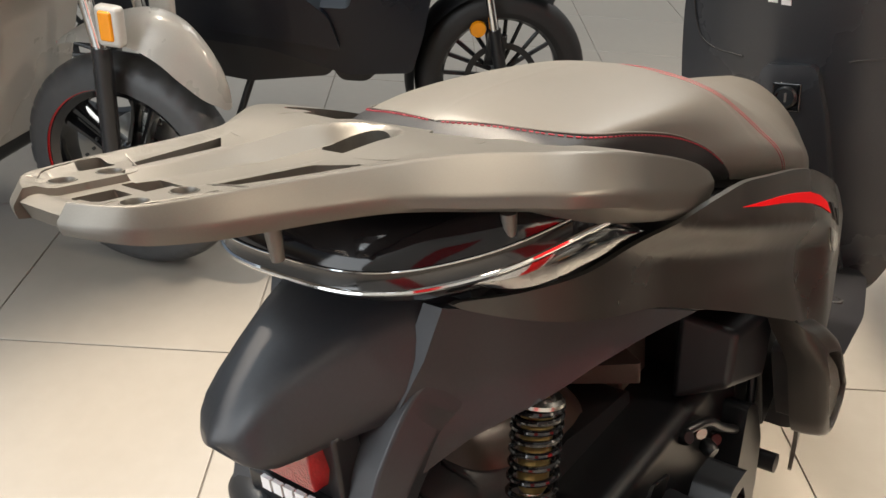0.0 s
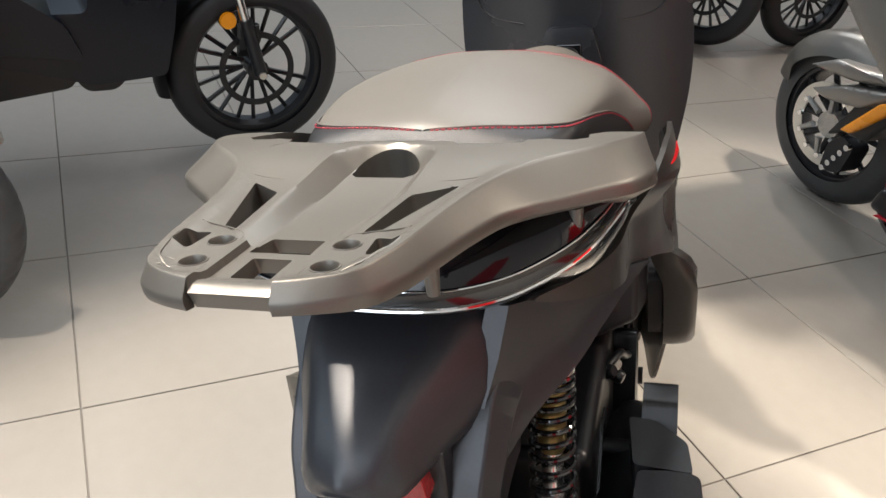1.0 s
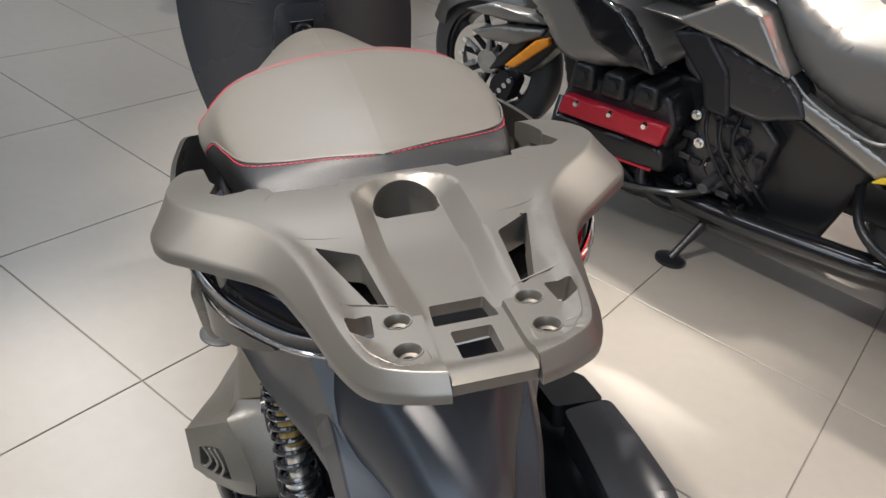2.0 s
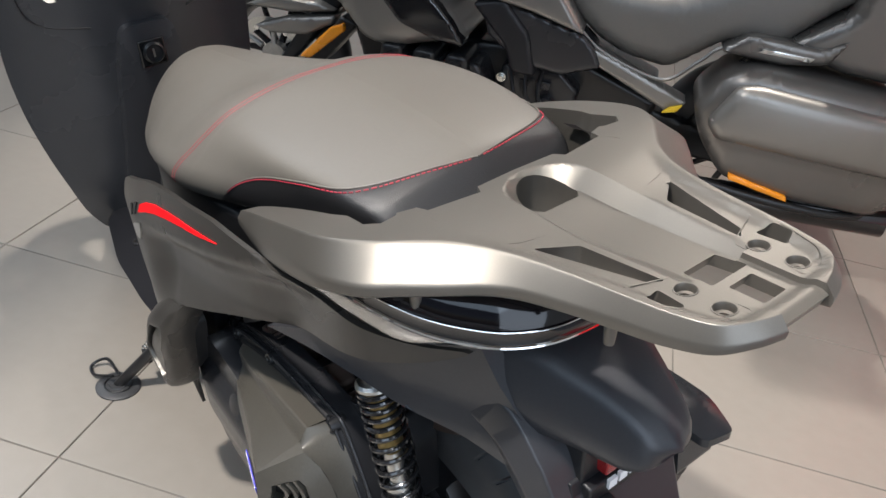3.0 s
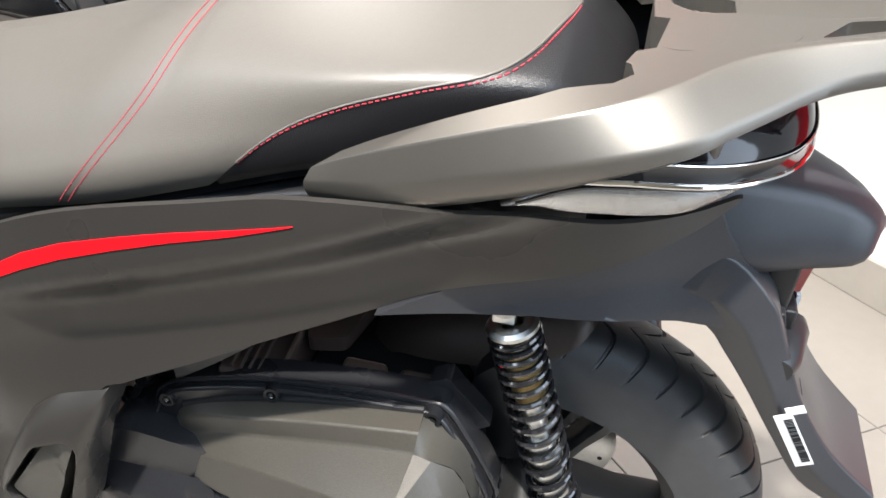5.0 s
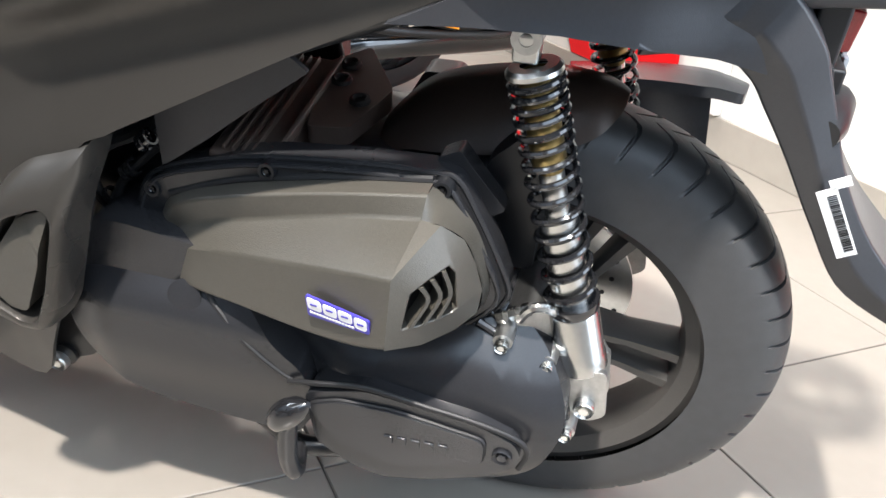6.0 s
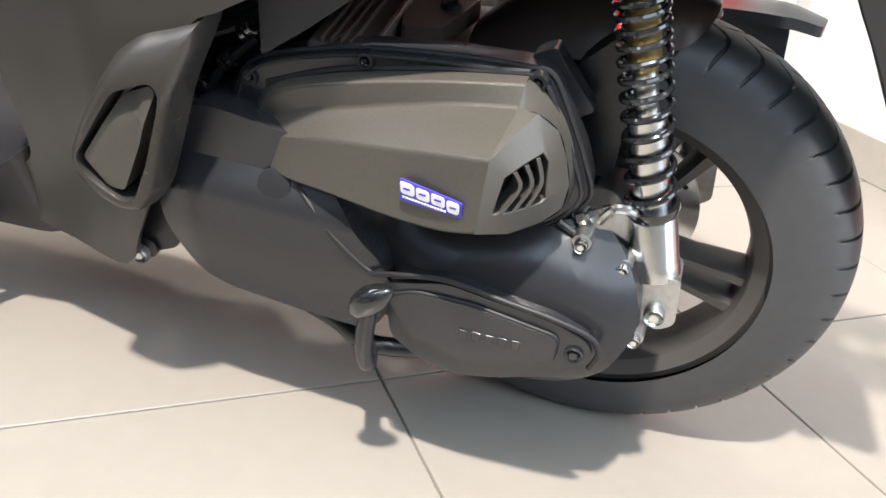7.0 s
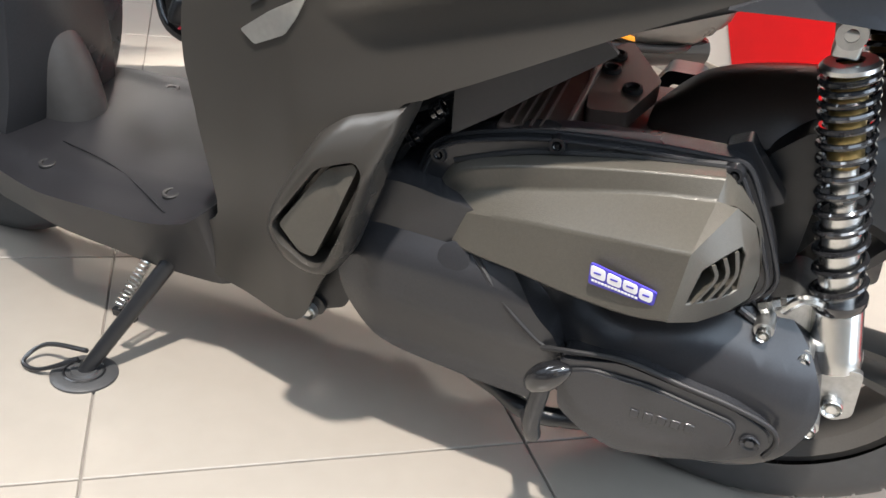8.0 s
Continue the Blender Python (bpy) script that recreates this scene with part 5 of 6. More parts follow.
def stands():
    up = STAND.to_3x3().transposed() @ Vector((0, 0, 1))
    foot, top = Vector((-0.873, -0.305, 0.070)), Vector((-0.770, -0.150, 0.255))
    st = part("side_stand", tube([top, top.lerp(foot, 0.5), foot], [0.013, 0.012, 0.011], 14), BLACK, scooter, "black steel side stand with a round foot pad", sharp=60)
    part("foot_pad", lathe([(0.0001, 0.009), (0.018, 0.009), (0.020, 0.005), (0.040, 0.006), (0.047, 0.002), (0.047, -0.006), (0.0001, -0.006)], foot - up * 0.004, up, 36), RUBBER, st, "round black foot pad")
    part("pad_ring", lathe([(0.026, 0.0075), (0.028, 0.0085), (0.030, 0.0075)], foot - up * 0.005, up, 36), BLACK, st)
    part("stand_head", box(top.x - 0.025, top.x + 0.022, -0.165, -0.130, top.z - 0.018, top.z + 0.022), BLACK, st, bevel=0.005)
    a, b = top + Vector((-0.055, -0.01, -0.025)), top.lerp(foot, 0.52) + Vector((-0.030, -0.004, -0.01))
    d = (b - a).normalized()
    u = d.orthogonal().normalized()
    w = d.cross(u)
    coil = [a.lerp(b, i / 160) + (u * math.cos(i * 0.62) + w * math.sin(i * 0.62)) * 0.0075 for i in range(161)]
    part("return_spring", tube(coil, 0.0014, 6), STEEL, st, "steel return spring")
    part("spring_lug", box(b.x - 0.010, b.x + 0.03, b.y - 0.004, b.y + 0.004, b.z - 0.016, b.z - 0.004), BLACK, st)
    side_dir = Vector((-1, 0, 0))
    lp = [foot + Vector((0.01, 0, 0.012)) + up * 0.03, foot + side_dir * 0.07 + up * 0.022, foot + side_dir * 0.085 + Vector((0, -0.03, 0)) + up * 0.010, foot + side_dir * 0.05 + Vector((0, -0.035, 0)) + up * 0.012, foot + Vector((0.0, -0.01, 0)) + up * 0.03]
    part("foot_loop", tube(cr(lp, 40), 0.0035, 8), BLACK, st)
    # centre stand with its pedal
    cs = part("centre_stand", tube(cr([(-0.40, -0.15, 0.205), (-0.30, -0.165, 0.185), (-0.235, -0.20, 0.195), (-0.17, -0.19, 0.20)], 24), 0.012, 10), BLACK, scooter, "folded black centre stand with a pedal", sharp=60)
    part("stand_leg", tube(cr([(-0.42, 0.15, 0.20), (-0.30, 0.15, 0.185), (-0.16, 0.14, 0.19)], 16), 0.012, 10), BLACK, cs)
    part("cross_tube", tube([(-0.30, -0.165, 0.186), (-0.30, 0.15, 0.186)], 0.011, 10), BLACK, cs)
    part("pedal_arm", tube(cr([(-0.235, -0.20, 0.195), (-0.215, -0.255, 0.222), (-0.216, -0.268, 0.260), (-0.210, -0.270, 0.325)], 24), 0.0105, 12), CASE, cs)
    part("pedal", tube(cr([(-0.225, -0.276, 0.318), (-0.206, -0.277, 0.342), (-0.183, -0.277, 0.362)], 12), [0.004, 0.009, 0.0125, 0.0145, 0.0155, 0.016, 0.0155, 0.0145, 0.013, 0.010, 0.007, 0.003], 16), GLOSSBLACK, cs, "rounded black pedal")
    part("stand_bracket", box(-0.20, -0.13, -0.19, -0.16, 0.186, 0.215), BLACK, cs, bevel=0.004)
    coil = [Vector((-0.33 + 0.09 * i / 140, -0.17 + math.cos(i * 0.7) * 0.008, 0.205 - 0.012 * i / 140 + math.sin(i * 0.7) * 0.008)) for i in range(141)]
    part("stand_spring", tube(coil, 0.0015, 6), STEEL, cs)


def front_body():
    # footboard, its rim and mat screws
    board = rounded([(-0.690, 0.205), (-0.80, 0.215), (-1.00, 0.205), (-1.17, 0.170), (-1.20, 0.0), (-1.17, -0.170), (-1.00, -0.205), (-0.80, -0.215), (-0.690, -0.205)], 0.03)
    fz = lambda x, y: ip(x, [(-1.20, 0.300), (-1.02, 0.290), (-0.90, 0.298), (-0.74, 0.318), (-0.68, 0.36)]) + 0.010 * step(abs(y), 0.17, 0.13)
    fb = part("footboard", relief(board, [], lambda a, b: (a, b, fz(a, b)), lambda a, b: (a, b * 0.86, 0.205), 0.02), DARK, scooter, "dark plastic footboard", sharp=35, bevel=0.008, seg=3)
    for x in (-0.800, -1.03):
        for y in (-0.145, 0.145):
            part("screw_well", lathe([(0.0001, -0.004), (0.006, -0.004), (0.008, 0.001), (0.012, 0.0015), (0.0135, 0), (0.0135, -0.006)], (x, y, fz(x, y) + 0.0005), (0, 0, 1), 18), INK, fb)
    part("board_crease", tube(cr([(-0.78, -0.185, fz(-0.78, 0.185) + 0.0005), (-0.92, -0.12, fz(-0.92, 0.12) + 0.0005), (-1.05, -0.09, fz(-1.05, 0.09) + 0.0005)], 24), 0.0012, 5), BLACK, fb)
    # wall under the front of the seat
    part("seat_wall", hull([(-0.68, -0.20, 0.34), (-0.68, 0.20, 0.34), (-0.795, 0.085, 0.62), (-0.795, -0.085, 0.62), (-0.60, -0.18, 0.34), (-0.60, 0.18, 0.34), (-0.66, 0.15, 0.70), (-0.66, -0.15, 0.70)],
                           [(0, 1, 2, 3), (4, 5, 6, 7), (0, 3, 7, 4), (1, 2, 6, 5), (2, 3, 7, 6), (0, 1, 5, 4)]), BODY, scooter, bevel=0.02, seg=3)
    # leg shield, its sides swept forward
    def shield_x(y, z):
        return ip(z, [(0.24, -1.17), (0.36, -1.135), (0.50, -1.120), (0.70, -1.100), (0.90, -1.070), (1.08, -1.045)]) - 0.07 * (abs(y) / 0.25) ** 2.2

    edge = [(0.0, 0.235), (0.14, 0.235), (0.195, 0.30), (0.224, 0.40), (0.246, 0.50), (0.260, 0.60), (0.262, 0.72), (0.240, 0.88), (0.192, 1.01), (0.10, 1.07), (0.0, 1.08)]
    sh = edge + [(-y, z) for y, z in edge[-2:0:-1]]
    sh = [(p.x, p.y) for p in cr([(y, z, 0) for y, z in sh], 80, True)]
    ls = part("leg_shield", relief(sh, [], lambda a, b: (shield_x(a, b), a, b), lambda a, b: (shield_x(a, b) - 0.05 - 0.13 * max(1 - (a / 0.28) ** 2, 0), a * 0.97, b), 0.02), SHIELD, scooter, "dark inner leg shield with a lock", sharp=35, bevel=0.012, seg=3)
    for s in (1, -1):
        wing = [(s * 0.10, 0.76), (s * 0.205, 0.80), (s * 0.205, 1.0), (s * 0.11, 1.04)]
        part("panel_line", tube(cr([(shield_x(y, z) + 0.002, y, z) for y, z in wing[::-1]], 40), 0.002, 6), INK, ls)
    for y0, z0 in ((-0.050, 0.905), (-0.025, 0.900), (-0.050, 0.885), (-0.025, 0.880), (0.0, 0.892)):
        part("sticker_bar", relief([(y0, z0 - 0.012), (y0 + 0.018, z0 - 0.014), (y0 + 0.018, z0 - 0.004), (y0, z0 - 0.002)], [], lambda a, b: (shield_x(a, b) + 0.0022, a, b), lambda a, b: (shield_x(a, b) - 0.002, a, b), 0.05), WHITE, ls)
    box_o = rounded([(-0.125, 0.29), (0.125, 0.29), (0.100, 0.45), (0.072, 0.66), (0.050, 0.755), (-0.050, 0.755), (-0.072, 0.66), (-0.100, 0.45)], 0.02)
    part("glove_box", relief(box_o, [], lambda a, b: (shield_x(a, b) + 0.030 - 0.012 * step(b, 0.70, 0.78), a, b), lambda a, b: (shield_x(a, b) - 0.02, a, b), 0.03), SHIELD, ls, "raised dark glove box door", bevel=0.008, seg=3)
    lk = shield_x(0, 0.693) + 0.030
    part("lock_plate", box(lk - 0.006, lk + 0.004, -0.028, 0.028, 0.664, 0.722), GLOSSBLACK, ls, bevel=0.004)
    part("lock", lathe([(0.022, 0.0), (0.022, 0.006), (0.018, 0.010), (0.016, 0.004), (0.0001, 0.004)], (lk + 0.003, 0, 0.693), (1, 0, 0.1), 28), BLACK, ls)
    part("key_slot", box(lk + 0.006, lk + 0.0085, -0.002, 0.002, 0.684, 0.702), STEEL, ls)
    # front fairing, front mudguard and wheel
    rows = []
    for z, xf, w in ((0.30, -1.22, 0.12), (0.45, -1.26, 0.16), (0.65, -1.27, 0.20), (0.85, -1.22, 0.20), (1.0, -1.13, 0.16), (1.08, -1.05, 0.10)):
        xr = shield_x(0, z) - 0.10
        rows.append([Vector((xr + (xf - xr) * max(math.sin(math.pi * j / 16), 0) ** 0.8, -w * math.cos(math.pi * j / 16), z)) for j in range(17)])
    part("front_fairing", grid(rows, loop=True, cap=True), BODY, scooter, "matt bronze-grey front fairing", sharp=40)
    fw = Vector((-1.36, 0, 0.297))
    wheel_tyre("front_tyre", scooter, fw, 0.300, 0.052, n=132, grooves=0)
    wheel_rim("front_rim", scooter, fw, 0.207, 0.036, 5, RIM)
    for s in (1, -1):
        part("fork_leg", tube([fw + Vector((0, s * 0.085, 0)), fw + Vector((0.13, s * 0.085, 0.42))], 0.020, 16), BLACK, scooter)
    rows = []
    for i in range(17):
        t = radians(40 + 95 * i / 16)
        rows.append([fw + Vector((math.cos(t) * (0.325 - 0.04 * abs(q) ** 2.4), q * 0.068, math.sin(t) * (0.325 - 0.04 * abs(q) ** 2.4))) for q in (j / 6 - 1 for j in range(13))])
    bm = grid(rows)
    bmesh.ops.solidify(bm, geom=bm.faces[:], thickness=0.004)
    part("front_mudguard", bm, BODY, scooter)
    # handlebar turned to the left
    bar = part("handlebar", tube(cr([(-0.750, -0.212, 0.968), (-0.83, -0.165, 1.015), (-0.95, 0.0, 1.07), (-1.05, 0.22, 1.075), (-1.10, 0.33, 1.045)], 30), 0.011, 12), BLACK, scooter, "black handlebar with rubber grips")
    for a, b in (((-0.750, -0.212, 0.968), (-0.815, -0.176, 1.007)), ((-1.10, 0.33, 1.045), (-1.06, 0.24, 1.072))):
        a, b = Vector(a), Vector(b)
        part("grip", tube([a, a.lerp(b, 0.5), b], 0.0165, 18), RUBBER, bar)
        d = (a - b).normalized()
        part("bar_end", lathe([(0.0001, 0.032), (0.008, 0.032), (0.009, 0.028), (0.014, 0.026), (0.0165, 0.0), (0.0001, 0.0)], a, d, 24), CHROME, bar, "steel bar end weight")
    part("switch_box", hull([(-1.0, -0.12, 1.05), (-0.83, -0.19, 1.00), (-0.82, -0.13, 1.05), (-0.97, -0.02, 1.13), (-1.04, 0.16, 1.06), (-1.0, 0.20, 1.11), (-1.12, 0.0, 1.06), (-1.12, 0.05, 1.13)],
                            [(0, 1, 2, 3), (4, 0, 3, 5), (6, 4, 5, 7), (1, 0, 6), (0, 4, 6), (1, 6, 7, 2), (2, 7, 3), (3, 7, 5)]), BLACK, bar, bevel=0.01)


air_cleaner()
engine()
muffler()
stands()
front_body()


# ---- other vehicles ----
def maker(th):
    """Parts given in world coordinates become children of a thing that stands unturned at its base."""
    base = Vector(th.location)

    def make(name, bm, mat, parent=None, label="", **kw):
        bmesh.ops.translate(bm, verts=bm.verts[:], vec=-base)
        return part(name, bm, mat, parent or th, label, **kw)

    return make


def lean_left(bm, k=0.14):
    for v in bm.verts:
        v.co.y -= k * v.co.z
    return bm


def touring_motorcycle():
    th = thing("touring_motorcycle", "grey touring motorcycle with side cases and red engine covers", "motorcycle", m=Matrix.Translation((-0.10, 1.86, 0)))
    mk = maker(th)
    YC = 1.88

    def panel(name, outline, y_left, y_in, mat, parent=None, label="", bevel=0.012, r=0.02, bulge=0.0):
        out = rounded(outline, max(r, 0.6 * bevel))
        cx, cz = sum(p[0] for p in outline) / len(outline), sum(p[1] for p in outline) / len(outline)
        span = max(max(abs(p[0] - cx) for p in outline), 0.05), max(max(abs(p[1] - cz) for p in outline), 0.05)

        def gap(x, z):
            g = 1.0
            for (ax, az), (bx, bz) in zip(out, out[1:] + out[:1]):
                f = min(max(((x - ax) * (bx - ax) + (z - az) * (bz - az)) / max((bx - ax) ** 2 + (bz - az) ** 2, 1e-9), 0), 1)
                g = min(g, math.hypot(x - ax - f * (bx - ax), z - az - f * (bz - az)))
            return g

        def front(x, z):
            k = 1 - min(gap(x, z) / bevel, 1)
            return y_left + bevel * (1 - math.sqrt(max(1 - k * k, 0))) - bulge * max(1 - ((x - cx) / span[0]) ** 2, 0) * max(1 - ((z - cz) / span[1]) ** 2, 0)

        return mk(name, lean_left(side(out, y_in, front, cut=min(max(bevel * 0.55, 0.010), 0.024))), mat, parent, label, sharp=50)

    # wheels
    fw, rw = Vector((-0.965, YC - 0.01, 0.280)), Vector((0.74, YC, 0.315))
    for nm, c, hw, rr in (("front", fw, 0.064, 0.280), ("rear", rw, 0.095, 0.315)):
        bm = bmesh.new()
        prof = [(rr * 0.70 + rr * 0.30 * max(math.sin(math.pi * j / 14), 0) ** 0.6, -hw * math.cos(math.pi * j / 14)) for j in range(15)]
        lathe(prof, c, (0, 1, 0), 72, bm=bm)
        ty = mk(nm + "_tyre", lean_left(bm), RUBBER)
        rim = mk(nm + "_rim", lean_left(lathe([(rr * 0.71, -hw * 0.8), (rr * 0.66, -hw * 0.8), (rr * 0.62, -hw * 0.5), (rr * 0.62, hw * 0.5), (rr * 0.66, hw * 0.8), (rr * 0.71, hw * 0.8)], c, (0, 1, 0), 60)), TOUR_DARK, sharp=30)
        for i in range(10):
            t = 2 * math.pi * i / 10
            d = Vector((math.cos(t), 0, math.sin(t)))
            mk("spoke", lean_left(tube([c + d * 0.03 - Vector((0, 0.02, 0)), c + d * rr * 0.63 - Vector((0, 0.03, 0))], [0.014, 0.010], 8)), TOUR_DARK, rim)
        mk("hub", lean_left(lathe([(0.0001, -0.07), (0.045, -0.07), (0.05, 0.07), (0.0001, 0.07)], c, (0, 1, 0), 28)), ALU, rim)
    disc = mk("brake_disc", lean_left(lathe([(0.105, -0.082), (0.145, -0.082), (0.145, -0.077), (0.105, -0.077), (0.105, -0.082)], fw, (0, 1, 0), 60)), STEEL, None, "bright steel brake disc")
    for i in range(6):
        t = 2 * math.pi * i / 6 + 0.3
        d, e = Vector((math.cos(t), 0, math.sin(t))), Vector((-math.sin(t), 0, math.cos(t)))
        mk("disc_arm", lean_left(tube([fw + d * 0.05 + Vector((0, -0.085, 0)), fw + d * 0.112 + e * 0.02 + Vector((0, -0.081, 0))], [0.012, 0.008], 8)), ALU, disc)
    for i in range(12):
        t = 2 * math.pi * i / 12
        mk("disc_pin", lean_left(lathe([(0.0001, -0.090), (0.009, -0.090), (0.009, -0.078), (0.0001, -0.078)], fw + Vector((math.cos(t) * 0.112, 0, math.sin(t) * 0.112)), (0, 1, 0), 10)), CHROME, disc)
    cal = mk("brake_caliper", lean_left(side(rounded([(-0.91, 0.15), (-0.83, 0.17), (-0.80, 0.27), (-0.85, 0.30), (-0.90, 0.25)], 0.02), YC - 0.14, YC - 0.06)), DARK, None, "", bevel=0.008)
    for k in range(5):
        mk("caliper_bolt", lean_left(lathe([(0.0001, -0.152), (0.010, -0.152), (0.012, -0.135), (0.0001, -0.135)], (-0.89 + 0.018 * k, YC, 0.165 + 0.026 * k), (0, 1, 0), 10)), CHROME, cal)
    # front mudguard
    rows = []
    for i in range(25):
        t = radians(16 + 125 * i / 24)
        r = 0.312 + 0.012 * step(i, 8, 20)
        rows.append([fw + Vector((-math.cos(t) * (r - 0.085 * abs(q) ** 3), q * (0.112 - 0.05 * step(i, 6, 0)), math.sin(t) * (r - 0.085 * abs(q) ** 3))) for q in (j / 8 - 1 for j in range(17))])
    bm = grid(rows)
    bmesh.ops.solidify(bm, geom=bm.faces[:], thickness=0.004)
    mg = mk("front_mudguard", lean_left(bm), TOUR_GREY, None, "silver grey front mudguard")
    panel("mudguard_blade", [(-1.00, 0.405), (-0.87, 0.462), (-0.70, 0.500), (-0.705, 0.470), (-0.80, 0.415), (-0.93, 0.392)], YC - 0.165, YC - 0.09, TOUR_GREY, mg, r=0.008, bevel=0.008, bulge=0.012)
    panel("mudguard_top", [(-1.04, 0.470), (-0.93, 0.525), (-0.76, 0.535), (-0.70, 0.515), (-0.86, 0.480)], YC - 0.155, YC - 0.06, TOUR_GREY, mg, r=0.01, bevel=0.012, bulge=0.012)
    panel("fork_cover", [(-0.94, 0.26), (-0.86, 0.30), (-0.62, 0.62), (-0.70, 0.66)], YC - 0.12, YC - 0.07, BLACK, r=0.02)
    panel("amber_reflector", [(-0.80, 0.350), (-0.762, 0.352), (-0.640, 0.475), (-0.645, 0.500), (-0.690, 0.478)], YC - 0.230, YC - 0.205, AMBER, None, "amber side reflector", bevel=0.004, r=0.008)
    panel("signal_arm", [(-0.80, 0.33), (-0.72, 0.34), (-0.60, 0.50), (-0.66, 0.52)], YC - 0.206, YC - 0.10, BLACK, r=0.01)
    # fairing
    fair = panel("fairing", [(-0.86, 1.02), (-0.83, 0.78), (-0.61, 0.600), (-0.53, 0.510), (-0.45, 0.495), (-0.19, 0.575), (-0.24, 0.64), (-0.42, 0.77), (-0.52, 1.02)], YC - 0.375, YC + 0.375, TOUR_GREY, None,
                 "silver grey fairing with a dark vent", bevel=0.05, bulge=0.02)
    panel("vent", [(-0.555, 0.745), (-0.480, 0.672), (-0.405, 0.595), (-0.300, 0.566), (-0.195, 0.558), (-0.240, 0.625), (-0.330, 0.705), (-0.430, 0.738)], YC - 0.402, YC - 0.30, GLOSSBLACK, fair, "dark vent panel", bevel=0.008)
    mk("round_emblem", lean_left(lathe([(0.0001, -0.004), (0.022, -0.004), (0.024, 0.004), (0.0001, 0.004)], (-0.600, YC - 0.385, 0.720), (0, 1, 0), 28)), REDPLASTIC, fair, "round red emblem")
    mk("emblem_wing", lean_left(relief([(-0.617, 0.717), (-0.595, 0.737), (-0.583, 0.727), (-0.601, 0.711)], [], lambda a, b: (a, YC - 0.3905, b), lambda a, b: (a, YC - 0.386, b), 0.05)), WHITE, fair)
    panel("upper_fairing", [(-0.95, 1.02), (-0.50, 1.02), (-0.40, 1.18), (-0.62, 1.30), (-0.85, 1.20)], YC - 0.36, YC + 0.36, TOUR_GREY, fair, bevel=0.05)
    panel("side_triangle", [(-0.30, 0.728), (-0.18, 0.735), (-0.05, 0.825), (0.03, 0.805), (0.145, 0.668), (-0.02, 0.705), (-0.17, 0.722)], YC - 0.372, YC - 0.2, TOUR_GREY, None, "silver side panel", bevel=0.008, r=0.006)
    panel("tank_cover", [(-0.40, 0.76), (-0.20, 0.735), (-0.05, 0.835), (0.05, 0.81), (0.10, 0.92), (-0.10, 1.03), (-0.45, 1.03)], YC - 0.27, YC + 0.27, TOUR_DARK, None, "dark tank cover", bevel=0.06)
    panel("lower_side_cover", [(-0.17, 0.715), (-0.02, 0.695), (0.145, 0.660), (0.185, 0.630), (0.22, 0.57), (0.10, 0.52), (-0.02, 0.53), (-0.14, 0.60)], YC - 0.345, YC - 0.2, TOUR_DARK, None, "dark side cover")
    panel("frame_strut", [(-0.20, 0.69), (-0.10, 0.72), (-0.01, 0.63), (0.03, 0.50), (-0.05, 0.50), (-0.08, 0.58)], YC - 0.355, YC - 0.2, DARK, None)
    # flat six engine, left bank
    panel("crankcase", [(-0.62, 0.50), (-0.50, 0.17), (-0.10, 0.14), (0.35, 0.18), (0.42, 0.46), (0.10, 0.56)], YC - 0.20, YC + 0.20, BLACK, None, "black engine block", bevel=0.02)
    head = panel("cylinder_head", [(-0.49, 0.40), (-0.46, 0.47), (-0.15, 0.505), (-0.11, 0.42), (-0.13, 0.31), (-0.46, 0.26), (-0.50, 0.30)], YC - 0.355, YC - 0.12, CASE, None, "black cylinder bank", bevel=0.015)
    panel("red_cover", [(-0.485, 0.335), (-0.470, 0.402), (-0.125, 0.425), (-0.130, 0.355)], YC - 0.395, YC - 0.34, REDENGINE, head, "red cylinder head cover", bevel=0.008, r=0.012)
    for k in range(3):
        mk("cover_bolt", lean_left(lathe([(0.0001, -0.405), (0.008, -0.405), (0.013, -0.392), (0.0001, -0.392)], (-0.42 + 0.115 * k, YC, 0.388 + 0.008 * k), (0, 1, 0), 14)), CHROME, head)
        panel("intake", [(-0.470 + 0.105 * k, 0.425 + 0.008 * k), (-0.462 + 0.105 * k, 0.515 + 0.004 * k), (-0.392 + 0.105 * k, 0.520 + 0.004 * k), (-0.380 + 0.105 * k, 0.432 + 0.008 * k)], YC - 0.385, YC - 0.20, BLACK, head, bevel=0.016, r=0.02)
        mk("intake_cap", lean_left(lathe([(0.0001, -0.396), (0.016, -0.396), (0.020, -0.380), (0.0001, -0.380)], (-0.425 + 0.105 * k, YC, 0.478 + 0.006 * k), (0, 1, 0), 16)), CASE, head)
    panel("head_guard", [(-0.52, 0.255), (-0.495, 0.325), (-0.12, 0.348), (-0.10, 0.275), (-0.20, 0.262), (-0.42, 0.232)], YC - 0.388, YC - 0.30, BLACK, head, bevel=0.014)
    panel("guard_line", [(-0.49, 0.240), (-0.48, 0.248), (-0.14, 0.276), (-0.14, 0.268)], YC - 0.392, YC - 0.37, REDENGINE, head, bevel=0.002, r=0.003)
    for k in range(3):
        mk("header_pipe", lean_left(tube(cr([(-0.44 + 0.12 * k, YC - 0.30, 0.25), (-0.42 + 0.12 * k, YC - 0.32, 0.185), (-0.34 + 0.12 * k, YC - 0.29, 0.135), (-0.20 + 0.10 * k, YC - 0.20, 0.125)], 18), 0.019, 12)), CASE, head)
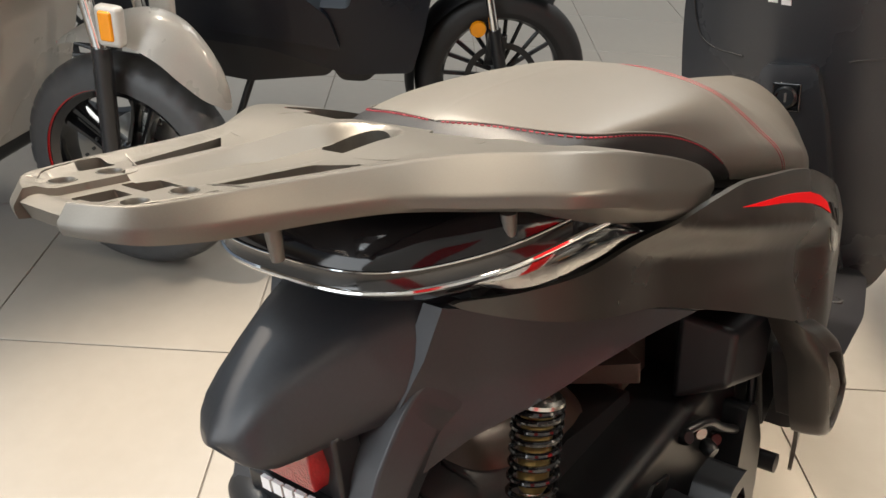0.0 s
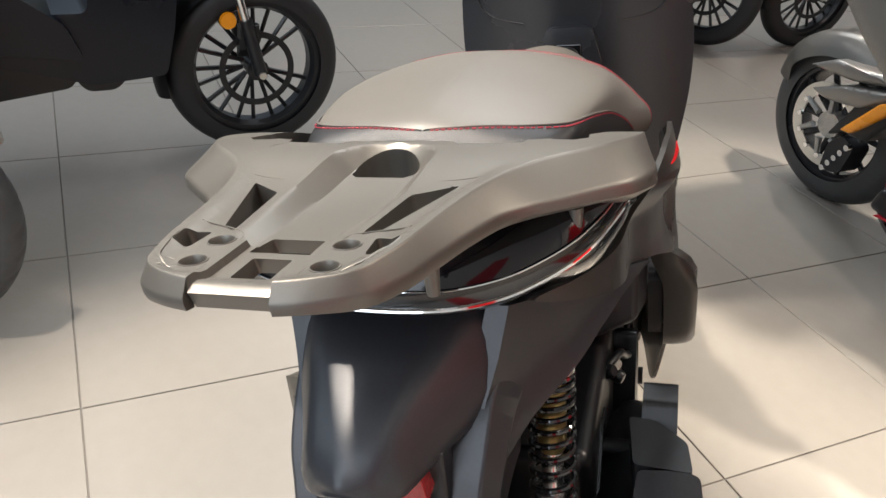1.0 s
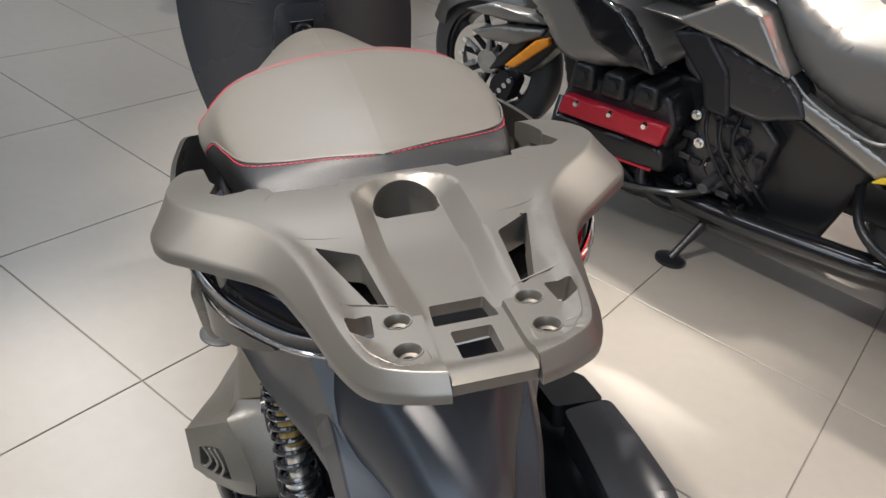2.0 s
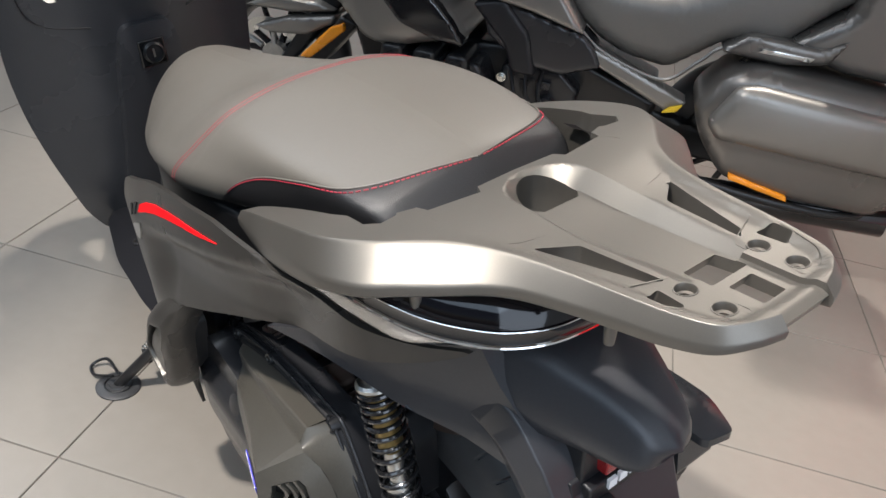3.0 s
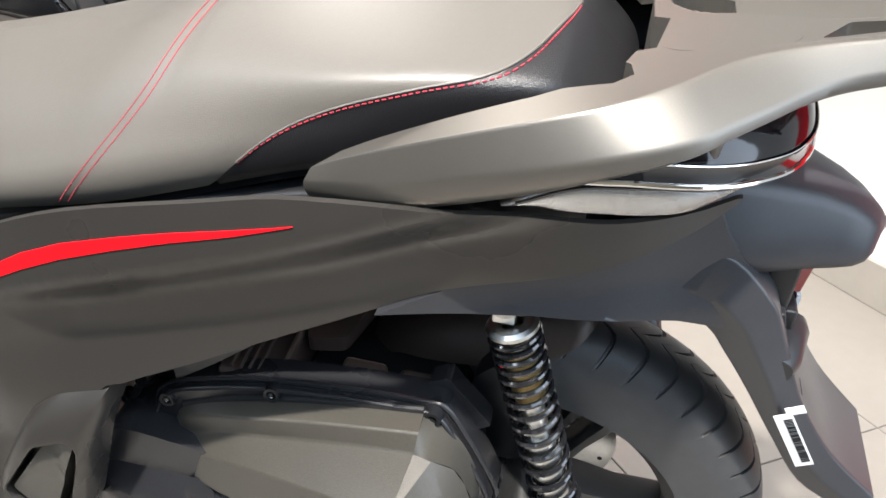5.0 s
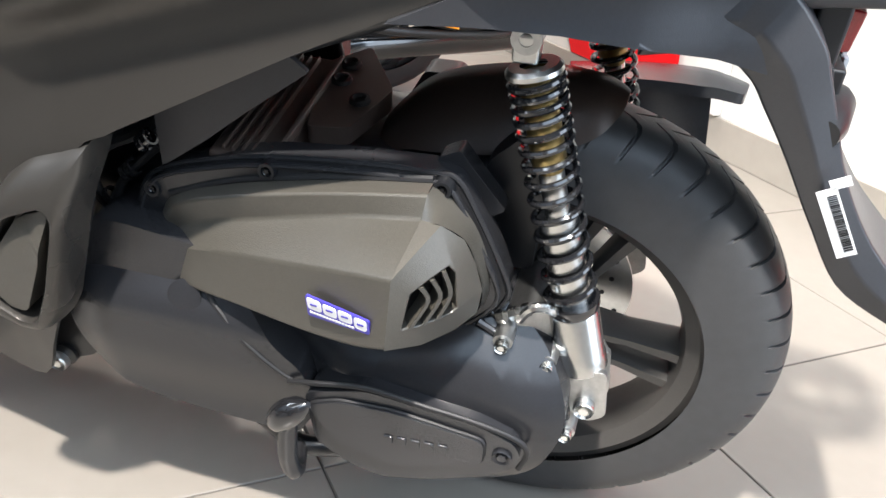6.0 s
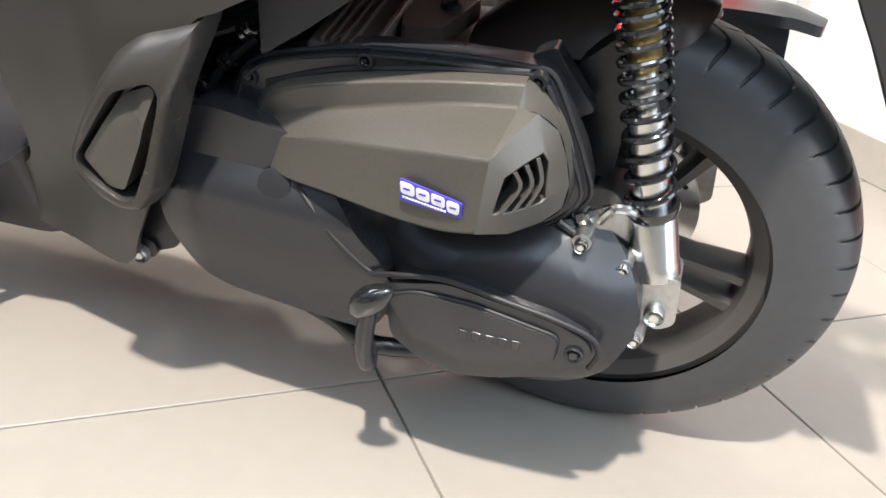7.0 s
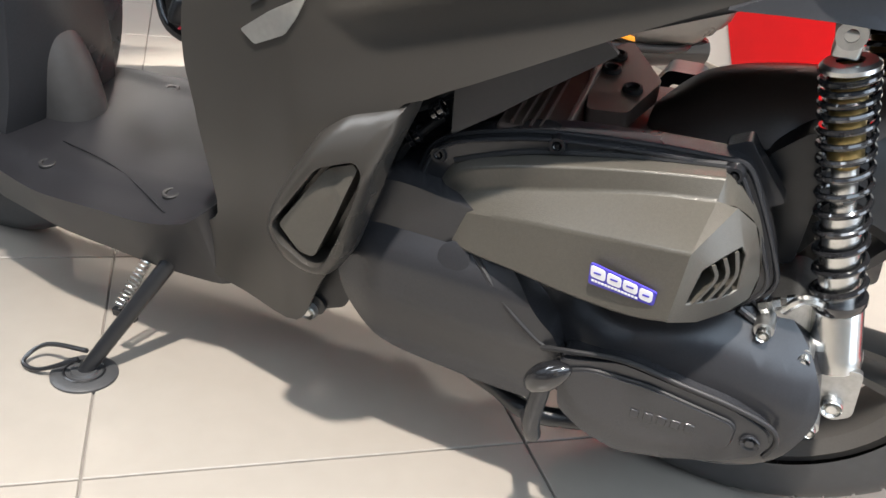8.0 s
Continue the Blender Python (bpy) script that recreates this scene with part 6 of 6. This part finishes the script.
    mk("coolant_hose", lean_left(tube(cr([(-0.54, YC - 0.26, 0.34), (-0.50, YC - 0.33, 0.22), (-0.30, YC - 0.35, 0.165), (-0.08, YC - 0.33, 0.20), (0.02, YC - 0.28, 0.24)], 36), 0.013, 10)), GLOSSBLACK, head)
    panel("clutch_case", [(-0.09, 0.50), (0.10, 0.515), (0.17, 0.46), (0.14, 0.26), (-0.02, 0.20), (-0.10, 0.30)], YC - 0.27, YC - 0.12, CASE, None, "", bevel=0.02)
    rnd = random.Random(11)
    for k in range(26):
        x, z, r = -0.08 + 0.034 * (k % 7) + rnd.uniform(-0.008, 0.008), 0.225 + 0.078 * (k // 7) + rnd.uniform(-0.02, 0.02), rnd.uniform(0.008, 0.017)
        d = rnd.uniform(0.275, 0.30)
        if k % 3:
            mk("engine_bracket", lean_left(box(x - r * 1.6, x + r * 1.4, YC - d, YC - 0.24, z - r * 0.7, z + r * 0.9)), (BLACK, CASE, DARK)[k % 3], None, bevel=0.004)
        else:
            mk("engine_bolt", lean_left(lathe([(0.0001, -d - 0.006), (r * 0.5, -d - 0.006), (r * 0.6, -d + 0.01), (r, -d + 0.01), (r, -0.24), (0.0001, -0.24)], (x, YC, z), (0, 1, 0), 12)), STEEL if k % 2 else CASE, None)
    for k in range(3):
        mk("cable", lean_left(tube(cr([(-0.06 + 0.05 * k, YC - 0.27, 0.50), (-0.03 + 0.04 * k, YC - 0.315, 0.42), (0.03 + 0.05 * k, YC - 0.31, 0.33), (0.10 + 0.05 * k, YC - 0.26, 0.24)], 20), 0.006, 8)), BLACK, None)
    for x, z, r in ((0.07, 0.40, 0.03), (0.02, 0.32, 0.04)):
        mk("engine_fitting", lean_left(lathe([(0.0001, -0.30), (r * 0.7, -0.30), (r, -0.285), (r, -0.25), (0.0001, -0.25)], (x, YC, z), (0, 1, 0), 16)), STEEL if r < 0.02 else CASE, None)
    mk("foot_peg", lean_left(tube([(0.03, YC - 0.25, 0.30), (0.03, YC - 0.40, 0.29)], 0.016, 12)), RUBBER)
    mk("exhaust", lean_left(tube(cr([(-0.35, YC - 0.20, 0.18), (0.0, YC - 0.26, 0.16), (0.45, YC - 0.33, 0.22), (0.62, YC - 0.35, 0.25), (1.15, YC - 0.36, 0.29)], 40), 0.048, 16)), GLOSSBLACK, None, "gloss black exhaust pipe")
    mk("crash_bar", lean_left(tube(cr([(0.40, YC - 0.25, 0.42), (0.46, YC - 0.40, 0.36), (0.60, YC - 0.43, 0.315), (0.95, YC - 0.43, 0.30), (1.12, YC - 0.36, 0.31)], 36), 0.014, 12)), BLACK)
    # seat, strut with a tag, cases
    st = panel("seat", [(-0.03, 0.87), (0.10, 0.71), (0.17, 0.645), (0.28, 0.60), (0.41, 0.585), (0.49, 0.66), (0.55, 0.715), (0.69, 0.712), (0.82, 0.86), (0.95, 0.90), (0.95, 1.03), (0.62, 1.03), (0.53, 0.89), (0.40, 0.815), (0.22, 0.80), (0.10, 0.86)],
               YC - 0.26, YC + 0.26, TOUR_SEAT, None, "dark grey vinyl bucket seat", bevel=0.06, bulge=0.05, r=0.03)
    mk("seat_piping", lean_left(tube(cr([(0.10, YC - 0.305, 0.70), (0.18, YC - 0.315, 0.632), (0.29, YC - 0.32, 0.590), (0.41, YC - 0.32, 0.575), (0.49, YC - 0.315, 0.65), (0.55, YC - 0.31, 0.705), (0.70, YC - 0.30, 0.705)], 50), 0.006, 6)), TOUR_GREY, st)
    panel("seat_rail", [(0.17, 0.630), (0.20, 0.575), (0.45, 0.475), (0.49, 0.520)], YC - 0.335, YC - 0.25, TOUR_GREY, None, "", r=0.008, bevel=0.006)
    tag = panel("price_tag", [(0.425, 0.478), (0.445, 0.500), (0.480, 0.515), (0.465, 0.490)], YC - 0.352, YC - 0.338, YELLOW, None, "small yellow tag", r=0.004, bevel=0.001)
    panel("speaker_pod", [(0.53, 0.700), (0.60, 0.765), (0.80, 0.760), (0.86, 0.80), (0.82, 0.72), (0.70, 0.695)], YC - 0.36, YC - 0.2, TOUR_BRONZE, None, "", bevel=0.015)
    panel("pod_strip", [(0.63, 0.722), (0.64, 0.735), (0.78, 0.735), (0.77, 0.722)], YC - 0.366, YC - 0.34, STEEL, None, "", bevel=0.002, r=0.003)
    case = panel("side_case", [(0.50, 0.545), (0.575, 0.665), (0.66, 0.690), (1.03, 0.675), (1.10, 0.62), (1.195, 0.49), (1.185, 0.40), (1.08, 0.315), (0.86, 0.305), (0.64, 0.34), (0.545, 0.45)], YC - 0.44, YC - 0.17, TOUR_BRONZE, None,
                 "large dark grey side case", bevel=0.045, r=0.04, bulge=0.015)
    panel("case_shell", [(0.545, 0.52), (0.60, 0.640), (0.66, 0.652), (1.04, 0.635), (1.165, 0.478), (1.10, 0.462), (0.68, 0.470), (0.585, 0.470)], YC - 0.475, YC - 0.40, TOUR_GREY, case, "silver grey case shell", bevel=0.03, r=0.02, bulge=0.02)
    panel("case_reflector", [(0.655, 0.372), (0.66, 0.352), (0.84, 0.322), (0.835, 0.338)], YC - 0.456, YC - 0.42, AMBER, case, "amber reflector strip", bevel=0.003, r=0.004)
    panel("tail_lamp", [(1.030, 0.690), (1.060, 0.690), (1.215, 0.485), (1.195, 0.475)], YC - 0.425, YC - 0.20, REDPLASTIC, case, "red tail lamp along the case end", bevel=0.008, r=0.006)
    trunk = panel("trunk", [(0.70, 0.745), (0.88, 0.70), (1.05, 0.695), (1.12, 0.80), (1.10, 1.08), (0.86, 1.10), (0.84, 0.86)], YC - 0.34, YC + 0.34, TOUR_BRONZE, None, "dark rear trunk", bevel=0.03)
    panel("trunk_lamp", [(1.045, 0.700), (1.09, 0.745), (1.145, 0.715), (1.08, 0.665)], YC - 0.36, YC + 0.36, REDPLASTIC, trunk, "red trunk lamp", bevel=0.012)
    panel("swing_arm", [(0.15, 0.40), (0.30, 0.43), (0.80, 0.35), (0.80, 0.27), (0.20, 0.28)], YC - 0.14, YC + 0.14, BLACK, None)
    puck = Vector((0.0, 1.49, 0.008))
    ss = mk("side_stand", tube([(0.06, YC - 0.24, 0.20), (0.0, 1.49, 0.012)], 0.013, 12), BLACK, None, "black side stand")
    mk("foot_pad", lathe([(0.0001, 0.008), (0.03, 0.008), (0.048, 0.003), (0.048, -0.006), (0.0001, -0.006)], puck, (0, 0, 1), 28), BLACK, ss)


def wire_wheel(mk, c, r, half, axis, disc_side):
    ax = Vector(axis)
    prof = [(r * 0.76 + r * 0.24 * max(math.sin(math.pi * j / 14), 0) ** 0.6, -half * math.cos(math.pi * j / 14)) for j in range(15)]
    mk("tyre", lathe(prof, c, ax, 72), DARKRUBBER)
    rim = mk("rim", lathe([(r * 0.77, -half * 0.75), (r * 0.70, -half * 0.75), (r * 0.66, -half * 0.4), (r * 0.66, half * 0.4), (r * 0.70, half * 0.75), (r * 0.77, half * 0.75)], c, ax, 60), BLACK, sharp=30)
    mk("hub", lathe([(0.0001, -0.06), (0.03, -0.06), (0.035, 0.06), (0.0001, 0.06)], c, ax, 24), BLACK, rim)
    u = ax.orthogonal().normalized()
    w = ax.cross(u)
    for i in range(9):
        for sg in (-0.09, 0.09):
            t, q = 2 * math.pi * i / 10, 2 * math.pi * i / 10 + sg * 1.6
            mk("spoke", tube([c + (u * math.cos(t) + w * math.sin(t)) * 0.035, c + (u * math.cos(q) + w * math.sin(q)) * r * 0.70], 0.0075, 6), BLACK, rim)
    d = mk("brake_disc", lathe([(r * 0.36, 0.046 * disc_side), (r * 0.43, 0.046 * disc_side), (r * 0.43, 0.050 * disc_side), (r * 0.36, 0.050 * disc_side), (r * 0.36, 0.046 * disc_side)], c, ax, 48), BLACK)
    return rim


def commuter(name, label, m, paint=NAVY):
    """A dark motorcycle that points along its own +y; the wheel stands on the origin."""
    th = thing(name, label, "motorcycle", "dark motorcycles in the showroom")
    mk = maker(th)
    c = Vector((0, 0, 0.285))
    wire_wheel(mk, c, 0.285, 0.052, (1, 0, 0), 1)
    for s in (1, -1):
        leg = mk("fork_leg", tube([(s * 0.088, 0.0, 0.285), (s * 0.088, -0.045, 0.46)], 0.021, 14), BLACK)
        mk("fork_tube", tube([(s * 0.088, -0.040, 0.44), (s * 0.088, -0.15, 0.86)], 0.0155, 14), CHROME, leg, "bright fork tube")
        mk("axle_nut", lathe([(0.0001, 0), (0.012, 0), (0.012, 0.012), (0.0001, 0.012)], (s * 0.105, 0, 0.285), (s, 0, 0), 8), STEEL, leg)
        mk("reflector", lathe([(0.0001, 0.010), (0.024, 0.010), (0.027, 0.0), (0.0001, 0.0)], (s * 0.075, -0.095, 0.455), (s, 0, 0), 24), AMBER, leg, "round amber reflector")
    mk("brake_caliper", side(rounded([(0.03, 0.32), (0.075, 0.36), (0.085, 0.44), (0.05, 0.44)], 0.01), -0.06, 0.0), BLACK, bevel=0.006)
    rows = []
    for i in range(25):
        t = radians(62 + 132 * i / 24)
        rows.append([c + Vector((q * 0.066, math.cos(t) * (0.318 - 0.03 * abs(q) ** 3), math.sin(t) * (0.318 - 0.03 * abs(q) ** 3))) for q in (j / 6 - 1 for j in range(13))])
    bm = grid(rows)
    bmesh.ops.solidify(bm, geom=bm.faces[:], thickness=0.004)
    mk("front_mudguard", bm, BLACK)

    def across(nm, outline, x0, x1, mat, bevel=0.02, label=""):
        return mk(nm, relief(rounded(outline, 0.02), [], lambda a, b: (x1, a, b), lambda a, b: (x0, a, b), 0.06), mat, None, label, bevel=bevel, seg=3)

    across("body", [(-0.20, 0.98), (-0.27, 0.46), (-0.30, 0.33), (-0.50, 0.315), (-0.74, 0.385), (-0.98, 0.41), (-1.28, 0.47), (-1.32, 0.80), (-0.95, 0.84), (-0.62, 0.52), (-0.50, 0.52), (-0.40, 1.02)], -0.16, 0.16, paint, 0.03, "dark painted body")
    across("side_panel", [(-0.52, 0.40), (-0.56, 0.50), (-0.80, 0.68), (-1.20, 0.72), (-1.20, 0.52), (-0.92, 0.45)], -0.19, 0.19, paint, 0.02)
    across("engine", [(-0.52, 0.36), (-0.56, 0.30), (-0.80, 0.27), (-1.0, 0.30), (-0.98, 0.42), (-0.70, 0.44)], -0.11, 0.13, BLACK, 0.02)
    across("foot_bracket", [(-0.40, 0.325), (-0.44, 0.285), (-0.52, 0.285), (-0.55, 0.325)], -0.13, 0.13, BLACK, 0.006)
    across("seat", [(-0.62, 0.78), (-0.80, 0.86), (-1.36, 0.90), (-1.38, 0.82), (-0.95, 0.80)], -0.13, 0.13, BLACK, 0.03)
    rc = Vector((0, -1.27, 0.285))
    wire_wheel(mk, rc, 0.285, 0.056, (1, 0, 0), -1)
    mk("swing_arm", tube([(0.10, -0.85, 0.33), (0.10, -1.27, 0.285)], 0.022, 10), BLACK)
    mk("centre_stand", tube(cr([(0.09, -0.80, 0.28), (0.12, -0.86, 0.10), (0.14, -0.88, 0.012)], 12), 0.012, 10), BLACK)
    mk("handlebar", tube(cr([(-0.34, -0.36, 1.02), (-0.12, -0.22, 1.02), (0.12, -0.22, 1.02), (0.34, -0.36, 1.02)], 24), 0.013, 10), BLACK)
    th.matrix_world = m
    return th


def pale_scooter():
    """A pearl-white scooter; its own +x is forward."""
    th = thing("pale_scooter", "pearl white scooter with a red pinstripe on its black wheel", "scooter")
    mk = maker(th)
    c = Vector((0, 0, 0.278))
    prof = [(0.205 + 0.073 * max(math.sin(math.pi * j / 16), 0) ** 0.6, -0.055 * math.cos(math.pi * j / 16)) for j in range(17)]
    rows = []
    for i in range(180):
        t = 2 * math.pi * i / 180
        row = []
        for r, y in prof:
            ph = (t / (2 * math.pi) * 30 + 0.5 * abs(y) / 0.055) % 1
            row.append(c + Vector((math.cos(t), 0, math.sin(t))) * (r - (0.004 if 0.15 < abs(y) / 0.055 < 0.85 and ph < 0.12 else 0)) + Vector((0, y, 0)))
        rows.append(row)
    rows.append(rows[0])
    bm = grid(rows)
    bmesh.ops.remove_doubles(bm, verts=bm.verts[:], dist=1e-6)
    mk("front_tyre", bm, RUBBER, sharp=50)
    rim = wheel_rim("front_rim", th, c, 0.206, 0.042, 5, GLOSSBLACK, twin=True)
    for s in (1, -1):
        part("pinstripe", lathe([(0.203, s * 0.0482), (0.208, s * 0.0495), (0.211, s * 0.0480)], c, (0, 1, 0), 90), REDPLASTIC, rim, "red pinstripe")
    d = mk("brake_disc", lathe([(0.05, 0.057), (0.11, 0.057), (0.11, 0.062), (0.05, 0.062), (0.05, 0.057)], c, (0, 1, 0), 48), STEEL)
    for i in range(20):
        t = 2 * math.pi * i / 20
        part("drill_hole", lathe([(0.0001, -0.0005), (0.004, -0.0005), (0.004, 0.006), (0.0001, 0.006)], c + Vector((math.cos(t) * (0.085 + 0.01 * (i % 2)), -0.0625, math.sin(t) * (0.085 + 0.01 * (i % 2)))), (0, 1, 0), 8), INK, d)
    for s in (1, -1):
        leg = mk("fork_leg", tube([(0.0, s * 0.090, 0.278), (0.015, s * 0.090, 0.60)], 0.022, 16), CASE, None, "dark grey fork leg")
        mk("fork_tube", tube([(0.014, s * 0.090, 0.58), (-0.030, s * 0.090, 0.85)], 0.016, 14), CHROME, leg)
        sig = mk("turn_signal", box(0.025, 0.085, s * 0.086, s * 0.118, 0.610, 0.70), PEARL, None, "", bevel=0.012)
        mk("signal_lens", box(0.038, 0.070, s * 0.10, s * 0.124, 0.625, 0.69), AMBER, sig, "amber lens", bevel=0.006)
    ridge = cr([(-0.165, 0, 0.560), (-0.100, 0, 0.605), (-0.020, 0, 0.645), (0.080, 0, 0.672), (0.150, 0, 0.660), (0.200, 0, 0.622), (0.240, 0, 0.570), (0.262, 0, 0.520), (0.270, 0, 0.470)], 33)
    rows = []
    for i, q in enumerate(ridge):
        w = ip(i, [(0, 0.006), (4, 0.040), (10, 0.070), (18, 0.066), (23, 0.048), (28, 0.026), (32, 0.006)])
        fall = ip(i, [(0, 0.004), (5, 0.035), (12, 0.072), (19, 0.088), (24, 0.075), (29, 0.035), (32, 0.004)])
        rows.append([q + Vector((-0.25 * fall * abs(u) ** 2, u * w, -fall * abs(u) ** 2.2)) for u in (j / 7 - 1 for j in range(15))])
    bm = grid(rows)
    bmesh.ops.solidify(bm, geom=bm.faces[:], thickness=0.004)
    mk("front_mudguard", bm, PEARL, None, "pearl white pointed mudguard")

    def slab(nm, outline, half, mat, bevel=0.03):
        return mk(nm, side(rounded(outline, 0.03), -half, half, cut=0.08), mat, bevel=bevel, seg=3)

    slab("front_fairing", [(-0.06, 0.72), (-0.02, 0.82), (-0.10, 1.05), (-0.26, 1.05), (-0.30, 0.70), (-0.16, 0.70)], 0.17, PEARL, 0.05)
    slab("leg_shield", [(-0.24, 1.02), (-0.30, 0.98), (-0.42, 0.34), (-0.40, 0.24), (-0.36, 0.26), (-0.26, 0.60)], 0.23, PEARL, 0.02)
    slab("footboard", [(-0.36, 0.32), (-0.78, 0.32), (-0.78, 0.22), (-0.36, 0.22)], 0.22, BLACK, 0.02)
    slab("rear_body", [(-0.74, 0.24), (-0.76, 0.66), (-1.40, 0.80), (-1.55, 0.70), (-1.20, 0.52), (-0.95, 0.30)], 0.20, PEARL, 0.04)
    slab("seat", [(-0.72, 0.68), (-0.78, 0.78), (-1.40, 0.88), (-1.45, 0.80), (-0.90, 0.70)], 0.16, BLACK, 0.03)
    rc = Vector((-1.30, 0, 0.278))
    mk("rear_tyre", lathe(prof, rc, (0, 1, 0), 72), RUBBER)
    wheel_rim("rear_rim", th, rc, 0.206, 0.042, 5, GLOSSBLACK)
    slab("engine", [(-0.90, 0.22), (-0.90, 0.40), (-1.30, 0.36), (-1.34, 0.24), (-1.10, 0.16)], 0.13, BLACK, 0.03)
    mk("centre_stand", tube(cr([(-0.95, 0.10, 0.22), (-1.0, 0.14, 0.10), (-1.02, 0.15, 0.012)], 12), 0.012, 10), BLACK)
    mk("handlebar", tube(cr([(-0.34, -0.34, 1.03), (-0.22, -0.12, 1.06), (-0.22, 0.12, 1.06), (-0.34, 0.34, 1.03)], 24), 0.014, 10), BLACK)
    th.matrix_world = pose(-0.975, -0.93, 0, 0, 0, 76)


touring_motorcycle()
bike = commuter("dark_motorcycle", "blue-black motorcycle with a wire-look front wheel and amber reflector", pose(-1.78, 0.02, 0, 0, 0, 4))
for bx, by, turn in ((-2.55, 2.55, -62), (-2.45, 3.15, -5)):
    copy_thing(bike, pose(bx, by, 0, 0, 0, turn))
pale_scooter()

# ---- floor tiles ----
def floor_tiles():
    floor = bpy.data.objects["floor"]
    bm = bmesh.new()
    h, b = 0.2983, 0.0012
    lo = [bm.verts.new((x * h, y * h, -0.008)) for x, y in ((-1, -1), (1, -1), (1, 1), (-1, 1))]
    mid = [bm.verts.new((x * h, y * h, -b)) for x, y in ((-1, -1), (1, -1), (1, 1), (-1, 1))]
    top = [bm.verts.new((x * (h - b), y * (h - b), 0)) for x, y in ((-1, -1), (1, -1), (1, 1), (-1, 1))]
    for a, c in ((lo, mid), (mid, top)):
        for i in range(4):
            bm.faces.new((a[i], a[(i + 1) % 4], c[(i + 1) % 4], c[i]))
    bm.faces.new(top)
    me = bpy.data.meshes.new("tile")
    bm.to_mesh(me)
    bm.free()
    me.materials.append(TILE)
    for i in range(-9, 3):
        for j in range(-6, 8):
            x, y = 0.6 * i + 0.3, 0.6 * j + 0.3
            if x + 0.3 > WALL_X + 0.2:
                continue
            ob = new("tile", me)
            ob.location = (x, y, 0)
            ob.parent = floor


floor_tiles()
